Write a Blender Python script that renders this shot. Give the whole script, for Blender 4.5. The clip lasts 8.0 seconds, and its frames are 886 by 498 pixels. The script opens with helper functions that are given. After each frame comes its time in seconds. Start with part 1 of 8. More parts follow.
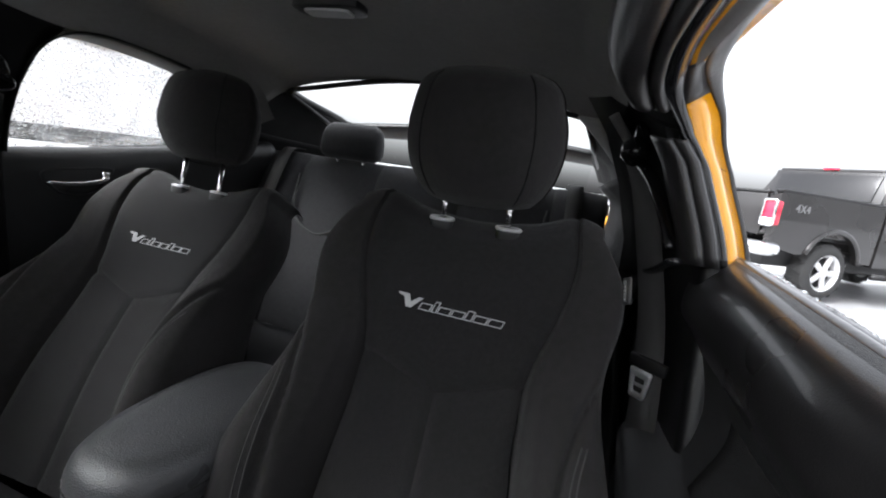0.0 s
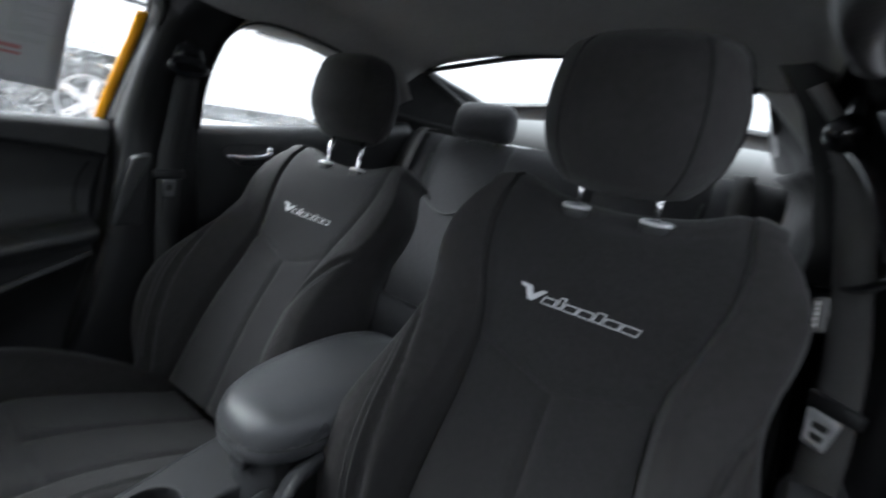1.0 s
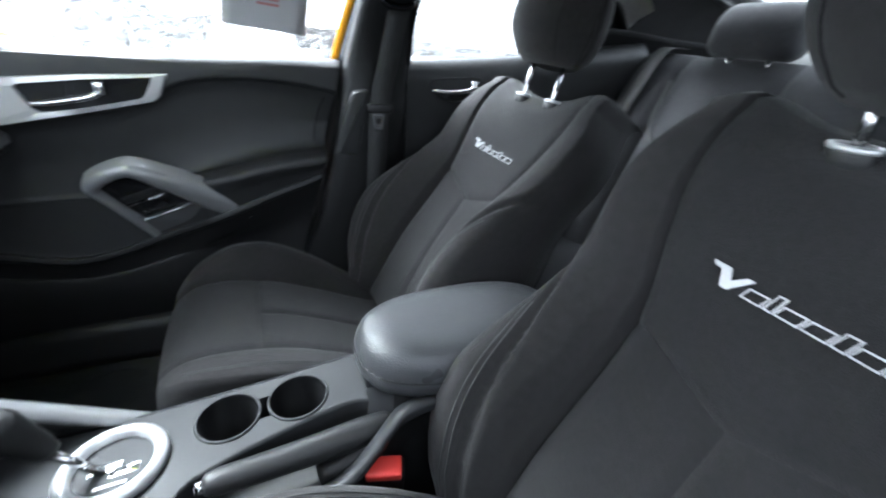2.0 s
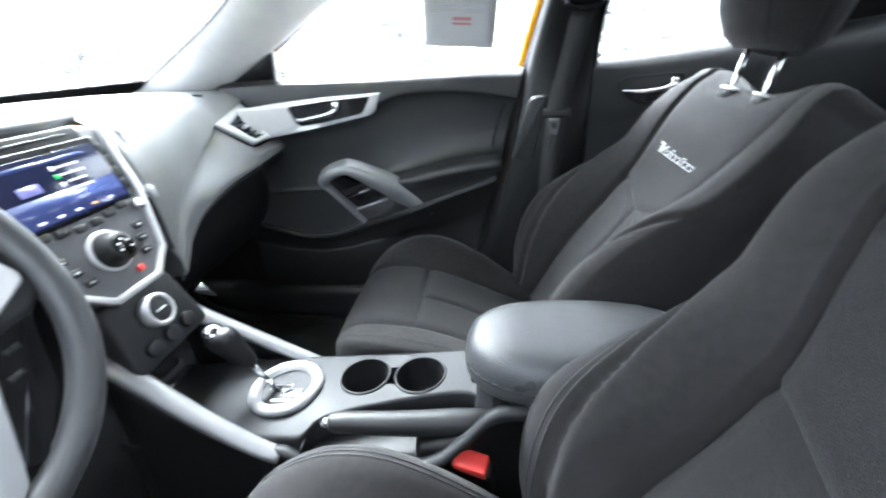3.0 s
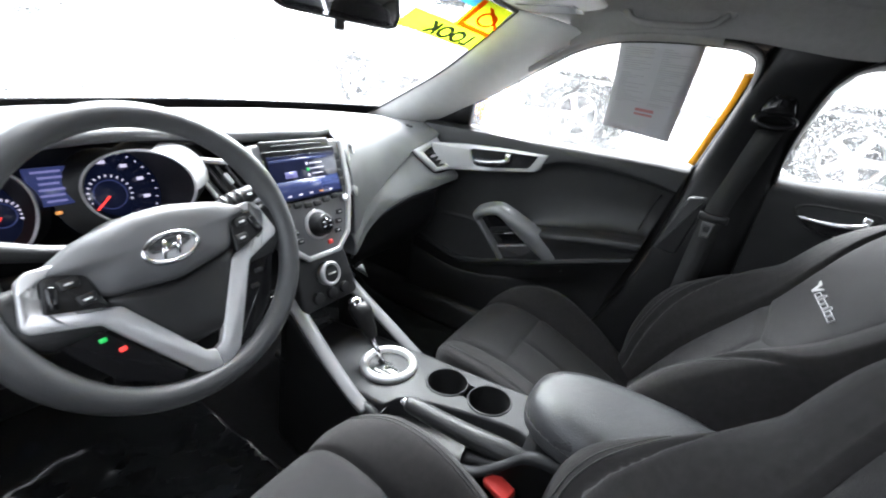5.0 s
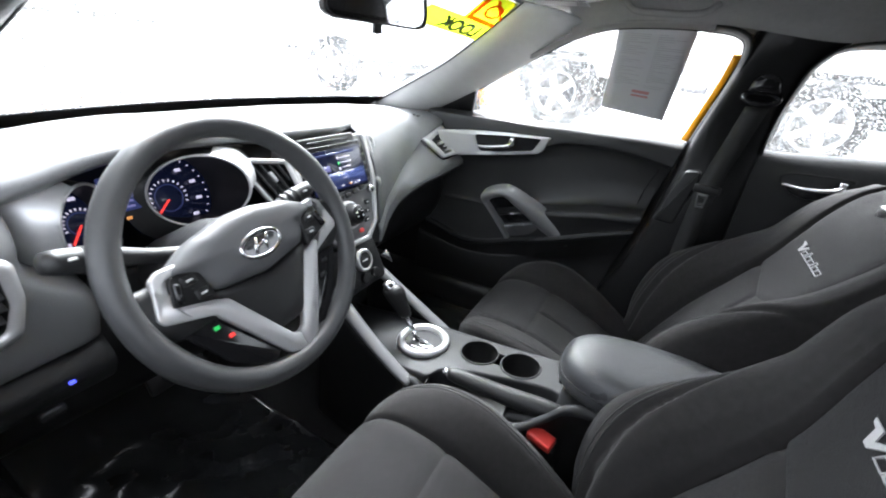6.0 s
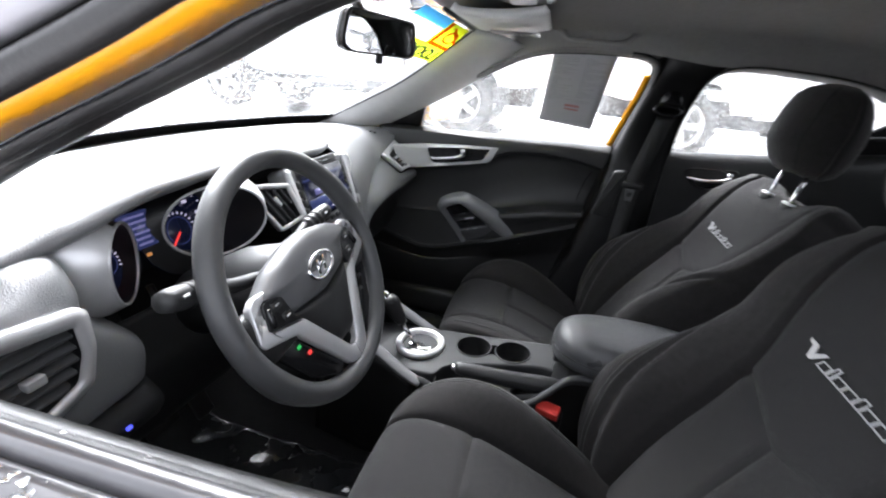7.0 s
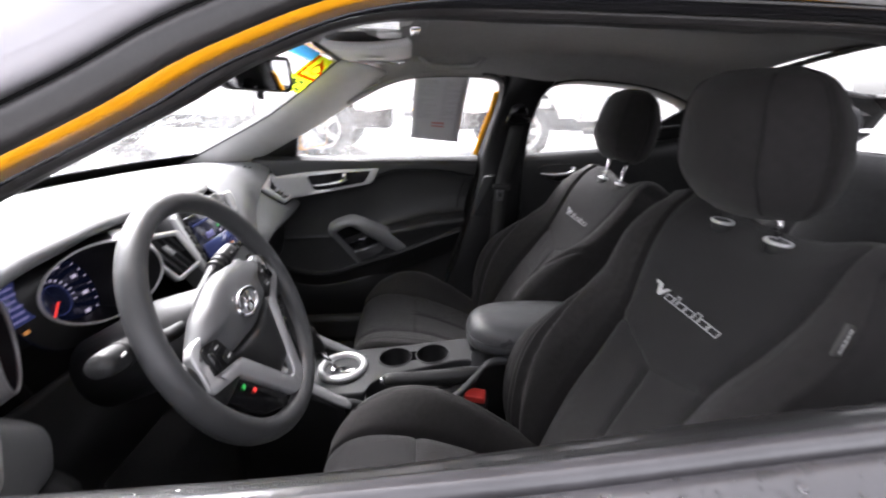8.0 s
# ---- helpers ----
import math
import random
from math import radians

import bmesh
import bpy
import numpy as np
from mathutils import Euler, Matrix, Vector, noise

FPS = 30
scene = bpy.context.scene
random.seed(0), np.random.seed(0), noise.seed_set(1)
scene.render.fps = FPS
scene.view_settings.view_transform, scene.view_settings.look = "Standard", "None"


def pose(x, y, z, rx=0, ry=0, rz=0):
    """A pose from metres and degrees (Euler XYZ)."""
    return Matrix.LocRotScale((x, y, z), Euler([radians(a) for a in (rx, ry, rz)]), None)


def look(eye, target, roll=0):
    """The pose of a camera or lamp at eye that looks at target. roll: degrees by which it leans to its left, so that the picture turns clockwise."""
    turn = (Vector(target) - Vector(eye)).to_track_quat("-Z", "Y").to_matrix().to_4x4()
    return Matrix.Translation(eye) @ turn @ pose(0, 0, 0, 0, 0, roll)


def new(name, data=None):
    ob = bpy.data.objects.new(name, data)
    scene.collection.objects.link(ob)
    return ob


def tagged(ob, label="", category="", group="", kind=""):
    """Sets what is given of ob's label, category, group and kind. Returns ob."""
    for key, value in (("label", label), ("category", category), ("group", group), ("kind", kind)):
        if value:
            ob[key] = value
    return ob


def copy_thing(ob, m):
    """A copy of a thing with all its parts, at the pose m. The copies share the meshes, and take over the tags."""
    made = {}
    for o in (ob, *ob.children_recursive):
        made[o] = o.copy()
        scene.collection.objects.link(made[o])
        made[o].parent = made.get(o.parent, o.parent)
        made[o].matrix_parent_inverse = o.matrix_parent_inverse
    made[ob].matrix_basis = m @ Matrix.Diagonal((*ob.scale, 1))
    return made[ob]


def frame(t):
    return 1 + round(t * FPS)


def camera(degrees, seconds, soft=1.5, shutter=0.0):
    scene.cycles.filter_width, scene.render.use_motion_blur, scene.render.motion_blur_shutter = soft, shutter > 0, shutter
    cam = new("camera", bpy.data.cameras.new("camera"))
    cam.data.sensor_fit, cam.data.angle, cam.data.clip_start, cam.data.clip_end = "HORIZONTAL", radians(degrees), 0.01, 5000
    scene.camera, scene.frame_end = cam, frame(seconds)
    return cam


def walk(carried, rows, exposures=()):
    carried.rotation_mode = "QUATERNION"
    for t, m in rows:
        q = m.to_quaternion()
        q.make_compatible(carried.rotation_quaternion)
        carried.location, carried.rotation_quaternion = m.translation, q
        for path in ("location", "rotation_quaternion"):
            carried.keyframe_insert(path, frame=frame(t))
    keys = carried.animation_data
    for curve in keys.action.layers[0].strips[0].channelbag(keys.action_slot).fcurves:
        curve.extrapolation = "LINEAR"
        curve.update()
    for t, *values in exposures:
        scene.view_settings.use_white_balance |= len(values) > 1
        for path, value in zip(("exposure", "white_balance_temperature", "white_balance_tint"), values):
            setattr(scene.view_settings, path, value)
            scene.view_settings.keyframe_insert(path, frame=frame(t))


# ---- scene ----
cam = camera(93.1, 8.0, soft=2.0, shutter=0.5)
PATH = [
    (0, (0.482, 0.265, 1.074), (-0.038, 2.162, 0.713), 7.9),
    (0.5, (0.474, 0.269, 1.075), (-0.165, 2.128, 0.706), 8.7),
    (1, (0.463, 0.299, 1.07), (-0.554, 1.94, 0.549), 9.0),
    (1.5, (0.468, 0.372, 1.055), (-0.875, 1.621, 0.259), 7.5),
    (2, (0.482, 0.466, 1.053), (-1.136, 1.237, 0.165), 4.9),
    (2.2, (0.488, 0.505, 1.053), (-1.195, 1.071, 0.134), 3.6),
    (3.3, (0.526, 0.625, 1.065), (-1.213, 0.173, 0.187), -1.5),
    (3.5, (0.534, 0.638, 1.099), (-1.163, 0.067, 0.208), 0.9),
    (4, (0.546, 0.677, 1.112), (-1.12, -0.077, 0.303), 4.6),
    (4.5, (0.571, 0.696, 1.126), (-1.068, -0.167, 0.371), 6.8),
    (5, (0.616, 0.693, 1.138), (-0.999, -0.196, 0.361), 7.8),
    (5.2, (0.637, 0.693, 1.143), (-0.958, -0.206, 0.34), 6.8),
    (6.3, (0.771, 0.585, 1.162), (-0.897, -0.123, 0.314), 5.9),
    (6.5, (0.803, 0.549, 1.166), (-0.9, -0.085, 0.33), 6.3),
    (7, (0.871, 0.48, 1.173), (-0.93, 0.084, 0.4), 5.5),
    (7.5, (0.912, 0.447, 1.176), (-0.948, 0.311, 0.453), 5.1),
    (8, (0.94, 0.427, 1.176), (-0.944, 0.584, 0.521), 1.2),
]
EXPOSURES = [(0.0, 2.15, 6550, 12), (0.9, 2.5, 6200, 9), (1.6, 3.3, 5950, 7), (2.2, 4.0, 5900, 7), (3.3, 4.45, 6100, 8), (4.2, 4.2, 6250, 9), (5.2, 3.6, 6350, 10), (6.5, 3.4, 6350, 11), (7.3, 3.0, 6550, 15), (8.0, 2.95, 6700, 18)]
walk(cam, [(t, look(eye, target, roll)) for t, eye, target, roll in PATH], EXPOSURES)

# ---- world: a wet, overcast day ----
world = bpy.data.worlds.new("overcast_sky")
scene.world = world
world.use_nodes = True
wt = world.node_tree
sky = wt.nodes.new("ShaderNodeTexSky")
sky.sky_type = "NISHITA"
sky.sun_disc = False
sky.sun_elevation = radians(46)
sky.sun_rotation = radians(230)
sky.air_density = 1.0
sky.dust_density = 6.0
grey = wt.nodes.new("ShaderNodeHueSaturation")
grey.inputs["Saturation"].default_value = 0.10
wt.links.new(sky.outputs[0], grey.inputs["Color"])
cool = wt.nodes.new("ShaderNodeVectorMath")
cool.operation = "MULTIPLY"
cool.inputs[1].default_value = (0.96, 1.0, 1.05)
wt.links.new(grey.outputs[0], cool.inputs[0])
wt.links.new(cool.outputs[0], wt.nodes["Background"].inputs[0])
wt.nodes["Background"].inputs[1].default_value = 0.14

sun_data = bpy.data.lights.new("sun", "SUN")
sun_data.energy = 1.5
sun_data.angle = radians(40)
sun_data.color = (0.94, 0.98, 1.0)
sun = new("sun", sun_data)
sun.matrix_world = look((-6, -5, 8), (0, 0, 0))


# ---- materials ----
def mat(name, col, rough=0.6, metal=0.0, var=0.12, scale=30.0, bump=0.0, bscale=400.0, spec=0.5, coat=0.0, emit=None, emit_power=0.0, sheen=0.0, detail=6.0, voronoi=False):
    """A surface with colour and roughness varied at two scales and a fine relief."""
    m = bpy.data.materials.new(name)
    m.use_nodes = True
    nt = m.node_tree
    b = nt.nodes["Principled BSDF"]
    b.inputs["Metallic"].default_value = metal
    b.inputs["Specular IOR Level"].default_value = spec
    b.inputs["Coat Weight"].default_value = coat
    b.inputs["Sheen Weight"].default_value = sheen
    tc = nt.nodes.new("ShaderNodeTexCoord")
    n1 = nt.nodes.new("ShaderNodeTexNoise")
    n1.inputs["Scale"].default_value = scale
    n1.inputs["Detail"].default_value = detail
    n2 = nt.nodes.new("ShaderNodeTexNoise")
    n2.inputs["Scale"].default_value = scale * 0.13
    n2.inputs["Detail"].default_value = 3.0
    add = nt.nodes.new("ShaderNodeMath")
    add.operation = "ADD"
    for n in (n1, n2):
        nt.links.new(tc.outputs["Object"], n.inputs["Vector"])
    nt.links.new(n1.outputs[0], add.inputs[0])
    nt.links.new(n2.outputs[0], add.inputs[1])
    ramp = nt.nodes.new("ShaderNodeMapRange")
    ramp.inputs["From Min"].default_value = 0.6
    ramp.inputs["From Max"].default_value = 1.4
    ramp.inputs["To Min"].default_value = 1.0 - var
    ramp.inputs["To Max"].default_value = 1.0 + var
    nt.links.new(add.outputs[0], ramp.inputs[0])
    mul = nt.nodes.new("ShaderNodeVectorMath")
    mul.operation = "SCALE"
    mul.inputs[0].default_value = col
    nt.links.new(ramp.outputs[0], mul.inputs["Scale"])
    nt.links.new(mul.outputs[0], b.inputs["Base Color"])
    rr = nt.nodes.new("ShaderNodeMapRange")
    rr.inputs["From Min"].default_value = 0.3
    rr.inputs["From Max"].default_value = 0.7
    rr.inputs["To Min"].default_value = max(0.02, rough * 0.85)
    rr.inputs["To Max"].default_value = min(1.0, rough * 1.15)
    nt.links.new(n2.outputs[0], rr.inputs[0])
    nt.links.new(rr.outputs[0], b.inputs["Roughness"])
    if bump:
        if voronoi:
            g = nt.nodes.new("ShaderNodeTexVoronoi")
        else:
            g = nt.nodes.new("ShaderNodeTexNoise")
            g.inputs["Detail"].default_value = 2.0
        g.inputs["Scale"].default_value = bscale
        nt.links.new(tc.outputs["Object"], g.inputs["Vector"])
        bp = nt.nodes.new("ShaderNodeBump")
        bp.inputs["Strength"].default_value = bump
        bp.inputs["Distance"].default_value = 0.002
        nt.links.new(g.outputs[0], bp.inputs["Height"])
        nt.links.new(bp.outputs[0], b.inputs["Normal"])
    if emit:
        b.inputs["Emission Color"].default_value = (*emit, 1)
        b.inputs["Emission Strength"].default_value = emit_power
    return m


def film_mat(name, col, clear=0.2, scale=12.0):
    """A coloured translucent film."""
    m = bpy.data.materials.new(name)
    m.use_nodes = True
    nt = m.node_tree
    nt.nodes.remove(nt.nodes["Principled BSDF"])
    tl = nt.nodes.new("ShaderNodeBsdfTranslucent")
    no = nt.nodes.new("ShaderNodeTexNoise")
    no.inputs["Scale"].default_value = scale
    mp = nt.nodes.new("ShaderNodeMapRange")
    mp.inputs["To Min"].default_value = 0.75
    mp.inputs["To Max"].default_value = 1.15
    nt.links.new(no.outputs[0], mp.inputs[0])
    mu = nt.nodes.new("ShaderNodeVectorMath")
    mu.operation = "SCALE"
    mu.inputs[0].default_value = col
    nt.links.new(mp.outputs[0], mu.inputs["Scale"])
    nt.links.new(mu.outputs[0], tl.inputs[0])
    tr = nt.nodes.new("ShaderNodeBsdfTransparent")
    tr.inputs[0].default_value = (*col, 1)
    mx = nt.nodes.new("ShaderNodeMixShader")
    mx.inputs[0].default_value = clear
    nt.links.new(tl.outputs[0], mx.inputs[1])
    nt.links.new(tr.outputs[0], mx.inputs[2])
    nt.links.new(mx.outputs[0], nt.nodes["Material Output"].inputs[0])
    return m


def glass_mat(name, tint, rough=0.0, glare=0.0, specks=0.0):
    """Clear glass, with a thin white film that imitates blown-out daylight; specks: how dark the fine beads of rain on
    it are.
    """
    m = bpy.data.materials.new(name)
    m.use_nodes = True
    nt = m.node_tree
    nt.nodes.remove(nt.nodes["Principled BSDF"])
    tr = nt.nodes.new("ShaderNodeBsdfTransparent")
    tr.inputs[0].default_value = (*tint, 1)
    gl = nt.nodes.new("ShaderNodeBsdfGlossy")
    gl.inputs["Roughness"].default_value = rough
    fr = nt.nodes.new("ShaderNodeLayerWeight")
    fr.inputs["Blend"].default_value = 0.5
    pw = nt.nodes.new("ShaderNodeMath")
    pw.operation = "POWER"
    pw.inputs[1].default_value = 7.0
    nt.links.new(fr.outputs["Facing"], pw.inputs[0])
    sc = nt.nodes.new("ShaderNodeMath")
    sc.operation = "MULTIPLY_ADD"
    sc.inputs[1].default_value = 0.25
    sc.inputs[2].default_value = 0.015
    nt.links.new(pw.outputs[0], sc.inputs[0])
    mix = nt.nodes.new("ShaderNodeMixShader")
    nt.links.new(sc.outputs[0], mix.inputs[0])
    through_node = tr
    if specks:
        tc = nt.nodes.new("ShaderNodeTexCoord")
        fine, wide = nt.nodes.new("ShaderNodeTexNoise"), nt.nodes.new("ShaderNodeTexNoise")
        fine.inputs["Scale"].default_value, fine.inputs["Detail"].default_value = 210.0, 2.0
        wide.inputs["Scale"].default_value, wide.inputs["Detail"].default_value = 9.0, 3.0
        sep = nt.nodes.new("ShaderNodeSeparateXYZ")
        nt.links.new(tc.outputs["Object"], sep.inputs[0])
        # beads gather towards the foot of the pane
        foot = nt.nodes.new("ShaderNodeMapRange")
        foot.inputs["From Min"].default_value, foot.inputs["From Max"].default_value = 0.97, 1.20
        foot.inputs["To Min"].default_value, foot.inputs["To Max"].default_value = 0.20, -0.08
        nt.links.new(sep.outputs["Z"], foot.inputs[0])
        both = nt.nodes.new("ShaderNodeMath")
        both.operation = "MULTIPLY_ADD"
        both.inputs[1].default_value = 0.6
        nt.links.new(wide.outputs[0], both.inputs[0])
        crisp = nt.nodes.new("ShaderNodeMapRange")
        crisp.inputs["From Min"].default_value, crisp.inputs["From Max"].default_value = 0.33, 0.67
        nt.links.new(fine.outputs[0], crisp.inputs[0])
        nt.links.new(crisp.outputs[0], both.inputs[2])
        add = nt.nodes.new("ShaderNodeMath")
        nt.links.new(both.outputs[0], add.inputs[0])
        nt.links.new(foot.outputs[0], add.inputs[1])
        for n_ in (fine, wide):
            nt.links.new(tc.outputs["Object"], n_.inputs["Vector"])
        ramp = nt.nodes.new("ShaderNodeMapRange")
        ramp.inputs["From Min"].default_value, ramp.inputs["From Max"].default_value = 0.93, 1.10
        ramp.inputs["To Min"].default_value, ramp.inputs["To Max"].default_value = 1.0, 1.0 - specks
        nt.links.new(add.outputs[0], ramp.inputs[0])
        dim = nt.nodes.new("ShaderNodeVectorMath")
        dim.operation = "SCALE"
        dim.inputs[0].default_value = tint
        nt.links.new(ramp.outputs[0], dim.inputs["Scale"])
        nt.links.new(dim.outputs[0], tr.inputs[0])
    if glare:
        # added white film imitates the washed-out glare outside, with clear specks between
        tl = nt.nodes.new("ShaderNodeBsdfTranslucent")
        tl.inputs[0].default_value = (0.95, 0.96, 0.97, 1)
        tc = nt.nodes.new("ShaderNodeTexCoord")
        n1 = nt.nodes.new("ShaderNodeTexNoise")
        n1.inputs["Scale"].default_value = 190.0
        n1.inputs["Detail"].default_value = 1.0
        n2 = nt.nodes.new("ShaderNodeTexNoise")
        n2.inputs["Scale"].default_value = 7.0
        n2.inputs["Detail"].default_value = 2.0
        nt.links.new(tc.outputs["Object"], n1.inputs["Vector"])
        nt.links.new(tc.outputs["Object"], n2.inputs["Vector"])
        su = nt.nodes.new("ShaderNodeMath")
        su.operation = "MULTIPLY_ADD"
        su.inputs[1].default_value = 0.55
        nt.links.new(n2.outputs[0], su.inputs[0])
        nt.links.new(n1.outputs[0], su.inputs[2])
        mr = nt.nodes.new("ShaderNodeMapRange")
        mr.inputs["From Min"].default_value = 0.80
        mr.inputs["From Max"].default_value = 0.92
        mr.inputs["To Min"].default_value = glare
        mr.inputs["To Max"].default_value = glare * 0.12
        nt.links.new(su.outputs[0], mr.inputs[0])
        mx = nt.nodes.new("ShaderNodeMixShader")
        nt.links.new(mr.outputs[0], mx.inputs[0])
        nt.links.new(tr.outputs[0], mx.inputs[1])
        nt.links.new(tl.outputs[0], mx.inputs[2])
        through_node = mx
    nt.links.new(through_node.outputs[0], mix.inputs[1])
    nt.links.new(gl.outputs[0], mix.inputs[2])
    nt.links.new(mix.outputs[0], nt.nodes["Material Output"].inputs[0])
    return m


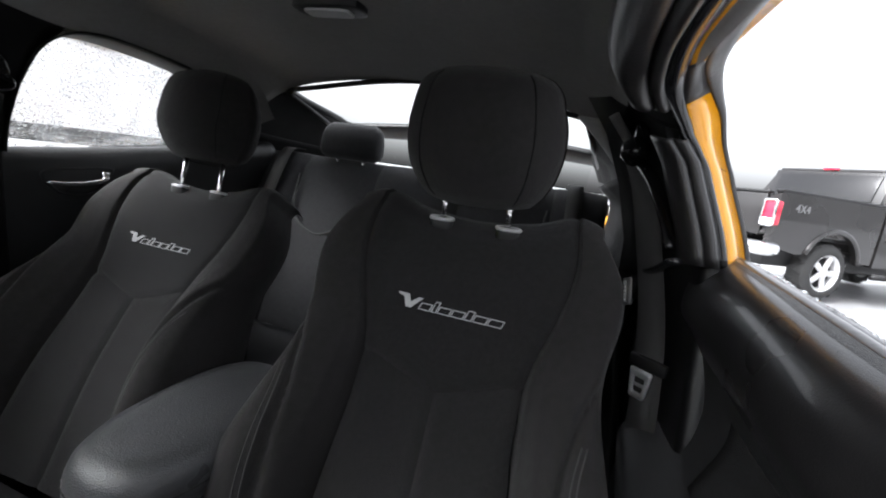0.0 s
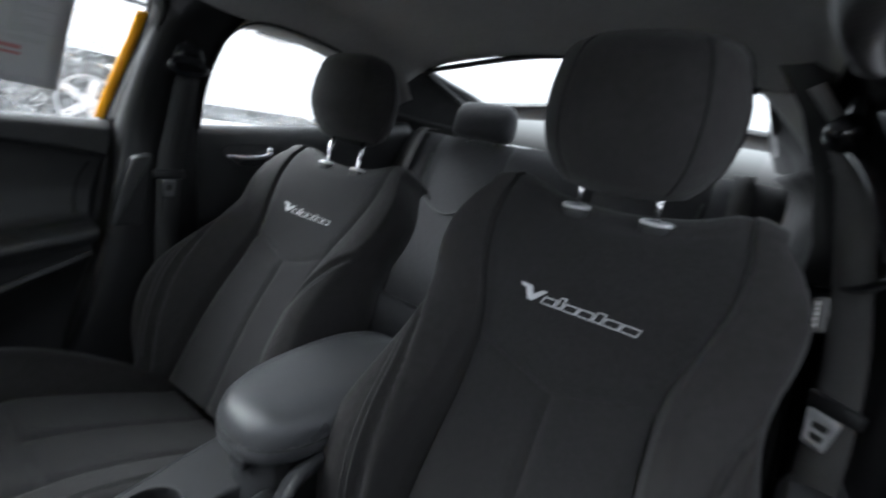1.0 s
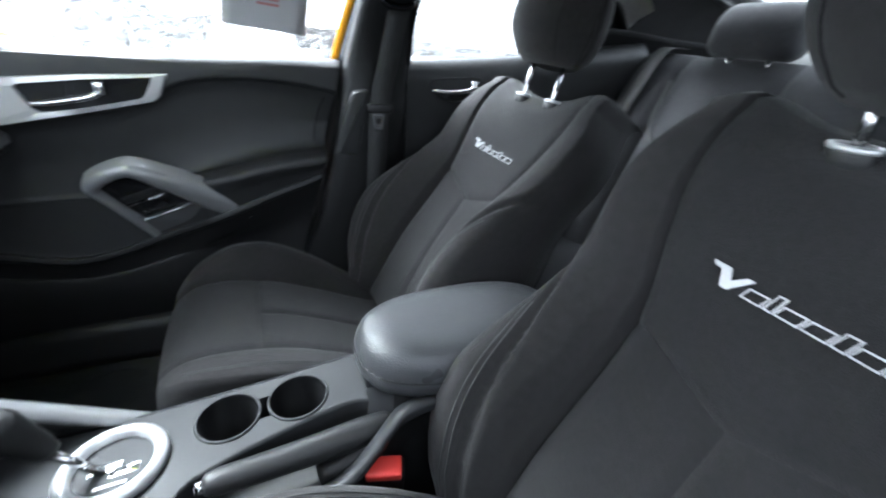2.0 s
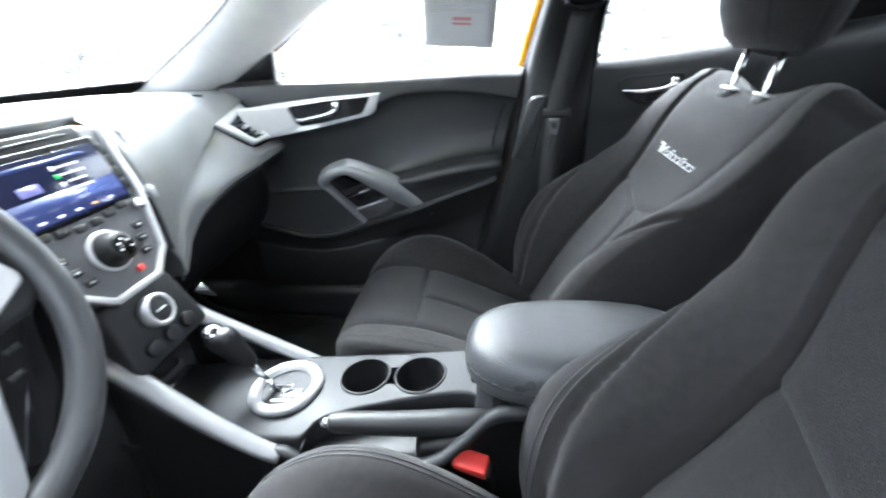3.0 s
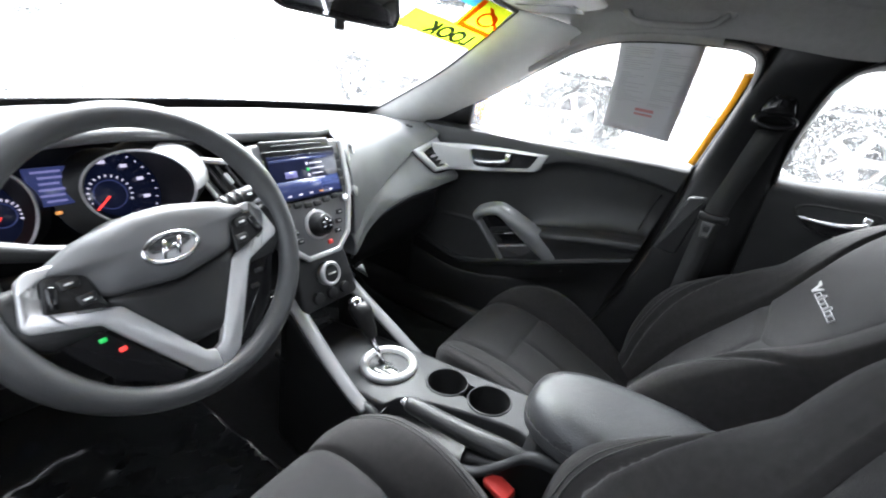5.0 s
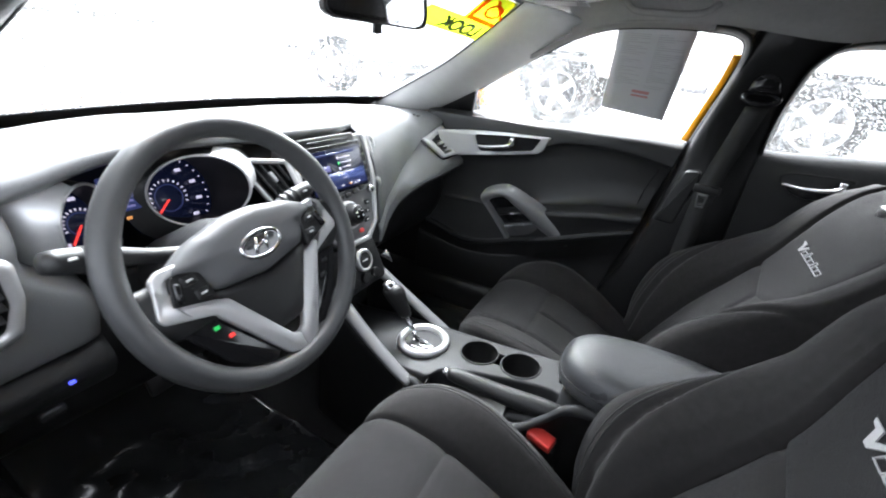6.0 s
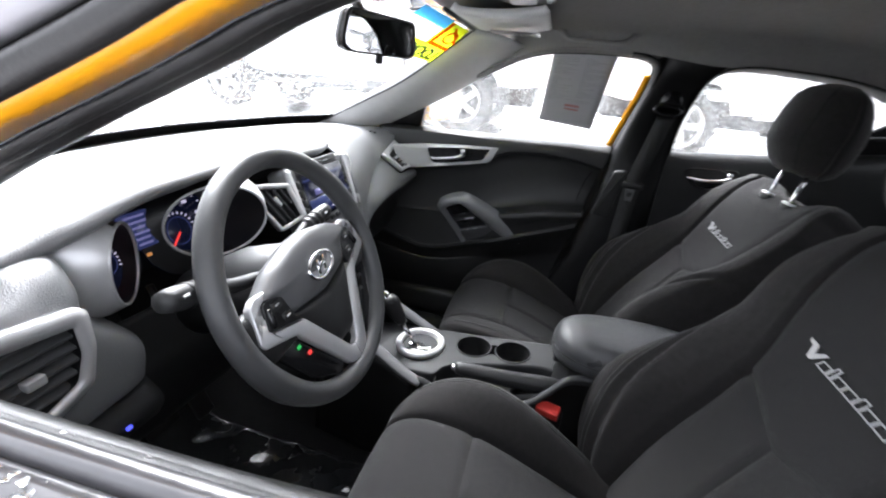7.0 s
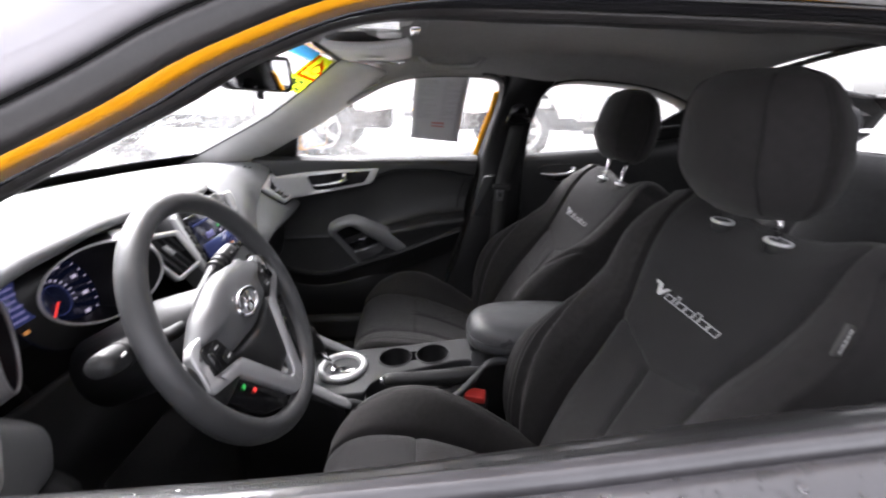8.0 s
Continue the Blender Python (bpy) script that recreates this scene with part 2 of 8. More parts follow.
M = {
    "fabric": mat("seat_fabric", (0.0215, 0.0202, 0.0205), 0.95, var=0.25, scale=90, bump=0.45, bscale=1300, spec=0.15, sheen=0.12),
    "fabric_mid": mat("seat_fabric_insert", (0.0180, 0.0173, 0.0180), 0.92, var=0.28, scale=140, bump=0.6, bscale=900, spec=0.15, sheen=0.1, voronoi=True),
    "fabric_grey": mat("rear_seat_fabric", (0.034, 0.034, 0.036), 0.93, var=0.2, scale=80, bump=0.3, bscale=900, spec=0.2, sheen=0.1),
    "stitch": mat("stitching_thread", (0.05, 0.05, 0.05), 0.8, var=0.1),
    "plastic": mat("grained_dark_plastic", (0.0185, 0.0188, 0.0195), 0.38, var=0.15, scale=40, bump=0.25, bscale=700, voronoi=True, spec=0.4),
    "plastic_black": mat("black_plastic", (0.0090, 0.0090, 0.0095), 0.45, var=0.15, scale=40, bump=0.15, bscale=600, spec=0.4),
    "pillar_black": mat("black_pillar_plastic", (0.0055, 0.0055, 0.006), 0.33, var=0.15, scale=40, bump=0.12, bscale=700, spec=0.3, voronoi=True),
    "dash": mat("soft_grey_dash_plastic", (0.155, 0.157, 0.161), 0.38, spec=0.6, var=0.06, scale=25, bump=0.25, bscale=600, voronoi=True),
    "console": mat("satin_grey_plastic", (0.020, 0.0205, 0.022), 0.50, var=0.08, scale=30, bump=0.12, bscale=900, spec=0.22),
    "fascia": mat("satin_grey_fascia", (0.15, 0.151, 0.155), 0.38, var=0.06, scale=40, bump=0.06, bscale=900),
    "silver": mat("satin_silver_plastic", (0.58, 0.58, 0.585), 0.34, metal=0.45, var=0.05, scale=60, bump=0.03, bscale=900),
    "satin": mat("satin_grey_paint", (0.20, 0.20, 0.205), 0.36, metal=0.3, var=0.06, scale=60, bump=0.03, bscale=900),
    "satin_dark": mat("dark_satin_paint", (0.075, 0.075, 0.078), 0.40, metal=0.2, var=0.08, scale=60, bump=0.03, bscale=900),
    "satin_bright": mat("satin_silver_paint", (0.23, 0.23, 0.235), 0.33, metal=0.4, var=0.06, scale=60, bump=0.03, bscale=900),
    "chrome": mat("chrome", (0.75, 0.75, 0.76), 0.08, metal=1.0, var=0.03),
    "leather": mat("armrest_vinyl", (0.050, 0.051, 0.054), 0.30, var=0.08, scale=50, bump=0.3, bscale=500, voronoi=True),
    "wheel": mat("steering_wheel_urethane", (0.056, 0.057, 0.059), 0.36, var=0.12, scale=50, bump=0.2, bscale=800, voronoi=True),
    "hub": mat("satin_grey_wheel_boss", (0.100, 0.101, 0.104), 0.40, var=0.06, scale=40, bump=0.15, bscale=800, voronoi=True),
    "headliner": mat("headliner_cloth", (0.235, 0.230, 0.226), 0.95, var=0.08, scale=80, bump=0.3, bscale=900, spec=0.1),
    "pillar": mat("pillar_trim_grey", (0.58, 0.58, 0.57), 0.6, var=0.06, scale=40, bump=0.2, bscale=700),
    "quarter": mat("matt_quarter_plastic", (0.010, 0.010, 0.0105), 0.75, var=0.15, scale=40, bump=0.2, bscale=600, spec=0.15),
    "carpet": mat("floor_carpet", (0.020, 0.020, 0.0205), 0.95, var=0.3, scale=150, bump=0.8, bscale=600, spec=0.1),
    "rubber": mat("weatherstrip_rubber", (0.02, 0.019, 0.019), 0.35, var=0.25, scale=25, bump=0.2, bscale=200),
    "seal": mat("matt_black_seal", (0.008, 0.008, 0.008), 0.6, var=0.2, scale=25, bump=0.2, bscale=300, spec=0.2),
    "steel": mat("brushed_steel", (0.62, 0.62, 0.63), 0.32, metal=0.55, var=0.06, scale=80),
    "paint": mat("amber_yellow_paint", (0.85, 0.36, 0.01), 0.25, var=0.05, scale=15, coat=0.6),
    "gloss": mat("gloss_black", (0.01, 0.01, 0.011), 0.12, var=0.05),
    "red": mat("red_button_plastic", (0.75, 0.06, 0.05), 0.4, var=0.05),
    "white": mat("white_plastic", (0.75, 0.75, 0.74), 0.5, var=0.05),
    "belt": mat("seat_belt_webbing", (0.045, 0.044, 0.043), 0.65, var=0.1, scale=60, bump=0.5, bscale=900),
    "belt_black": mat("seat_belt_webbing_black", (0.008, 0.008, 0.0085), 0.5, var=0.15, scale=60, bump=0.5, bscale=900),
    "emboss": mat("silver_thread", (0.40, 0.40, 0.41), 0.5, metal=0.2, var=0.12, scale=400),
    "paper": mat("window_sheet_paper", (0.48, 0.48, 0.50), 0.8, var=0.05, scale=20),
    "ink": mat("grey_print", (0.35, 0.35, 0.37), 0.8, var=0.05),
    "ink_red": mat("red_print", (0.45, 0.20, 0.20), 0.8, var=0.05),
    "mat_plastic": mat("clear_film_over_mat", (0.018, 0.019, 0.020), 0.13, var=0.25, scale=12, bump=0.5, bscale=40, coat=0.15),
    "tyre": mat("tyre_rubber", (0.02, 0.02, 0.02), 0.8, var=0.15, scale=30, bump=0.4, bscale=80),
    "truck": mat("wet_charcoal_paint", (0.014, 0.013, 0.013), 0.28, var=0.15, scale=8, coat=0.4),
    "lens_red": mat("red_lens", (0.65, 0.02, 0.05), 0.15, var=0.05, coat=0.5),
    "asphalt": mat("wet_asphalt", (0.30, 0.30, 0.305), 0.4, var=0.2, scale=2.0, bump=0.6, bscale=60),
    "snow": mat("white_car_paint", (0.78, 0.78, 0.78), 0.25, var=0.04, scale=2.0, coat=0.5),
    "lamp_lens": mat("frosted_lens", (0.6, 0.6, 0.6), 0.4, var=0.05),
    "glow_blue": mat("screen_blue", (0.02, 0.03, 0.08), 0.15, emit=(0.16, 0.20, 0.62), emit_power=0.014),
    "glow_dark": mat("screen_dark", (0.01, 0.012, 0.03), 0.15, emit=(0.02, 0.03, 0.10), emit_power=0.01),
    "glow_white": mat("screen_white", (0.3, 0.3, 0.3), 0.3, emit=(0.8, 0.75, 1.0), emit_power=0.07),
    "glow_lilac": mat("screen_lilac", (0.05, 0.05, 0.12), 0.3, emit=(0.42, 0.42, 0.95), emit_power=0.035),
    "glow_orange": mat("screen_orange", (0.3, 0.1, 0.0), 0.3, emit=(1.0, 0.45, 0.15), emit_power=0.06),
    "glow_red": mat("needle_red", (0.4, 0.02, 0.02), 0.3, emit=(1.0, 0.06, 0.05), emit_power=0.12),
    "glow_led": mat("lamp_blue", (0.02, 0.03, 0.3), 0.3, emit=(0.08, 0.10, 1.0), emit_power=0.2),
    "glow_green": mat("icon_green", (0.02, 0.3, 0.05), 0.3, emit=(0.05, 0.9, 0.2), emit_power=0.05),
    "wet_vinyl": mat("wet_black_vinyl", (0.013, 0.0125, 0.013), 0.30, var=0.25, scale=30, bump=0.10, bscale=700, coat=0.35, voronoi=True),
    "wet": mat("wet_black_rubber", (0.055, 0.053, 0.057), 0.3, var=0.3, scale=20, bump=0.4, bscale=60, coat=0.5),
    # pale base colour stands in for the white sky mirrored in the wet skin
    "sky_sheen_paint": mat("wet_paint_pale_sky_sheen", (0.32, 0.31, 0.33), 0.15, var=0.2, scale=10, coat=0.8),
    "glass": glass_mat("clear_glass", (0.93, 0.95, 0.94)),
    "glare_pane": glass_mat("rain_and_glare_glass", (0.95, 0.96, 0.95), glare=0.024),
    "windscreen": glass_mat("rain_beaded_windscreen", (0.94, 0.96, 0.96), glare=0.045, specks=0.96),
}


# ---- mesh helpers ----
def part(name, bm, material, parent=None, label="", smooth=True):
    me = bpy.data.meshes.new(name)
    bm.normal_update()
    bm.to_mesh(me)
    bm.free()
    if smooth:
        for p in me.polygons:
            p.use_smooth = True
    me.materials.append(material)
    ob = new(name, me)
    if parent:
        ob.parent = parent
    if label:
        ob["label"] = label
    return ob


def group(name, label, category, kind="", grp=""):
    return tagged(new(name), label, category, grp, kind)


def auto(ob, angle=35):
    """Sharp edges stay sharp under smooth shading."""
    bm = bmesh.new()
    bm.from_mesh(ob.data)
    for e in bm.edges:
        if len(e.link_faces) == 2 and e.calc_face_angle(0) > radians(angle):
            e.smooth = False
    bm.to_mesh(ob.data)
    bm.free()
    return ob


def spline(pts, n, closed=False):
    """Catmull-Rom through the points, n samples."""
    p = np.array(pts, float)
    m = len(p)
    if m == 2 and not closed:
        return [tuple(p[0] + (p[1] - p[0]) * k / (n - 1)) for k in range(n)]
    out = []
    segs = m if closed else m - 1
    for k in range(n):
        s = k / (n if closed else n - 1) * segs
        i = min(int(s), segs - 1)
        f = s - i
        if closed:
            a, b, c, d = p[(i - 1) % m], p[i % m], p[(i + 1) % m], p[(i + 2) % m]
        else:
            b, c = p[i], p[i + 1]
            a = p[i - 1] if i > 0 else 2 * b - c
            d = p[i + 2] if i + 2 < m else 2 * c - b
        out.append(tuple(0.5 * (2 * b + (c - a) * f + (2 * a - 5 * b + 4 * c - d) * f * f + (3 * b - a - 3 * c + d) * f ** 3)))
    return out


def lerp_table(table, x):
    """Smooth value from rows of (x, value), x rising."""
    xs = [r[0] for r in table]
    if x <= xs[0]:
        return table[0][1]
    if x >= xs[-1]:
        return table[-1][1]
    i = max(k for k in range(len(xs) - 1) if xs[k] <= x)
    f = (x - xs[i]) / (xs[i + 1] - xs[i])
    b, c = table[i][1], table[i + 1][1]
    a = table[i - 1][1] if i else b
    d = table[i + 2][1] if i + 2 < len(table) else c
    ma, mb = (c - a) / 2, (d - b) / 2
    return (2 * f ** 3 - 3 * f * f + 1) * b + (f ** 3 - 2 * f * f + f) * ma + (-2 * f ** 3 + 3 * f * f) * c + (f ** 3 - f * f) * mb


def grid_bm(rows, closed_u=False, closed_v=False, caps=False):
    """Quads over rows of points."""
    bm = bmesh.new()
    vs = [[bm.verts.new(p) for p in r] for r in rows]
    nr, nc = len(vs), len(vs[0])
    for i in range(nr if closed_v else nr - 1):
        for j in range(nc if closed_u else nc - 1):
            q = (vs[i][j], vs[i][(j + 1) % nc], vs[(i + 1) % nr][(j + 1) % nc], vs[(i + 1) % nr][j])
            bm.faces.new(q)
    if caps:
        bm.faces.new(list(reversed(vs[0])))
        bm.faces.new(vs[-1])
    bmesh.ops.recalc_face_normals(bm, faces=bm.faces)
    return bm


def sheet(name, rows, material, parent=None, nu=24, nv=24, thick=0.004, offset=0.0, label="", curve_u=True, curve_v=True):
    """A smooth sheet through rows of points, given a thickness."""
    if curve_u:
        rows = [spline(r, nu) for r in rows]
    if curve_v:
        cols = [spline([r[j] for r in rows], nv) for j in range(len(rows[0]))]
        rows = [[c[i] for c in cols] for i in range(nv)]
    ob = part(name, grid_bm(rows), material, parent, label)
    if thick:
        s = ob.modifiers.new("thickness", "SOLIDIFY")
        s.thickness = thick
        s.offset = offset
    return ob


def tube_bm(path, radius, n=12, closed=False, flat=1.0, up=None):
    """A round or flattened bar along a path. radius: a number or one for each point."""
    p = [Vector(q) for q in path]
    m = len(p)
    rad = radius if isinstance(radius, (list, tuple)) else [radius] * m
    rows = []
    nrm = None
    for i in range(m):
        a = p[(i - 1) % m] if (closed or i > 0) else p[i]
        b = p[(i + 1) % m] if (closed or i < m - 1) else p[i]
        t = (b - a).normalized()
        if nrm is None:
            nrm = Vector(up) if up else (Vector((0, 0, 1)) if abs(t.z) < 0.9 else Vector((1, 0, 0)))
        nrm = (nrm - t * nrm.dot(t)).normalized()
        bi = t.cross(nrm)
        rows.append([tuple(p[i] + rad[i] * (math.cos(2 * math.pi * k / n) * bi + flat * math.sin(2 * math.pi * k / n) * nrm)) for k in range(n)])
    return grid_bm(rows, closed_u=True, closed_v=closed, caps=not closed)


def box_bm(sx, sy, sz, bev=0.004, seg=2, at=(0, 0, 0)):
    bm = bmesh.new()
    bmesh.ops.create_cube(bm, size=1.0)
    bmesh.ops.scale(bm, vec=(sx, sy, sz), verts=bm.verts)
    if bev:
        bmesh.ops.bevel(bm, geom=list(bm.edges), offset=min(bev, 0.45 * min(sx, sy, sz)), segments=seg, affect="EDGES", profile=0.5)
    bmesh.ops.translate(bm, vec=at, verts=bm.verts)
    return bm


def prism_bm(outline, z0, z1, bev=0.002, seg=2):
    """An outline in x, y raised from z0 to z1, with rounded edges."""
    bm = bmesh.new()
    f = bm.faces.new([bm.verts.new((x, y, z0)) for x, y in outline])
    r = bmesh.ops.extrude_face_region(bm, geom=[f])
    bmesh.ops.translate(bm, vec=(0, 0, z1 - z0), verts=[v for v in r["geom"] if isinstance(v, bmesh.types.BMVert)])
    bmesh.ops.recalc_face_normals(bm, faces=bm.faces)
    if bev:
        es = [e for e in bm.edges if abs(e.verts[0].co.z - e.verts[1].co.z) < 1e-6]
        bmesh.ops.bevel(bm, geom=es, offset=bev, segments=seg, affect="EDGES", profile=0.5)
    return bm


def lathe_bm(profile, n=32, caps=True):
    """Turns rows of (radius, z) about z."""
    rows = [[(r * math.cos(2 * math.pi * k / n), r * math.sin(2 * math.pi * k / n), z) for k in range(n)] for r, z in profile]
    bm = grid_bm(rows, closed_u=True)
    if caps:
        bm.faces.new([v for v in list(bm.verts)[:n]])
    bm.faces.new([v for v in list(bm.verts)[-n:]])
    bmesh.ops.recalc_face_normals(bm, faces=bm.faces)
    return bm


def ring_outline(rx, ry, n=32, cx=0.0, cy=0.0, power=2.0):
    out = []
    for k in range(n):
        a = 2 * math.pi * k / n
        c, s = math.cos(a), math.sin(a)
        out.append((cx + rx * math.copysign(abs(c) ** (2 / power), c), cy + ry * math.copysign(abs(s) ** (2 / power), s)))
    return out


def frame_bm(outer, inner, z0, z1):
    """A flat frame between two outlines with equal counts."""
    n = len(outer)
    rows = [[(x, y, z0) for x, y in outer], [(x, y, z1) for x, y in outer], [(x, y, z1) for x, y in inner], [(x, y, z0) for x, y in inner]]
    rows = [[rows[i][j] for i in range(4)] for j in range(n)]
    return grid_bm(rows, closed_u=True, closed_v=True)


def dome_bm(outline, z0, h, rings=8):
    """A cushion-shaped pad over an outline."""
    cx = sum(p[0] for p in outline) / len(outline)
    cy_ = sum(p[1] for p in outline) / len(outline)
    rows = [[(x, y, z0) for x, y in outline]]
    for k in range(rings):
        f = k / (rings - 1)
        s_ = math.cos(f * math.pi / 2 * 0.96)
        rows.append([(cx + (x - cx) * s_ ** 0.45, cy_ + (y - cy_) * s_ ** 0.45, z0 + 0.25 * h + 0.75 * h * math.sin(f * math.pi / 2)) for x, y in outline])
    return grid_bm(rows, closed_u=True, caps=True)


def poly_ring(pts, r, n=6):
    """Corners rounded by r."""
    out = []
    m = len(pts)
    for i in range(m):
        a, b, c = Vector(pts[i - 1]), Vector(pts[i]), Vector(pts[(i + 1) % m])
        p0, p1 = b + (a - b).normalized() * r, b + (c - b).normalized() * r
        for k in range(n):
            f = k / (n - 1)
            q = (1 - f) ** 2 * p0 + 2 * f * (1 - f) * b + f * f * p1
            out.append((q.x, q.y))
    return out


def axes(o, x, y):
    """A matrix with origin o, x along x and y near y."""
    x = Vector(x).normalized()
    z = x.cross(Vector(y)).normalized()
    y = z.cross(x)
    m = Matrix((x, y, z)).transposed().to_4x4()
    m.translation = o
    return m


def place(ob, m):
    ob.matrix_local = m
    return ob


def text_part(name, body, size, material, parent, m, label="", depth=0.0006, bold=0.0):
    cu = bpy.data.curves.new(name, "FONT")
    cu.offset = bold
    cu.body = body
    cu.size = size
    cu.extrude = depth
    cu.align_x = "CENTER"
    cu.align_y = "CENTER"
    tmp = new("tmp_text", cu)
    dg = bpy.context.evaluated_depsgraph_get()
    me = bpy.data.meshes.new_from_object(tmp.evaluated_get(dg))
    bpy.data.objects.remove(tmp)
    me.materials.clear()
    me.materials.append(material)
    ob = new(name, me)
    ob.parent = parent
    ob.matrix_local = m
    if label:
        ob["label"] = label
    return ob


# ---- car shell ----
BELT_Z_P = [(-0.15, 0.978), (0.0, 0.98), (0.69, 0.984), (0.87, 0.996), (1.22, 1.03), (1.6, 1.09)]
BELT_X_P = [(-0.15, 0.672), (0.0, 0.685), (0.69, 0.705), (0.87, 0.697), (1.22, 0.665), (1.6, 0.60)]
BELT_Z_D = [(-0.15, 0.934), (0.17, 0.943), (0.38, 0.949), (0.52, 0.960), (0.74, 0.980), (1.05, 1.0)]

# carpeted floor pan, firewall and tunnel
floor = group("floor", "black carpeted car floor with raised footwell", "floor", "structure")
sheet("carpet", [[(x, y, z) for x in (-0.72, -0.62, -0.4, -0.16, 0.0, 0.16, 0.4, 0.62, 0.72)] for y, z in
                 ((-0.62, 0.75), (-0.56, 0.55), (-0.42, 0.34), (-0.25, 0.25), (0.1, 0.235), (0.6, 0.24), (1.0, 0.25), (1.35, 0.27), (1.5, 0.36))],
      M["carpet"], floor, 30, 40, 0.01, -1.0)
sheet("firewall", [[(x, y, z) for x in (-0.74, -0.3, 0.3, 0.74)] for y, z in ((-0.60, 0.72), (-0.63, 0.80), (-0.60, 0.87), (-0.54, 0.90))], M["plastic_black"], floor, 8, 12, 0.01, 1.0)


def sill(s):
    rows = []
    for y in (-0.55, 0.0, 0.4, 0.7, 1.0):
        rows.append([(s * 0.60, y, 0.25), (s * 0.615, y, 0.30), (s * 0.63, y, 0.335), (s * 0.68, y, 0.345), (s * 0.72, y, 0.33)])
    return sheet("sill", rows, M["plastic_black"], floor, 14, 16, 0.008)


sill(1)
sill(-1)

for s in (-1, 1):
    sheet("kick_panel", [[(s * 0.665, y, z) for y in (-0.62, -0.4, -0.2, -0.08)] for z in (0.26, 0.45, 0.65, 0.86)], M["plastic_black"], floor, 8, 8, 0.01)

# headliner
ceiling = tagged(sheet("ceiling", [
    [(-0.47, 0.20, 1.296), (-0.25, 0.185, 1.312), (0.0, 0.18, 1.318), (0.25, 0.185, 1.312), (0.47, 0.20, 1.296)],
    [(-0.565, 0.34, 1.278), (-0.42, 0.34, 1.318), (-0.2, 0.34, 1.338), (0.0, 0.34, 1.342), (0.2, 0.34, 1.338), (0.42, 0.34, 1.318), (0.565, 0.34, 1.278)],
    [(-0.605, 0.50, 1.275), (-0.45, 0.50, 1.326), (-0.2, 0.50, 1.352), (0.0, 0.50, 1.357), (0.2, 0.50, 1.352), (0.45, 0.50, 1.326), (0.605, 0.50, 1.262)],
    [(-0.61, 0.85, 1.262), (-0.45, 0.85, 1.330), (-0.2, 0.85, 1.360), (0.0, 0.85, 1.366), (0.2, 0.85, 1.360), (0.45, 0.85, 1.330), (0.61, 0.85, 1.250)],
    [(-0.605, 1.2, 1.245), (-0.45, 1.2, 1.322), (-0.2, 1.2, 1.353), (0.0, 1.2, 1.358), (0.2, 1.2, 1.353), (0.45, 1.2, 1.322), (0.605, 1.2, 1.245)],
    [(-0.585, 1.52, 1.20), (-0.45, 1.54, 1.285), (-0.2, 1.55, 1.328), (0.0, 1.56, 1.335), (0.2, 1.55, 1.328), (0.45, 1.54, 1.285), (0.585, 1.52, 1.20)],
], M["headliner"], None, 48, 40, 0.012, 1.0), "dark grey woven headliner with a soft curve", "ceiling", kind="structure")

# outer roof skin, so that no light leaks in
roof = tagged(sheet("roof", [
    [(-0.52, 0.12, 1.318), (0.0, 0.08, 1.36), (0.52, 0.12, 1.318)],
    [(-0.64, 0.42, 1.295), (-0.4, 0.42, 1.365), (0.0, 0.42, 1.395), (0.4, 0.42, 1.365), (0.64, 0.42, 1.295)],
    [(-0.655, 0.9, 1.29), (-0.4, 0.9, 1.375), (0.0, 0.9, 1.408), (0.4, 0.9, 1.375), (0.655, 0.9, 1.29)],
    [(-0.64, 1.53, 1.262), (0.0, 1.55, 1.376), (0.64, 1.53, 1.262)],
], M["paint"], None, 36, 30, 0.01, 1.0), "amber yellow painted car roof", "car roof", kind="structure")

dome = group("dome_lamp", "grey overhead console with two frosted lamps", "lamp")
place(dome, axes((0.0, 0.40, 1.345), (1, 0, 0), (0, 1, 0.05)))
part("housing", prism_bm(ring_outline(0.10, 0.065, 28, power=4), -0.032, 0.012, 0.008), M["headliner"], dome)
for sx in (-1, 1):
    part("lens", prism_bm(ring_outline(0.036, 0.026, 20, sx * 0.05, -0.015, power=5), -0.036, -0.028, 0.002), M["lamp_lens"], dome, "frosted white lamp lens")
part("switch", box_bm(0.10, 0.020, 0.010, 0.003, at=(0, 0.038, -0.034)), M["chrome"], dome, "bright switch bar")

rear_lamp = group("rear_dome_lamp", "small grey lamp on the headliner over the rear seats", "lamp")
place(rear_lamp, axes((-0.03, 1.05, 1.364), (1, 0, 0), (0, 1, 0)))
part("housing", prism_bm(ring_outline(0.075, 0.035, 24, power=4), -0.014, 0.01, 0.004), M["plastic"], rear_lamp)
part("lens", prism_bm(ring_outline(0.05, 0.02, 20, power=5), -0.019, -0.013, 0.002), M["lamp_lens"], rear_lamp)


def grab(x0, y0, z0, name="grab_handle"):
    s = 1 if x0 > 0 else -1
    g = group(name, "grey grab handle folded against the headliner", "grab handle")
    path = spline([(x0, y0, z0), (x0 - s * 0.012, y0 + 0.03, z0 - 0.022), (x0 - s * 0.014, y0 + 0.10, z0 - 0.026), (x0 - s * 0.012, y0 + 0.17, z0 - 0.022), (x0, y0 + 0.2, z0)], 24)
    part("grip", tube_bm(path, 0.0075, 10), M["headliner"], g)
    for dy in (0.0, 0.2):
        part("end_cap", box_bm(0.02, 0.03, 0.02, 0.006, at=(x0 + s * 0.004, y0 + dy, z0 + 0.004)), M["headliner"], g)
    return g


grab(-0.50, 0.46, 1.312)


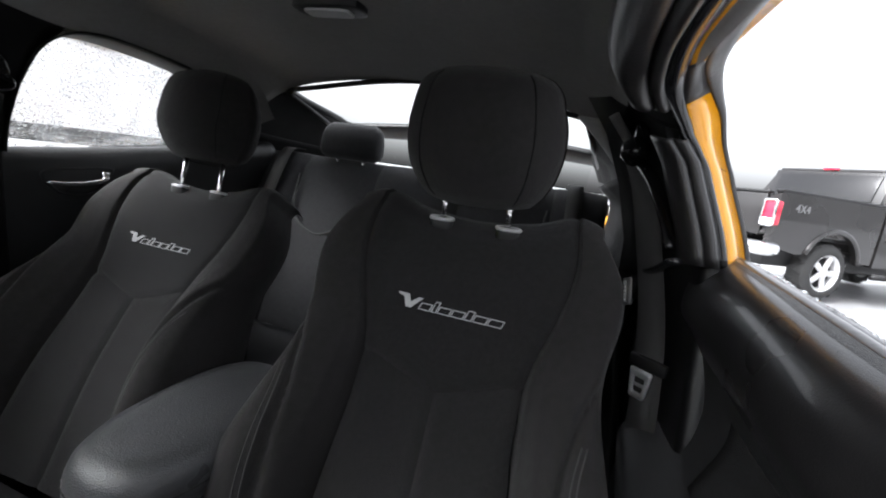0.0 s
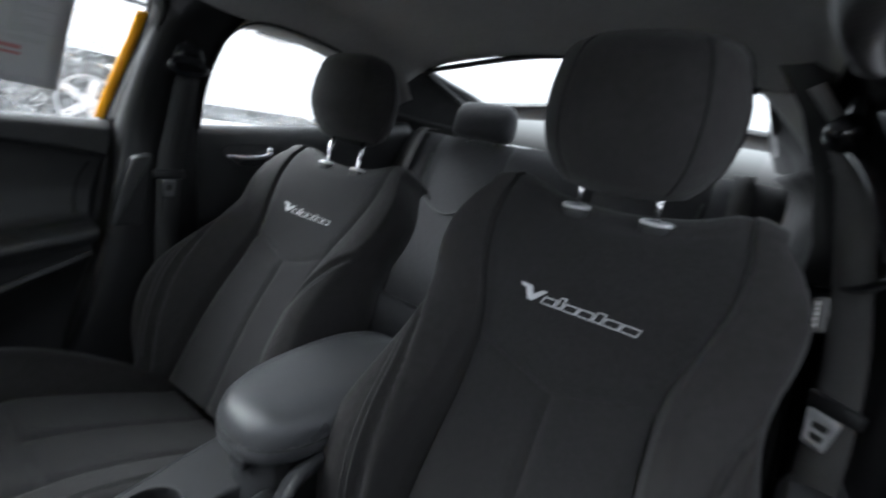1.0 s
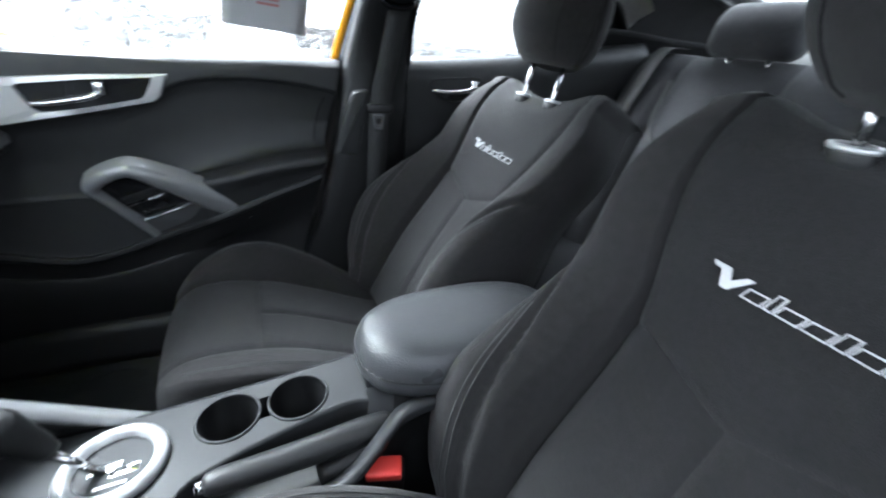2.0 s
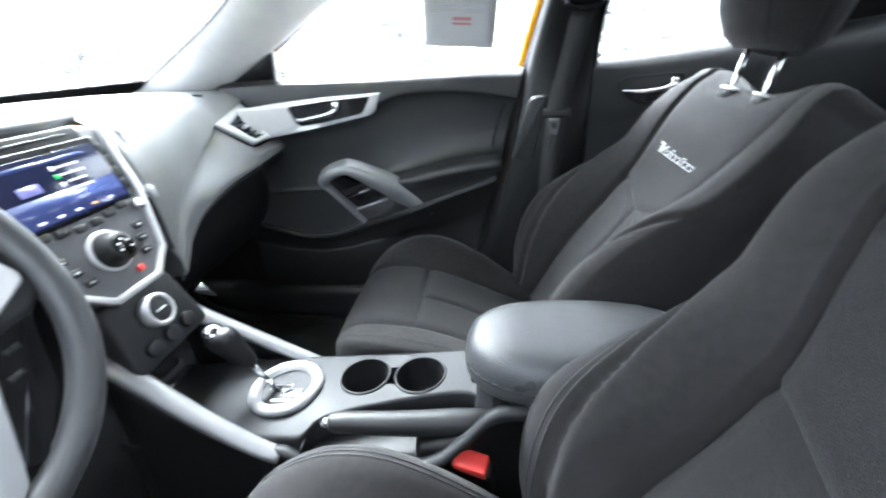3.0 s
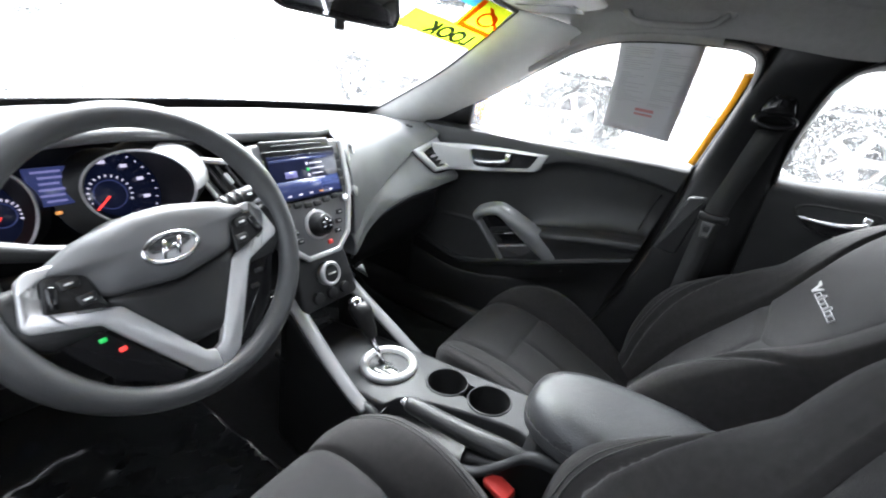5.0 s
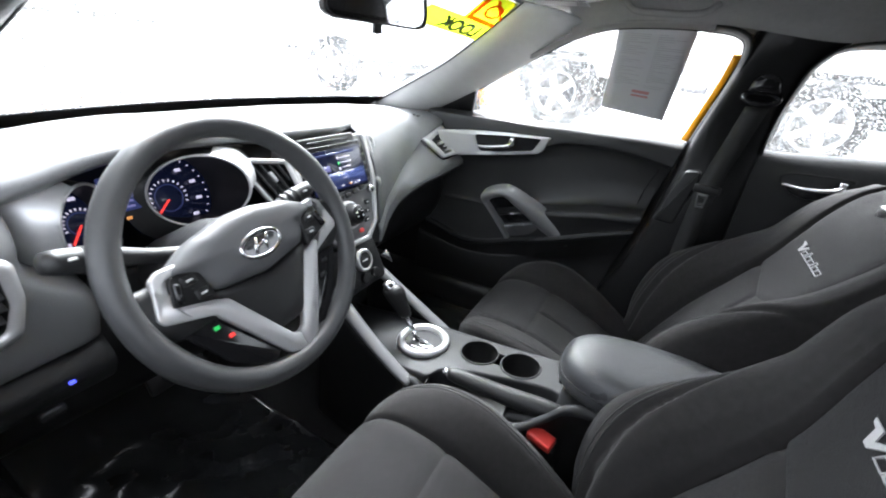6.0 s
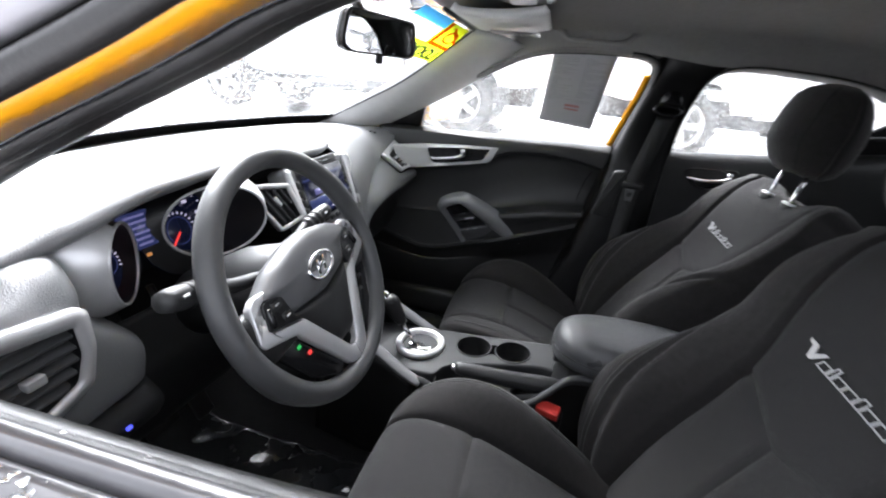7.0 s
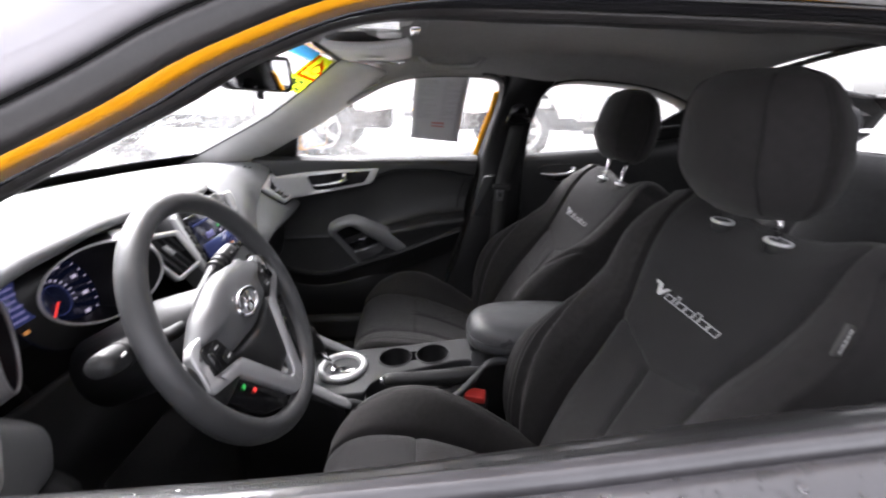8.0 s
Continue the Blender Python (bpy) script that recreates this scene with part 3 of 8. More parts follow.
# sun visors
def visor(s, x0, x1):
    v = group("sun_visor", "grey cloth sun visor folded up at the windscreen", "sun visor")
    rows = []
    for f in np.linspace(0, 1, 9):
        x = x0 + (x1 - x0) * f
        rows.append([(x, 0.225, 1.300), (x, 0.25, 1.290), (x, 0.34, 1.290), (x, 0.42, 1.300), (x, 0.435, 1.308)])
    o = sheet("panel", rows, M["pillar"], v, 12, 18, 0.016, 1.0)
    part("pivot_rod", tube_bm([(s * 0.44, 0.22, 1.29), (s * 0.12, 0.215, 1.298)], 0.005, 8), M["plastic"], v)
    part("vanity_mirror", box_bm(0.075, 0.12, 0.004, 0.001, at=(s * 0.30, 0.355, 1.2775)), M["chrome"], v, "small bright vanity mirror", smooth=False)
    return v


visor(-1, -0.43, -0.13)
visor(1, 0.43, 0.13)

# ---- windscreen ----
WS_EDGE = [(0.59, -0.315, 0.985), (0.555, -0.17, 1.058), (0.52, -0.02, 1.135), (0.495, 0.10, 1.215), (0.475, 0.205, 1.298)]
WS_MID = [(0.0, -0.47, 0.975), (0.0, -0.30, 1.075), (0.0, -0.13, 1.16), (0.0, 0.04, 1.245), (0.0, 0.16, 1.315)]


def ws_row(i, grow=0.0):
    ex, ey, ez = WS_EDGE[i]
    mx, my, mz = WS_MID[i]
    return [(-ex - grow, ey, ez), (-ex * 0.6, ey + (my - ey) * 0.64, ez + (mz - ez) * 0.64), (0, my, mz), (ex * 0.6, ey + (my - ey) * 0.64, ez + (mz - ez) * 0.64), (ex + grow, ey, ez)]


window_1 = group("window_1", "rain-speckled windscreen with a black lower border", "windscreen", "structure")
g = sheet("pane", [ws_row(i, 0.03) for i in range(5)], M["windscreen"], window_1, 30, 24, 0.0)
g.visible_shadow = False
# black frit along the foot and the edges
border = []
for f in (-0.3, 0.0, 0.11, 0.22):
    lo_, hi_ = ws_row(0, 0.03), ws_row(1, 0.03)
    border.append([tuple(Vector(a).lerp(Vector(b), f) + Vector((0, 0.003, -0.003))) for a, b in zip(lo_, hi_)])
sheet("lower_border", border, M["plastic_black"], window_1, 40, 8, 0.002, 0.0, "black printed border")
for s in (-1, 1):
    part("edge_seal", tube_bm(spline([(s * (x - 0.003), y + 0.002, z - 0.002) for x, y, z in ((0.592, -0.335, 0.975), (0.552, -0.17, 1.056), (0.516, -0.02, 1.133), (0.490, 0.10, 1.213), (0.468, 0.215, 1.296))], 40), 0.0026, 6), M["rubber"], window_1)


# A-pillar trims
def a_pillar(s):
    """Grey trim between the windscreen's edge and the door opening."""
    inner = [(0.592, -0.335, 0.975), (0.552, -0.17, 1.056), (0.516, -0.02, 1.133), (0.490, 0.10, 1.213), (0.468, 0.215, 1.296)]
    mid = [(0.625, -0.24, 0.972), (0.592, -0.09, 1.06), (0.567, 0.05, 1.135), (0.546, 0.18, 1.213), (0.515, 0.30, 1.288)]
    outer = [(0.668, -0.13, 0.975), (0.652, -0.02, 1.035), (0.640, 0.10, 1.10), (0.615, 0.24, 1.185), (0.585, 0.38, 1.262)]
    if s > 0:
        outer = [(0.645, -0.145, 0.980), (0.628, -0.015, 1.050), (0.608, 0.070, 1.100), (0.570, 0.240, 1.194), (0.515, 0.39, 1.266)]
    else:
        mid = [(x - 0.020, y + 0.008, z - 0.006) for x, y, z in mid]
    inner, mid, outer = ([(r[0][0] + 0.03, r[0][1] - 0.10, r[0][2] - 0.05)] + r for r in (inner, mid, outer))
    lip = [(x + 0.02, y, z - 0.004) if s < 0 else (x + 0.006, y - 0.008, z + 0.010) for x, y, z in outer]
    rows = [[(s * x, y, z) for x, y, z in r] for r in (inner, mid, outer, lip)]
    rows = [[(s * (abs(r[0]) + 0.03), r[1] - 0.012, r[2] + 0.012) for r in rows[0]]] + rows
    return tagged(sheet("trim_a_pillar", rows, M["pillar"], None, 30, 16, 0.006), "pale grey windscreen pillar trim", "pillar trim", kind="structure")


a_pillar(1)
a_pillar(-1)


# door sail panel: the black triangle ahead of the door glass
def sail(s, parent):
    bm = bmesh.new()
    tri_in = [(s * 0.672, -0.14, 0.972), (s * 0.684, 0.005, 0.975), (s * 0.655, 0.03, 1.085), (s * 0.648, 0.01, 1.075)]
    lo = [bm.verts.new(p) for p in tri_in]
    hi = [bm.verts.new((p[0] + s * 0.03, p[1], p[2])) for p in tri_in]
    bm.faces.new(lo)
    bm.faces.new(list(reversed(hi)))
    for i in range(4):
        bm.faces.new((lo[i], hi[i], hi[(i + 1) % 4], lo[(i + 1) % 4]))
    bmesh.ops.recalc_face_normals(bm, faces=bm.faces)
    bmesh.ops.bevel(bm, geom=list(bm.edges), offset=0.003, segments=2, affect="EDGES")
    return part("sail_panel", bm, M["plastic_black"], parent)


# ---- door window frames: a ribbon round each opening ----
def frame_x(z):
    return lerp_table([(0.9, 0.748), (1.0, 0.735), (1.13, 0.687), (1.2, 0.648), (1.25, 0.606), (1.3, 0.56)], z)


LOOP_D = [(-0.13, 0.965), (0.0, 1.035), (0.08, 1.083), (0.163, 1.129), (0.25, 1.177), (0.315, 1.217), (0.40, 1.251), (0.54, 1.262), (0.75, 1.262), (0.87, 1.256), (0.95, 1.239), (0.995, 1.195), (1.008, 1.15), (1.002, 1.08), (0.992, 0.985)]
LOOP_P = [(-0.13, 0.985), (0.0, 1.05), (0.09, 1.100), (0.18, 1.152), (0.27, 1.200), (0.345, 1.235), (0.43, 1.259), (0.54, 1.268), (0.65, 1.268), (0.72, 1.260), (0.748, 1.232), (0.742, 1.16), (0.722, 1.08), (0.698, 0.985)]


def ribbon(name, loop, s, section, material, parent, cut=None, label="", thick=0.004):
    """A band along a window opening. section: (outwards, into the opening) off the frame's line, in metres."""
    pts = spline(loop, 90)
    if cut:
        pts = pts[cut[0]:cut[1]]
    rows = []
    i0 = cut[0] if cut else 0
    for i, (y, z) in enumerate(pts):
        k = i + i0
        now = [q if len(q) == 2 else (q[0] if not isinstance(q[0], tuple) else lerp_table([(0, q[0][0]), (36, q[0][0]), (46, q[0][1]), (60, q[0][1]), (71, q[0][2]), (90, q[0][2])], k), lerp_table([(0, q[1]), (36, q[1]), (46, q[2]), (60, q[2]), (71, q[3]), (90, q[3])], k)) for q in section]
        sec = spline([(a, b, 0) for a, b in now], 9) if len(now) > 2 else [(a, b, 0) for a, b in now]
        a, b = pts[max(0, i - 1)], pts[min(len(pts) - 1, i + 1)]
        t = Vector((b[0] - a[0], b[1] - a[1])).normalized()
        ny, nz = t.y, -t.x
        rows.append([(s * (frame_x(z) + dx), y + ny * d, z + nz * d) for dx, d, _ in sec])
    o = part(name, grid_bm(rows), material, parent, label)
    m = o.modifiers.new("thickness", "SOLIDIFY")
    m.thickness = thick
    m.offset = 0.0
    return o


# ---- doors ----
def loft_panel(name, ys, section, material, parent, nu=48, nv=40, thick=0.005, label="", slant=False):
    rows = [section(y) for y in ys]
    if slant:
        rows = [[(x, 0.3 + (y - 0.3) * (0.694 - (0.987 - z) * 0.25 - 0.3) / 0.40 if y > 0.3 else y, z) for x, y, z in r] for r in rows]
    return sheet(name, rows, material, parent, nu, nv, thick, 0.0, label)


door_1 = group("door_1", "closed front passenger door with dark grained panel and silver trim", "car door", "structure")


CREASE = [(-0.14, 0.838), (0.0, 0.842), (0.13, 0.858), (0.24, 0.880), (0.30, 0.912), (0.35, 0.932), (0.42, 0.939), (0.50, 0.938), (0.58, 0.928), (0.66, 0.912)]
ARM_OUT = [(-0.14, 0.0), (0.18, 0.03), (0.27, 0.20), (0.32, 0.6), (0.38, 1.0), (0.58, 1.0), (0.70, 0.85)]
ARM_Z = [(-0.14, 0.66), (0.2, 0.670), (0.345, 0.703), (0.398, 0.716), (0.464, 0.731), (0.527, 0.743), (0.589, 0.751), (0.66, 0.758)]
LIP_P = [(-0.14, 0.575), (-0.05, 0.548), (0.05, 0.521), (0.13, 0.530), (0.24, 0.566), (0.35, 0.605), (0.48, 0.651), (0.61, 0.696), (0.70, 0.726)]


def true_y(y):
    """Where a station of the panel comes to lie once the rear edge is slanted."""
    return y if y < 0.3 else 0.3 + (y - 0.3) * 0.86


def section_p(y):
    """The door's upper panel: shoulder, crease, hollow, armrest."""
    zb, xb = lerp_table(BELT_Z_P, y), lerp_table(BELT_X_P, y)
    q = true_y(y)
    zc, za, zl, a = lerp_table(CREASE, q), lerp_table(ARM_Z, q), lerp_table(LIP_P, q), lerp_table(ARM_OUT, q)
    return [(-xb - 0.02, y, zb - 0.004), (-xb + 0.002, y, zb), (-xb + 0.022, y, zb - 0.010), (-xb + 0.031, y, zb - 0.024), (-xb + 0.033, y, zc + 0.010), (-xb + 0.032, y, zc + 0.001), (-xb + 0.026, y, zc - 0.003), (-xb + 0.019, y, zc - 0.010),
            (-xb + 0.010, y, zc - 0.035), (-xb + 0.004, y, (zc + za) / 2), (-xb + 0.006 + 0.004 * a, y, za + 0.050), (-xb + 0.010 + 0.018 * a, y, za + 0.018), (-xb + 0.012 + 0.052 * a, y, za + 0.009), (-xb + 0.014 + 0.076 * a, y, za + 0.003), (-xb + 0.014 + 0.081 * a, y, za - 0.003), (-xb + 0.014 + 0.080 * a, y, za - 0.012),
            (-xb + 0.018 + 0.064 * a, y, 0.55 * za + 0.45 * zl), (-xb + 0.026 + 0.050 * a, y, zl + 0.020), (-xb + 0.030 + 0.044 * a, y, zl + 0.004)]


def section_pl(y):
    """The door below its armrest, with the map pocket's hollow."""
    xb, q = lerp_table(BELT_X_P, y), true_y(y)
    zl, a = lerp_table(LIP_P, q), lerp_table(ARM_OUT, q)
    x0 = -xb + 0.030 + 0.040 * a
    return [(x0 + 0.004, y, zl + 0.006), (x0 + 0.012, y, zl + 0.003), (x0 + 0.014, y, zl - 0.006), (x0 + 0.006, y, zl - 0.016), (x0 - 0.012 * a, y, zl - 0.06), (-xb + 0.040, y, zl * 0.5 + 0.21), (-xb + 0.048, y, 0.42), (-xb + 0.04, y, 0.34)]


STATIONS = [-0.14, -0.05, 0.05, 0.14, 0.22, 0.3, 0.36, 0.44, 0.52, 0.60, 0.66, 0.70]
loft_panel("door_panel", STATIONS, section_p, M["plastic"], door_1, 170, 80, slant=True)
loft_panel("lower_panel", STATIONS, section_pl, M["plastic_black"], door_1, 60, 80, slant=True)
part("pocket_lip", tube_bm(spline([(-lerp_table(BELT_X_P, y) + 0.041 + 0.040 * lerp_table(ARM_OUT, true_y(y)), 0.3 + (y - 0.3) * (0.694 - (0.987 - lerp_table(LIP_P, true_y(y))) * 0.25 - 0.3) / 0.40 if y > 0.3 else y, lerp_table(LIP_P, true_y(y)) + 0.004) for y in STATIONS], 60), 0.0045, 8), M["plastic"], door_1)
part("panel_seam", tube_bm(spline([(-0.668, 0.642, 0.900), (-0.690, 0.630, 0.865), (-0.692, 0.618, 0.820), (-0.672, 0.612, 0.788)], 20), 0.0022, 6), M["carpet"], door_1)
sail(-1, door_1)
# silver trim blade with the release handle's recess
blade = [(-0.06, 0.918), (0.05, 0.927), (0.16, 0.936), (0.312, 0.942), (0.306, 0.929), (0.290, 0.894), (0.278, 0.884), (0.13, 0.855), (0.0, 0.836), (-0.03, 0.832)]
hole = [(0.050, 0.909), (0.057, 0.915), (0.160, 0.926), (0.282, 0.934), (0.279, 0.926), (0.262, 0.896), (0.253, 0.889), (0.14, 0.867), (0.080, 0.860), (0.067, 0.867)]


def on_door(y, z, out=0.0):
    xb = lerp_table(BELT_X_P, y)
    return (-xb + 0.036 + out, y, z)


bo, ho = poly_ring(blade, 0.005, 5), poly_ring(hole, 0.003, 5)
rows = [[on_door(p[0], p[1], d) for p in o] for o, d in ((bo, -0.016), (bo, 0.001), (bo, 0.004), (ho, 0.007), (ho, 0.005), (ho, -0.022))]
rows[2] = [tuple(Vector(a_).lerp(Vector(b_), 0.12)) for a_, b_ in zip(rows[2], rows[3])]
# the front end of the blade bends inwards to meet the dashboard's vent
rows = [[(x + 0.55 * max(0.0, 0.06 - y) ** 1.2 * 1.6, y, z) for x, y, z in r] for r in rows]
auto(part("trim_blade", grid_bm(rows, closed_u=True), M["silver"], door_1, "satin silver door trim blade"), 40)
part("handle_recess", grid_bm([[on_door(p[0], p[1], 0.0005) for p in ho], [on_door(0.165 + (p[0] - 0.165) * 0.6, 0.899 + (p[1] - 0.899) * 0.6, 0.0) for p in ho], [on_door(0.165 + (p[0] - 0.165) * 0.02, 0.899 + (p[1] - 0.899) * 0.02, 0.0) for p in ho]], closed_u=True), M["gloss"], door_1)
handle_d = part("release_handle", tube_bm(spline([on_door(0.066, 0.877, 0.004), on_door(0.10, 0.880, 0.012), on_door(0.160, 0.891, 0.016), on_door(0.182, 0.899, 0.012)], 18), [0.005 + 0.004 * (k / 17) for k in range(18)], 10, flat=0.8), M["chrome"], door_1, "chrome release handle")
part("lock_tab", box_bm(0.012, 0.018, 0.028, 0.004, at=on_door(0.186, 0.909, 0.008)), M["chrome"], door_1)


# pull handle: a bar that rises from the armrest's lip, bends and comes down again, with switches in its opening
def pull(parent):
    m = axes((-0.619, 0.28, 0.66), (0, 1, 0), (0.40, 0, 1))
    edge_o = spline([(-0.049, -0.130), (-0.095, -0.049), (-0.142, 0.031), (-0.160, 0.062), (-0.130, 0.090), (-0.081, 0.111), (-0.048, 0.109), (0.0, 0.087), (0.057, 0.055), (0.117, 0.005), (0.175, -0.046)], 60)
    edge_i = spline([(-0.032, -0.125), (-0.084, -0.036), (-0.124, 0.030), (-0.131, 0.046), (-0.112, 0.066), (-0.082, 0.081), (-0.064, 0.079), (-0.032, 0.054), (0.010, 0.020), (0.062, -0.024), (0.118, -0.074)], 60)
    rows = [[(o[0] + (i_[0] - o[0]) * f, o[1] + (i_[1] - o[1]) * f, d) for f, d in ((0.0, -0.035), (0.0, -0.004), (0.06, 0.003), (0.25, 0.010), (0.5, 0.012), (0.75, 0.010), (0.94, 0.003), (1.0, -0.004), (1.0, -0.035))] for o, i_ in zip(edge_o, edge_i)]
    place(part("pull_bar", grid_bm(rows), M["satin"], parent, "satin grey pull handle"), m)
    place(part("switch_well", prism_bm(poly_ring([(-0.140, 0.046), (-0.082, 0.090), (-0.056, 0.088), (0.050, -0.008), (-0.066, -0.060)], 0.006), -0.040, -0.012, 0.002), M["gloss"], parent), m)
    place(part("handle_base", prism_bm(poly_ring([(-0.076, -0.050), (0.044, -0.003), (0.118, -0.068), (-0.042, -0.128)], 0.008), -0.030, -0.004, 0.003), M["satin_dark"], parent, "dark satin handle base"), m)
    for path in ([(-0.099, -0.012, -0.010), (-0.013, 0.023, -0.010)], [(-0.082, -0.040, -0.006), (-0.066, -0.049, -0.004), (0.036, -0.008, -0.004)]):
        place(part("switch_trim", tube_bm(path, 0.0017, 6), M["chrome"], parent), m)
    place(part("window_switch", prism_bm(poly_ring([(-0.096, -0.004), (-0.016, 0.028), (-0.030, 0.044), (-0.104, 0.014)], 0.004), -0.022, -0.008, 0.003), M["plastic"], parent), m)


pull(door_1)
ribbon("frame_paint", LOOP_P, -1, [(-0.010, 0.024), (-0.012, 0.0)], M["paint"], door_1, cut=(70, 90), label="amber yellow painted window frame")
ribbon("outer_frame", LOOP_P, -1, [(0.0, 0.004), (0.02, -0.012), (0.024, -0.05)], M["rubber"], door_1)
for name_, mat_, c0, c1 in (("inner_trim", "headliner", 0, 57), ("inner_seal", "seal", 56, 90)):
    ribbon(name_, LOOP_P, -1, [(-0.014, 0.001), (-0.024, 0.004), (-0.042, 0.003), (-0.062, -0.006)], M[mat_], door_1, cut=(c0, c1))
ribbon("glass_run", LOOP_P, -1, [(-0.004, 0.003), (-0.010, 0.006), (-0.015, 0.002)], M["seal"], door_1)


def side_glass(name, loop, s, belt, parent, y0, y1):
    pts = spline(loop, 60)
    rows = []
    for f in np.linspace(0, 1, 12):
        row = []
        for y, z in pts:
            zb = lerp_table(belt, y) - 0.03
            zz = zb + (z + 0.005 - zb) * f
            row.append((s * (frame_x(zz) - 0.004), y, zz))
        rows.append(row)
    o = part(name, grid_bm(rows), M["glare_pane"], parent, "rain-speckled clear pane")
    o.visible_shadow = False
    return o


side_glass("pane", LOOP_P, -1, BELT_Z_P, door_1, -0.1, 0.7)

# passenger rear door
door_2 = group("door_2", "closed rear passenger door with dark panel and chrome handle", "car door", "structure")


def section_r(y):
    zb = lerp_table(BELT_Z_P, y)
    xb = lerp_table(BELT_X_P, y)
    return [(-xb - 0.02, y, zb - 0.004), (-xb + 0.002, y, zb), (-xb + 0.022, y, zb - 0.012), (-xb + 0.034, y, zb - 0.04), (-xb + 0.03, y, zb - 0.10),
            (-xb + 0.024, y, zb - 0.18), (-xb + 0.03, y, 0.72), (-xb + 0.075, y, 0.66), (-xb + 0.075, y, 0.62), (-xb + 0.03, y, 0.56), (-xb + 0.04, y, 0.34)]


loft_panel("door_panel", [0.845, 0.95, 1.1, 1.25, 1.4, 1.6], section_r, M["plastic"], door_2, 60, 40)
rec = [(0.925, 0.94), (0.94, 0.958), (1.0, 0.964), (1.075, 0.966), (1.07, 0.945), (1.045, 0.905), (1.0, 0.893), (0.955, 0.905)]
ro = spline([(y, z, 0) for y, z in rec], 32, closed=True)


def on_rear(y, z, out=0.0):
    return (-lerp_table(BELT_X_P, y) + 0.036 + out, y, z)


part("handle_recess", grid_bm([[on_rear(p[0], p[1], d) for p in ro] for d in (-0.002, 0.003)] + [[on_rear(1.0 + (p[0] - 1.0) * 0.9, 0.93 + (p[1] - 0.93) * 0.85, d) for p in ro] for d in (0.004, -0.001)], closed_u=True), M["plastic_black"], door_2)
bm = bmesh.new()
bm.faces.new([bm.verts.new(on_rear(1.0 + (p[0] - 1.0) * 0.9, 0.93 + (p[1] - 0.93) * 0.85, -0.0015)) for p in ro])
part("recess_back", bm, M["gloss"], door_2)
part("release_handle", tube_bm(spline([on_rear(0.935, 0.928, 0.006), on_rear(0.985, 0.926, 0.014), on_rear(1.03, 0.932, 0.018), on_rear(1.055, 0.942, 0.016)], 18), [0.005 + 0.004 * (k / 17) for k in range(18)], 10, flat=0.8), M["chrome"], door_2, "chrome release handle")
part("lock_tab", box_bm(0.012, 0.018, 0.026, 0.004, at=on_rear(1.052, 0.945, 0.012)), M["chrome"], door_2)
LOOP_R = [(0.872, 0.99), (0.868, 1.06), (0.872, 1.13), (0.885, 1.20), (0.915, 1.238), (0.97, 1.252), (1.06, 1.252), (1.2, 1.242), (1.33, 1.218), (1.45, 1.175), (1.56, 1.10)]
ribbon("window_seal", LOOP_R, -1, [(0.02, -0.01), (0.0, 0.003), (-0.05, 0.002), (-0.085, -0.006)], M["seal"], door_2)
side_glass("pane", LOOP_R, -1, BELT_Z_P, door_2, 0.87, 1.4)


# quarter trims behind and above the side windows
def upper_side(s, top_loop, name):
    """Cloth-faced band from the window's upper edge to the headliner."""
    pts = spline(top_loop, 50)
    rows = []
    for f, dx in ((0.0, -0.062), (0.3, -0.064), (0.7, -0.10), (1.0, -0.15)):
        rows.append([(s * (frame_x(z) + dx), y, z + 0.004 + f * 0.07) for y, z in pts])
    return tagged(part(name, grid_bm(rows), M["headliner"], None), "grey cloth band over the side windows", "trim", kind="structure")


upper_side(-1, [(0.33, 1.231), (0.43, 1.261), (0.54, 1.271), (0.70, 1.268), (0.80, 1.258), (0.9, 1.25), (1.06, 1.252), (1.2, 1.242), (1.33, 1.218), (1.45, 1.175), (1.56, 1.10)], "trim_roof_rail")
upper_side(1, [(0.31, 1.213), (0.40, 1.243), (0.54, 1.257), (0.75, 1.256), (0.9, 1.25), (1.06, 1.243), (1.2, 1.228), (1.4, 1.2), (1.56, 1.18)], "trim_roof_rail")


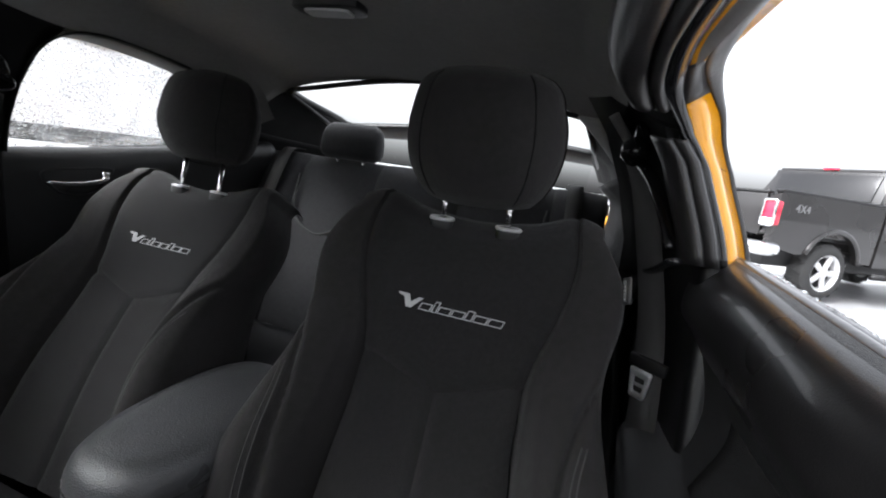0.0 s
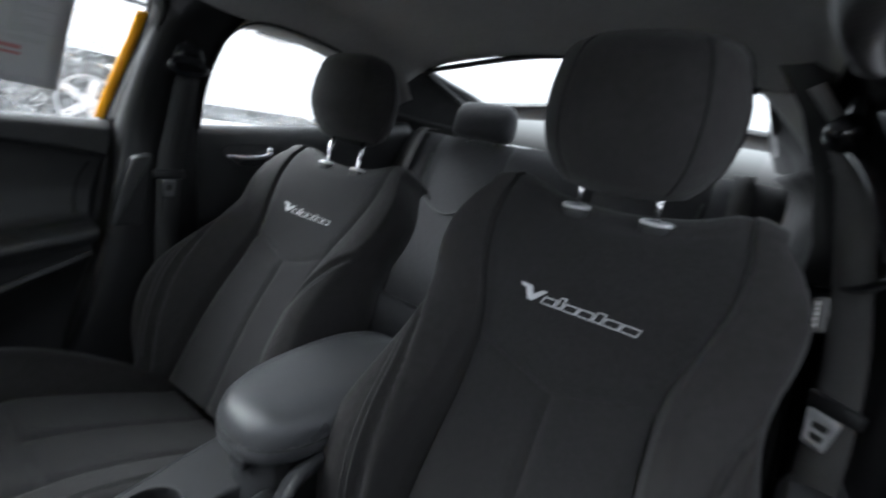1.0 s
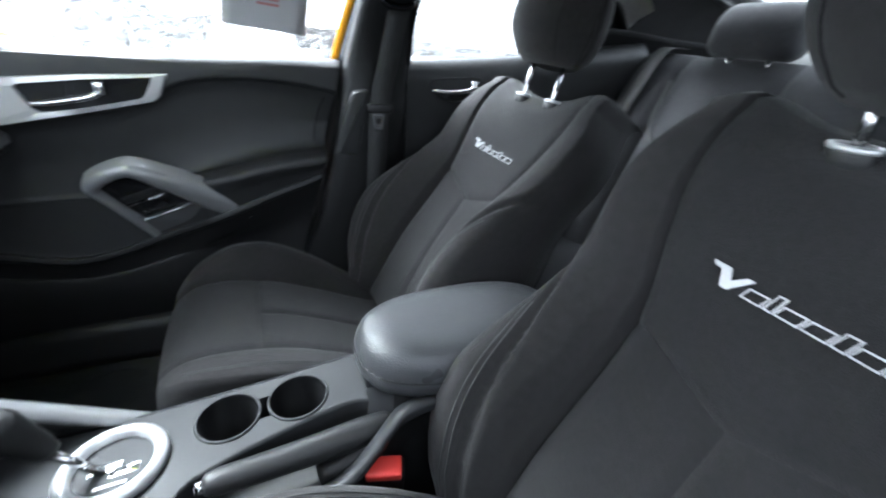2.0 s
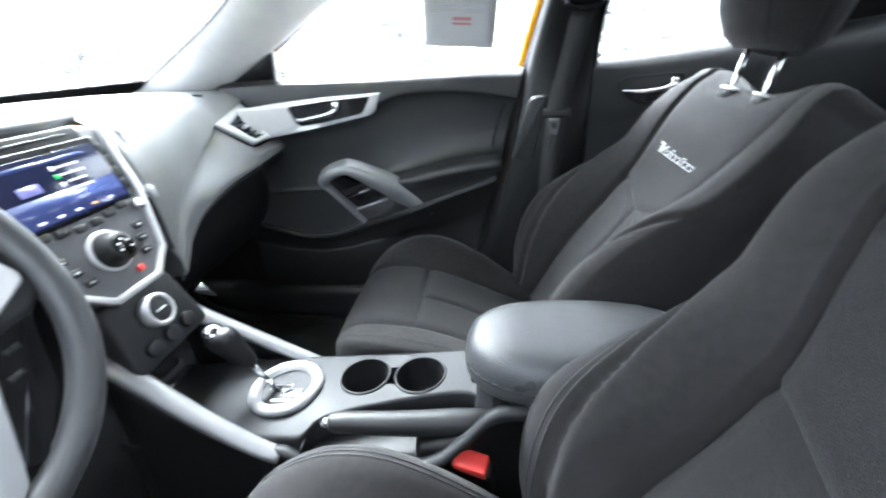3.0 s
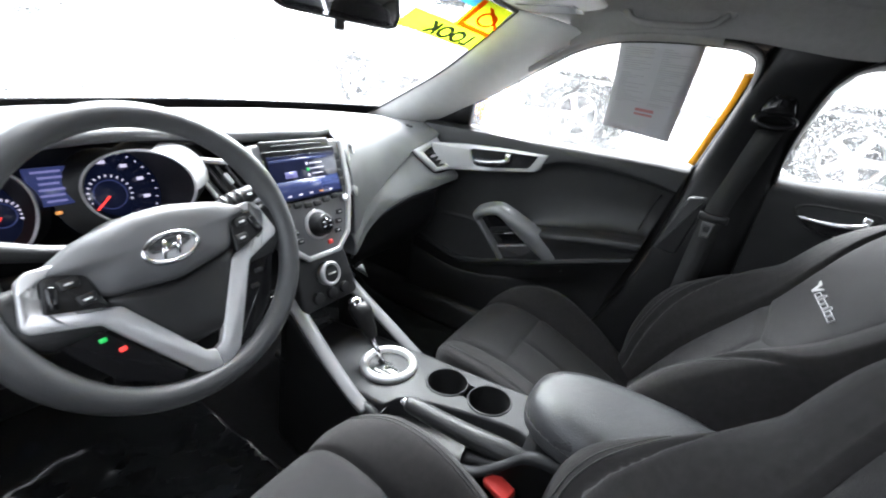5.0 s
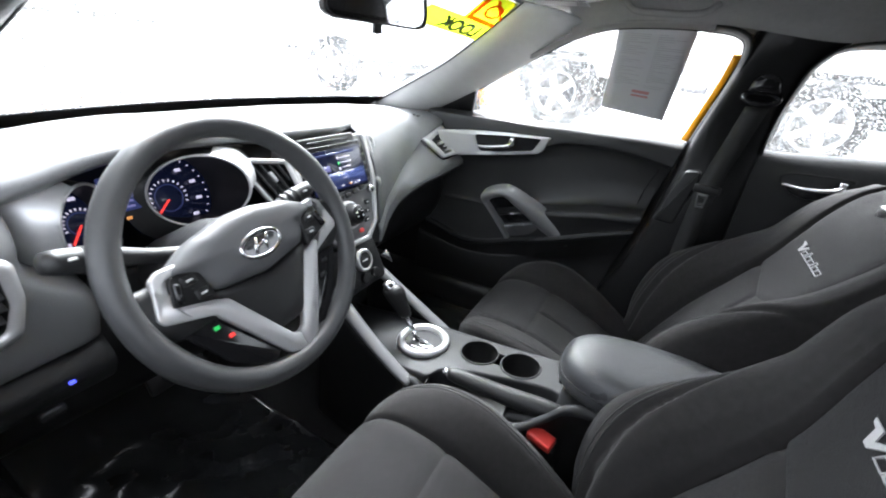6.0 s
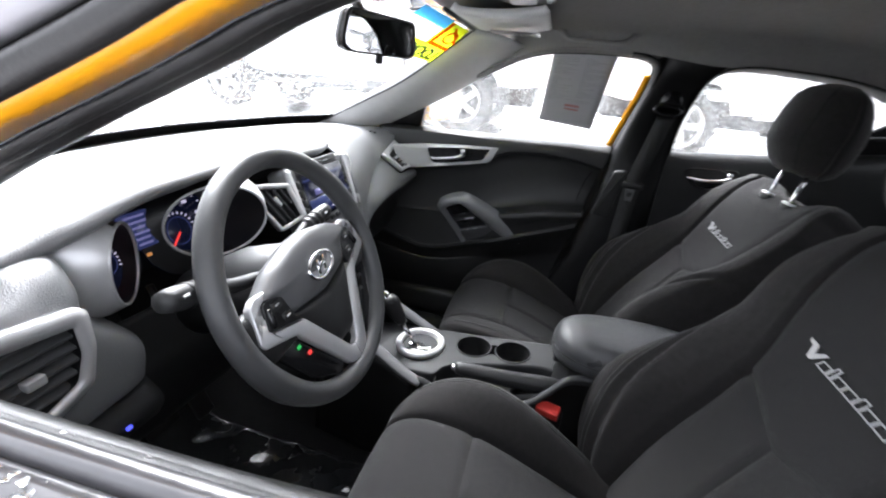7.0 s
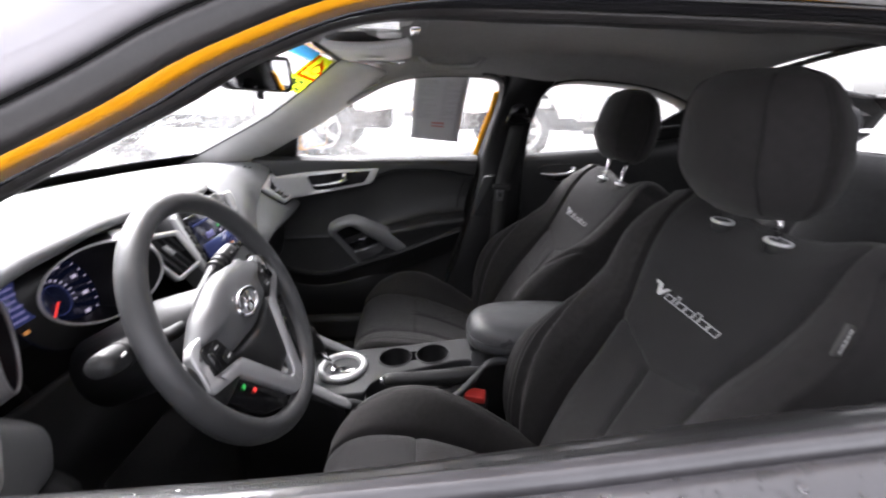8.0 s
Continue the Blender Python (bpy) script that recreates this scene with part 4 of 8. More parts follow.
# B-pillars
def pillar(s, dy, dy1, name, label):
    secs = [(0.30, 0.585, 0.56, 0.90), (0.45, 0.612, 0.552, 0.88), (0.60, 0.625, 0.620, 0.865), (0.78, 0.632, 0.662, 0.86), (0.90, 0.640, 0.684, 0.862),
            (0.985, 0.652, 0.700, 0.868), (1.10, 0.622, 0.727, 0.874), (1.20, 0.575, 0.748, 0.892), (1.25, 0.552, 0.757, 0.925), (1.275, 0.552, 0.762, 0.950), (1.31, 0.535, 0.765, 0.955)]
    if s > 0:
        secs = [(0.30, 0.685, 0.80, 1.24), (0.60, 0.690, 0.84, 1.24), (0.78, 0.692, 0.89, 1.24), (0.90, 0.692, 0.93, 1.24), (0.985, 0.688, 0.955, 1.24), (1.10, 0.655, 1.00, 1.25), (1.20, 0.612, 1.05, 1.26), (1.275, 0.560, 1.07, 1.27)]
    rows = []
    for z, x, y0, y1 in secs:
        y0, y1 = y0 + dy, y1 + dy1
        xo = max(x + 0.05, frame_x(z) - 0.03) if s < 0 else x + 0.022
        lead = [(s * xo, y0 - (0.15 if z < 0.95 else 0.008), z)] if s < 0 else []
        if s > 0:
            rows.append([(s * xo, y0 - 0.004, z), (s * (x + 0.012), y0, z), (s * x, y0 + 0.022, z), (s * (x - 0.004), (y0 + y1) / 2, z), (s * (x - 0.02), y1 - 0.04, z), (s * (x - 0.05), y1 - 0.01, z), (s * (x - 0.075), y1, z)])
            continue
        rows.append(lead + [(s * xo, y0 - 0.004, z), (s * (x + 0.02), y0, z), (s * x, y0 + 0.022, z), (s * (x - 0.004), (y0 + y1) / 2, z), (s * x, y1 - 0.022, z), (s * (x + 0.02), y1, z), (s * xo, y1 + 0.004, z)])
    o = tagged(part(name, grid_bm([spline(r, 16) for r in [[q for q in rr] for rr in rows]]), M["pillar_black"], None), label, "pillar trim", kind="structure")
    return o


pillar(-1, 0.0, 0.0, "trim_b_pillar", "black plastic door pillar trim beside the passenger seat")
cover = tagged(part("trim_pillar_cover", prism_bm(poly_ring([(-0.046, -0.080), (0.016, -0.086), (0.026, -0.020), (0.042, 0.048), (0.042, 0.085), (0.000, 0.078), (-0.024, 0.010)], 0.012), -0.012, 0.014, 0.009, 4), M["plastic"], None), "grained plastic cover low on the door pillar", "pillar trim", kind="structure")
place(cover, axes((-0.636, 0.707, 0.844), (0, 1, 0), (0.05, 0, 1)))
pillar(1, 0.0, 0.0, "trim_b_pillar", "black plastic door pillar trim beside the driver seat")

# ---- driver's door ----
door_3 = group("door_3", "closed driver door with lowered window, wet rubber sill and dark panel", "car door", "structure")


def section_d(y):
    zb = lerp_table(BELT_Z_D, y)
    a = lerp_table([(-0.1, 0.0), (0.2, 0.0), (0.35, 0.25), (0.5, 1.0), (0.75, 1.0), (0.98, 0.6)], y)
    r = lerp_table([(0.2, 0.0), (0.4, 0.25), (0.65, 1.0)], y)
    return [(0.758, y, zb - 0.012), (0.753, y, zb - 0.001), (0.742, y, zb + 0.003), (0.730 - 0.008 * r, y, zb - 0.005), (0.722 - 0.017 * r, y, zb - 0.024), (0.718 - 0.024 * r, y, zb - 0.052), (0.716 - 0.023 * r, y, zb - 0.085),
            (0.717 - 0.011 * r, y, zb - 0.12), (0.716, y, 0.80), (0.71 - 0.02 * a, y, 0.725), (0.69 - 0.06 * a, y, 0.70), (0.685 - 0.072 * a, y, 0.685), (0.685 - 0.072 * a, y, 0.65), (0.69 - 0.04 * a, y, 0.59), (0.67, y, 0.50), (0.655, y, 0.42), (0.66, y, 0.34)]


loft_panel("door_panel", [-0.14, 0.0, 0.14, 0.24, 0.4, 0.55, 0.7, 0.85, 1.0], section_d, M["plastic"], door_3, 90, 60)
roll_rows, inset_rows = [], []
for y in (-0.13, 0.05, 0.2, 0.35, 0.5, 0.65, 0.8, 0.92, 1.0):
    q = section_d(y)
    roll_rows.append([(q[k_][0] - 0.003 - 0.004 * math.sin(math.pi * (k_ - 2) / 5), y, q[k_][2]) for k_ in range(2, 8)])
    if y < 0.9:
        inset_rows.append([(q[8][0] - 0.004, y, lerp_table(BELT_Z_D, y) - 0.135), (q[8][0] - 0.005, y, 0.80), (q[9][0] - 0.005, y, 0.735)])
sheet("top_roll", roll_rows, M["wet_vinyl"], door_3, 26, 60, 0.003, 0.0, "wet black vinyl roll along the door top")
sheet("door_inset", inset_rows, M["carpet"], door_3, 12, 40, 0.003, 0.0, "matt black inset panel")
mould = []
for y in (-0.14, 0.1, 0.3, 0.5, 0.75, 1.04):
    zb = lerp_table(BELT_Z_D, y)
    mould.append([(0.755, y, zb - 0.02), (0.758, y, zb - 0.004), (0.765, y, zb + 0.002), (0.785, y, zb - 0.006), (0.798, y, zb - 0.022), (0.80, y, zb - 0.045)])
inner_seal = []
for y in (-0.14, 0.1, 0.3, 0.5, 0.75, 1.0):
    zb = lerp_table(BELT_Z_D, y)
    inner_seal.append([(0.736, y, zb - 0.004), (0.740, y, zb + 0.004), (0.746, y, zb + 0.007), (0.753, y, zb + 0.005), (0.757, y, zb - 0.008)])
sheet("inner_belt_seal", inner_seal, M["wet"], door_3, 14, 40, 0.003, 0.0, "wet inner window seal with a pale sheen")
sheet("belt_moulding", mould, M["wet"], door_3, 20, 40, 0.004, 0.0, "wet black rubber window moulding")
skin = []
for y in (-0.14, 0.3, 0.7, 1.04):
    zb = lerp_table(BELT_Z_D, y)
    skin.append([(0.80, y, zb - 0.045), (0.83, y, zb - 0.12), (0.855, y, 0.70), (0.862, y, 0.52), (0.85, y, 0.33)])
sheet("outer_skin", skin, M["paint"], door_3, 20, 20, 0.003, 0.0, "amber yellow painted outer skin")
sail(1, door_3)
# each section turns from the windscreen pillar over the roof rail to the rear post
PAINT_D = [((-0.010, -0.006, -0.014), 0.010, 0.004, 0.024), ((0.025, 0.014, 0.030), 0.007, -0.006, -0.032)]
ribbon("frame_paint", LOOP_D, 1, PAINT_D, M["paint"], door_3, cut=(0, 60), label="amber yellow painted window frame")
ribbon("post_corner", LOOP_D, 1, PAINT_D, M["rubber"], door_3, cut=(59, 67))
ribbon("post_paint", LOOP_D, 1, PAINT_D, M["paint"], door_3, cut=(66, 90), label="amber yellow painted post")
ribbon("outer_frame", LOOP_D, 1, [((0.025, 0.014, 0.030), 0.007, -0.006, -0.031), ((0.032, 0.022, 0.036), 0.004, -0.008, -0.032), ((0.034, 0.038, 0.038), -0.001, -0.020, -0.040), ((0.034, 0.036, 0.036), -0.006, -0.034, -0.05), ((0.028, 0.030, 0.030), -0.010, -0.040, -0.056)], M["rubber"], door_3, label="wet black outer frame")
ribbon("outer_seal", LOOP_D, 1, [((0.028, 0.030, 0.030), -0.009, -0.038, -0.054), ((0.020, 0.024, 0.024), -0.013, -0.044, -0.06), ((0.024, 0.026, 0.026), -0.018, -0.05, -0.066)], M["seal"], door_3)
ribbon("outer_pillar", LOOP_D, 1, [((0.024, 0.026, 0.026), -0.017, -0.048, -0.064), (0.034, -0.025, -0.060, -0.09), ((0.028, 0.024, 0.024), -0.044, -0.078, -0.12), ((0.008, 0.004, 0.004), -0.066, -0.092, -0.15), (-0.04, -0.10, -0.10, -0.17)], M["sky_sheen_paint"], door_3, label="wet outer pillar skin with the sky's pale sheen in its colour")
ribbon("inner_seal", LOOP_D, 1, [((-0.010, -0.006, -0.014), 0.011, 0.005, 0.023), ((-0.014, -0.014, -0.020), 0.012, 0.012, 0.033), ((-0.018, -0.026, -0.026), 0.010, 0.013, 0.032), (-0.030, 0.004, 0.012, 0.036)], M["gloss"], door_3)
SEAL_2 = [(-0.030, 0.004, 0.012, 0.036), (-0.036, 0.012, 0.018, 0.047), (-0.044, 0.010, 0.014, 0.046), (-0.050, -0.002, 0.006, 0.038)]
BAND = [(-0.050, -0.002, 0.006, 0.038), ((-0.060, -0.060, -0.056), 0.004, 0.014, 0.050), ((-0.074, -0.074, -0.064), 0.007, 0.016, 0.050), ((-0.090, -0.090, -0.072), 0.003, 0.010, 0.036), ((-0.102, -0.102, -0.076), -0.008, -0.006, 0.010)]
for c0, c1 in ((0, 67), (73, 90)):
    ribbon("second_seal", LOOP_D, 1, SEAL_2, M["rubber"], door_3, cut=(c0, c1))
    ribbon("rubber_band", LOOP_D, 1, BAND, M["rubber"], door_3, cut=(c0, c1), label="broad wet rubber band")
# black cover over the corner between rail and post
sheet("corner_cover", [[(0.53, 0.88, 1.268), (0.555, 0.88, 1.258), (0.585, 0.88, 1.248)], [(0.545, 0.985, 1.255), (0.575, 0.97, 1.24), (0.60, 0.955, 1.228)], [(0.58, 1.02, 1.20), (0.60, 1.0, 1.19), (0.625, 0.98, 1.18)]], M["rubber"], door_3, 10, 12, 0.004)

# outer flank of the passenger side and the rear, which keeps the light out
for s in (-1, 1):
    flank = tagged(sheet("wall_flank", [[(s * 0.80, y, lerp_table(BELT_Z_P, y) - 0.03), (s * 0.85, y, 0.72), (s * 0.86, y, 0.5), (s * 0.84, y, 0.28), (s * 0.70, y, 0.22)] for y in ((-0.14, 0.2, 0.8, 1.3, 1.9, 2.25) if s < 0 else (1.06, 1.3, 1.6, 1.9, 2.25))],
                         M["paint"], None, 16, 20, 0.01), "amber yellow painted car flank", "car body", kind="structure")


# ---- rear of the cabin ----
quarter = group("trim_quarter", "dark plastic quarter trims and pale cloth at the rear of the cabin", "trim", "structure")
for s in (-1, 1):
    y0 = 1.28 if s < 0 else 1.15
    # dark lower quarter
    sheet("lower_panel", [[(s * x, y, z) for y, z in ((y0, zt), (y0 + 0.2, zt + 0.02), (1.75, zt + 0.01), (2.2, zt))] for x, zt in ((0.70, 0.30), (0.66, 0.62), (0.63, 0.82), (0.66, 0.94), (0.66, 1.04), (0.60, 1.10))],
          M["quarter"], quarter, 20, 24, 0.008)
    # upper quarter: rear pillar sweeping back to the hatch
    sheet("upper_panel", [[(s * 0.66, y0 + 0.0, 1.02), (s * 0.66, y0 + 0.25, 1.07), (s * 0.64, 1.85, 1.10), (s * 0.60, 2.2, 1.12)],
                          [(s * 0.64, y0 + 0.08, 1.12), (s * 0.62, 1.55, 1.16), (s * 0.60, 1.9, 1.17), (s * 0.575, 2.2, 1.17)],
                          [(s * 0.60, y0 + 0.2, 1.20), (s * 0.57, 1.62, 1.225), (s * 0.55, 1.9, 1.21), (s * 0.555, 2.2, 1.20)],
                          [(s * 0.55, y0 + 0.25, 1.25), (s * 0.51, 1.6, 1.272), (s * 0.54, 1.9, 1.25), (s * 0.55, 2.2, 1.23)]],
          M["quarter"], quarter, 24, 24, 0.01)
for s in (-1, 1):
    part("hatch_strut", tube_bm([(s * 0.50, 1.58, 1.262), (s * 0.585, 2.14, 1.17)], 0.009, 10), M["plastic_black"], quarter)
sheet("pale_pillar_cloth", [[(0.625, 1.19, 1.12), (0.61, 1.32, 1.125), (0.595, 1.45, 1.14)], [(0.59, 1.195, 1.175), (0.57, 1.33, 1.185), (0.54, 1.46, 1.20)], [(0.545, 1.2, 1.235), (0.52, 1.36, 1.245), (0.47, 1.5, 1.27)]],
      M["headliner"], quarter, 14, 14, 0.008)

window_2 = group("window_2", "two-part rear hatch glass divided by a dark spoiler bar", "rear window", "structure")
up = sheet("upper_pane", [[(-0.50, 1.55, 1.275), (0, 1.57, 1.335), (0.50, 1.55, 1.275)], [(-0.52, 1.85, 1.255), (0, 1.85, 1.30), (0.52, 1.85, 1.255)], [(-0.56, 2.14, 1.22), (0, 2.15, 1.265), (0.56, 2.14, 1.22)]], M["glare_pane"], window_2, 16, 12, 0.0)
up.visible_shadow = False
low = sheet("lower_pane", [[(-0.56, 2.18, 1.205), (0, 2.2, 1.225), (0.56, 2.18, 1.205)], [(-0.54, 2.22, 1.02), (0, 2.24, 1.02), (0.54, 2.22, 1.02)]], M["glass"], window_2, 12, 6, 0.0)
low.visible_shadow = False
sheet("spoiler_bar", [[(-0.58, 2.10, 1.228), (0, 2.11, 1.268), (0.58, 2.10, 1.228)], [(-0.58, 2.14, 1.206), (0, 2.15, 1.245), (0.58, 2.14, 1.206)], [(-0.58, 2.19, 1.19), (0, 2.2, 1.215), (0.58, 2.19, 1.19)]], M["plastic_black"], window_2, 20, 10, 0.02)
for s in (-1, 1):
    part("hatch_border", tube_bm(spline([(s * 0.50, 1.55, 1.276), (s * 0.53, 1.72, 1.262), (s * 0.545, 1.95, 1.242), (s * 0.565, 2.12, 1.222)], 20), 0.02, 8, flat=0.6), M["plastic_black"], window_2)
part("header_border", tube_bm(spline([(-0.51, 1.545, 1.27), (0, 1.56, 1.338), (0.51, 1.545, 1.27)], 20), 0.014, 8, flat=0.6), M["plastic_black"], window_2)
sheet("hatch_panel", [[(-0.66, 2.22, 1.03), (0, 2.24, 1.03), (0.66, 2.22, 1.03)], [(-0.68, 2.26, 0.7), (0, 2.28, 0.7), (0.68, 2.26, 0.7)], [(-0.7, 2.26, 0.3), (0, 2.28, 0.3), (0.7, 2.26, 0.3)]], M["plastic"], window_2, 10, 10, 0.01)
sheet("cargo_floor", [[(-0.7, 1.62, 0.62), (0, 1.62, 0.62), (0.7, 1.62, 0.62)], [(-0.7, 2.27, 0.62), (0, 2.28, 0.62), (0.7, 2.27, 0.62)]], M["carpet"], floor, 6, 6, 0.01)


# ---- rear bench ----
bench = group("rear_bench", "dark grey fabric rear bench with two sculpted places", "car seat")


def rear_back(u0, u1, name, bulge):
    rows = []
    for v in np.linspace(0, 1, 16):
        z = 0.50 + 0.565 * v
        y = 1.40 + 0.20 * v + 0.02 * v * v
        if v > 0.93:
            y += 0.03 * (v - 0.93) / 0.07
        row = []
        for f in np.linspace(0, 1, 14):
            x = u0 + (u1 - u0) * f
            n = bulge * (math.sin(math.pi * f) ** 0.5) * (0.6 + 0.4 * math.sin(math.pi * min(1, v * 1.05)))
            row.append((x, y - n, z + 0.1 * n))
        rows.append(row)
    top = rows[-1]
    rows.append([(p[0], p[1] + 0.05, p[2] + 0.002) for p in top])
    rows.append([(p[0], p[1] + 0.09, p[2] - 0.03) for p in top])
    return part(name, grid_bm(rows), M["fabric_grey"], bench)


for s in (-1, 1):
    rear_back(s * 0.60, s * 0.44, "side_bolster", 0.055)
    rear_back(s * 0.44, s * 0.15, "back_panel", 0.022)
rear_back(-0.15, 0.15, "middle_panel", 0.05)
for s in (-1, 1):
    seam = spline([(s * 0.43, 1.565, 1.0), (s * 0.41, 1.51, 0.87), (s * 0.30, 1.49, 0.81), (s * 0.18, 1.51, 0.87)], 20)
    part("seam", tube_bm(seam, 0.0035, 6), M["stitch"], bench)
    rows = []
    for i, y in enumerate(np.linspace(1.44, 0.98, 12)):
        rows.append([(s * x, y, 0.47 + 0.05 * (i / 11) - (0.06 if i == 11 else 0) + (0.03 if k in (0, 6) else 0.0)) for k, x in enumerate(np.linspace(0.10, 0.60, 7))])
    rows.append([(p[0], 0.97, 0.28) for p in rows[-1]])
    sheet("seat_cushion", rows, M["fabric_grey"], bench, 14, 24, 0.01)
part("console_tray", box_bm(0.19, 0.40, 0.09, 0.02, 3, at=(0, 1.20, 0.46)), M["plastic"], bench, "dark plastic tray between the places")


def rear_headrest(x):
    h = group("rear_headrest", "low grey fabric headrest on the rear bench", "headrest", grp="rear headrests")
    rows = []
    for v in np.linspace(0, 1, 12):
        w = lerp_table([(0, 0.092), (0.12, 0.112), (0.5, 0.114), (0.8, 0.108), (0.93, 0.096), (1, 0.08)], v)
        d = lerp_table([(0, 0.03), (0.15, 0.05), (0.6, 0.05), (0.9, 0.035), (1, 0.02)], v)
        rows.append([(px, py, 0.125 * v) for px, py in ring_outline(w, d, 24, 0, 0.012 * v, power=3.2)])
    part("pad", grid_bm(rows, closed_u=True, caps=True), M["fabric_grey"], h)
    for s in (-1, 1):
        part("post", tube_bm([(s * 0.05, 0, -0.04), (s * 0.05, 0, 0.02)], 0.006, 8), M["chrome"], h)
    place(h, Matrix.Translation((x, 1.63, 1.068)))
    return h


rear_headrest(-0.275)
rear_headrest(0.275)


def webbing(name, pts, width, material, label, wdir, n=30, parent=None):
    """A flat strap through the points; wdir gives its width's direction."""
    c = spline(pts, n)
    w = Vector(wdir).normalized() * width / 2
    o = part(name, grid_bm([[tuple(Vector(p) - w), tuple(Vector(p)), tuple(Vector(p) + w)] for p in c]), material, parent)
    m = o.modifiers.new("thickness", "SOLIDIFY")
    m.thickness = 0.0016
    if label:
        tagged(o, label, "seat belt")
    return o


for s in (-1, 1):
    webbing("rear_seat_belt", [(s * 0.50, 1.66, 1.085), (s * 0.50, 1.585, 1.078), (s * 0.505, 1.535, 1.0), (s * 0.515, 1.475, 0.86), (s * 0.53, 1.43, 0.72), (s * 0.54, 1.38, 0.55)], 0.046, M["belt"], "grey seat belt lying down the rear seat back", (1, 0, 0))


# ---- front seats ----
UO = [(-0.50, 0.235), (-0.42, 0.268), (-0.34, 0.286), (-0.26, 0.282), (-0.18, 0.262), (-0.10, 0.243), (-0.04, 0.240), (0.02, 0.250), (0.06, 0.252), (0.095, 0.245), (0.13, 0.226), (0.16, 0.202), (0.20, 0.178)]
UB = [(-0.50, 0.160), (-0.34, 0.148), (-0.25, 0.138), (-0.16, 0.130), (-0.07, 0.133), (0.035, 0.163), (0.09, 0.174), (0.13, 0.172), (0.20, 0.160)]
HB = [(-0.50, 0.05), (-0.42, 0.085), (-0.33, 0.105), (-0.24, 0.104), (-0.16, 0.080), (-0.08, 0.046), (-0.03, 0.024), (0.0, 0.020), (0.06, 0.016), (0.10, 0.010), (0.20, 0.0)]
N0 = [(-0.50, -0.005), (-0.38, 0.006), (-0.27, 0.012), (-0.1, 0.004), (0.0, 0.0), (0.08, -0.003), (0.13, -0.010), (0.17, -0.028)]


def front_seat(logo, hr_lift, cush, recline, head_tilt, inner, label):
    """logo: the lettering's place on the backrest; hr_lift: how far the headrest is raised; cush: the cushion's height; recline: of the backrest; inner: how far the cushion's console side is raised."""
    RECLINE = radians(recline)
    seat = group("front_seat", label, "car seat", grp="front seats")
    O = Vector(logo)
    VX, VV = Vector((1, 0, 0)), Vector((0, math.sin(RECLINE), math.cos(RECLINE)))
    VN = Vector((0, -math.cos(RECLINE), math.sin(RECLINE)))

    def P(u, v, n):
        # the top edge dips between raised shoulders
        k = min(1.0, max(0.0, (v - 0.02) / 0.12))
        v = v + k * k * (0.020 * math.exp(-((abs(u) - 0.165) / 0.045) ** 2) - 0.010 * math.exp(-(u / 0.08) ** 2))
        return tuple(O + VX * u + VV * v + VN * n)

    HT = radians(head_tilt)
    HO = Vector(P(0, 0.150, -0.022))
    HV, HN = Vector((0, math.sin(HT), math.cos(HT))), Vector((0, -math.cos(HT), math.sin(HT)))

    def H(u, v, n):
        return tuple(HO + VX * u + HV * v + HN * n)

    vs = list(np.linspace(-0.50, 0.15, 84))
    tops = [(0.166, -0.026), (0.176, -0.045), (0.18, -0.07), (0.178, -0.095)]
    SH = [(0, -0.12), (0.06, 0.10), (0.25, 0.55), (0.5, 0.92), (0.68, 1.0), (0.85, 0.86), (0.95, 0.5), (1.0, 0.05)]
    SEAM = [(-0.5, 0.30), (-0.35, 0.33), (-0.24, 0.40), (-0.16, 0.52), (-0.10, 0.70), (-0.06, 0.90), (-0.035, 1.08), (0.0, 1.4), (0.2, 1.6)]

    def bolster_at(f, v, n0):
        """A bolster's (u, n); a sunk seam parts the shoulder wing from the padded side below it."""
        ub, uo, h = lerp_table(UB, v), lerp_table(UO, v), lerp_table(HB, v)
        w = uo - ub
        if f <= 1:
            n = n0 + 0.012 + h * lerp_table(SH, f) - 0.014 * max(0, 1 - f / 0.08) - 0.02 * max(0, (f - 0.9) / 0.1)
            off = (f - lerp_table(SEAM, v)) * w
            n -= 0.011 * math.exp(-(off / 0.006) ** 2)
            # the wing stands proud of the side below it
            if off < 0:
                n += 0.007 * math.exp(off / 0.02) * min(1.0, f / 0.15)
            return ub + w * f, n
        g = f - 1
        return uo + 0.004 * math.sin(math.pi * g) - 0.03 * g * g, n0 - 0.008 - 0.115 * g

    def rows_for(f0, f1, nu, bolster, sgn=1):
        rows = []
        for k in range(len(vs) + len(tops)):
            if k < len(vs):
                v, n0 = vs[k], lerp_table(N0, vs[k])
                vq = v
            else:
                v, n0 = tops[k - len(vs)]
                vq = 0.15 + 0.01 * (k - len(vs))
            ub = lerp_table(UB, vq)
            row = []
            for f in np.linspace(f0, f1, nu):
                if not bolster:
                    row.append(P(ub * f, v, n0 + 0.012 * f * f - 0.010 * abs(f) ** 14))
                else:
                    u, n = bolster_at(f, vq, n0)
                    row.append(P(sgn * u, v, n))
            rows.append(row)
        return rows

    # upper panel ends in a shallow V above two lower panels
    full = rows_for(-1, 1, 33, False)

    def vcut(f):
        return -0.128 + 0.036 * min(1.0, abs(f) / 0.85) ** 1.2

    def remap(f, k, n, lo, hi):
        v = lo + (hi - lo) * k / (n - 1)
        ub, n0 = lerp_table(UB, v), lerp_table(N0, v)
        edge = min(abs(v - lo), abs(hi - v))
        groove = 0.006 * max(0.0, 1 - edge / 0.010)
        return u_point(f, v, ub, n0, groove)

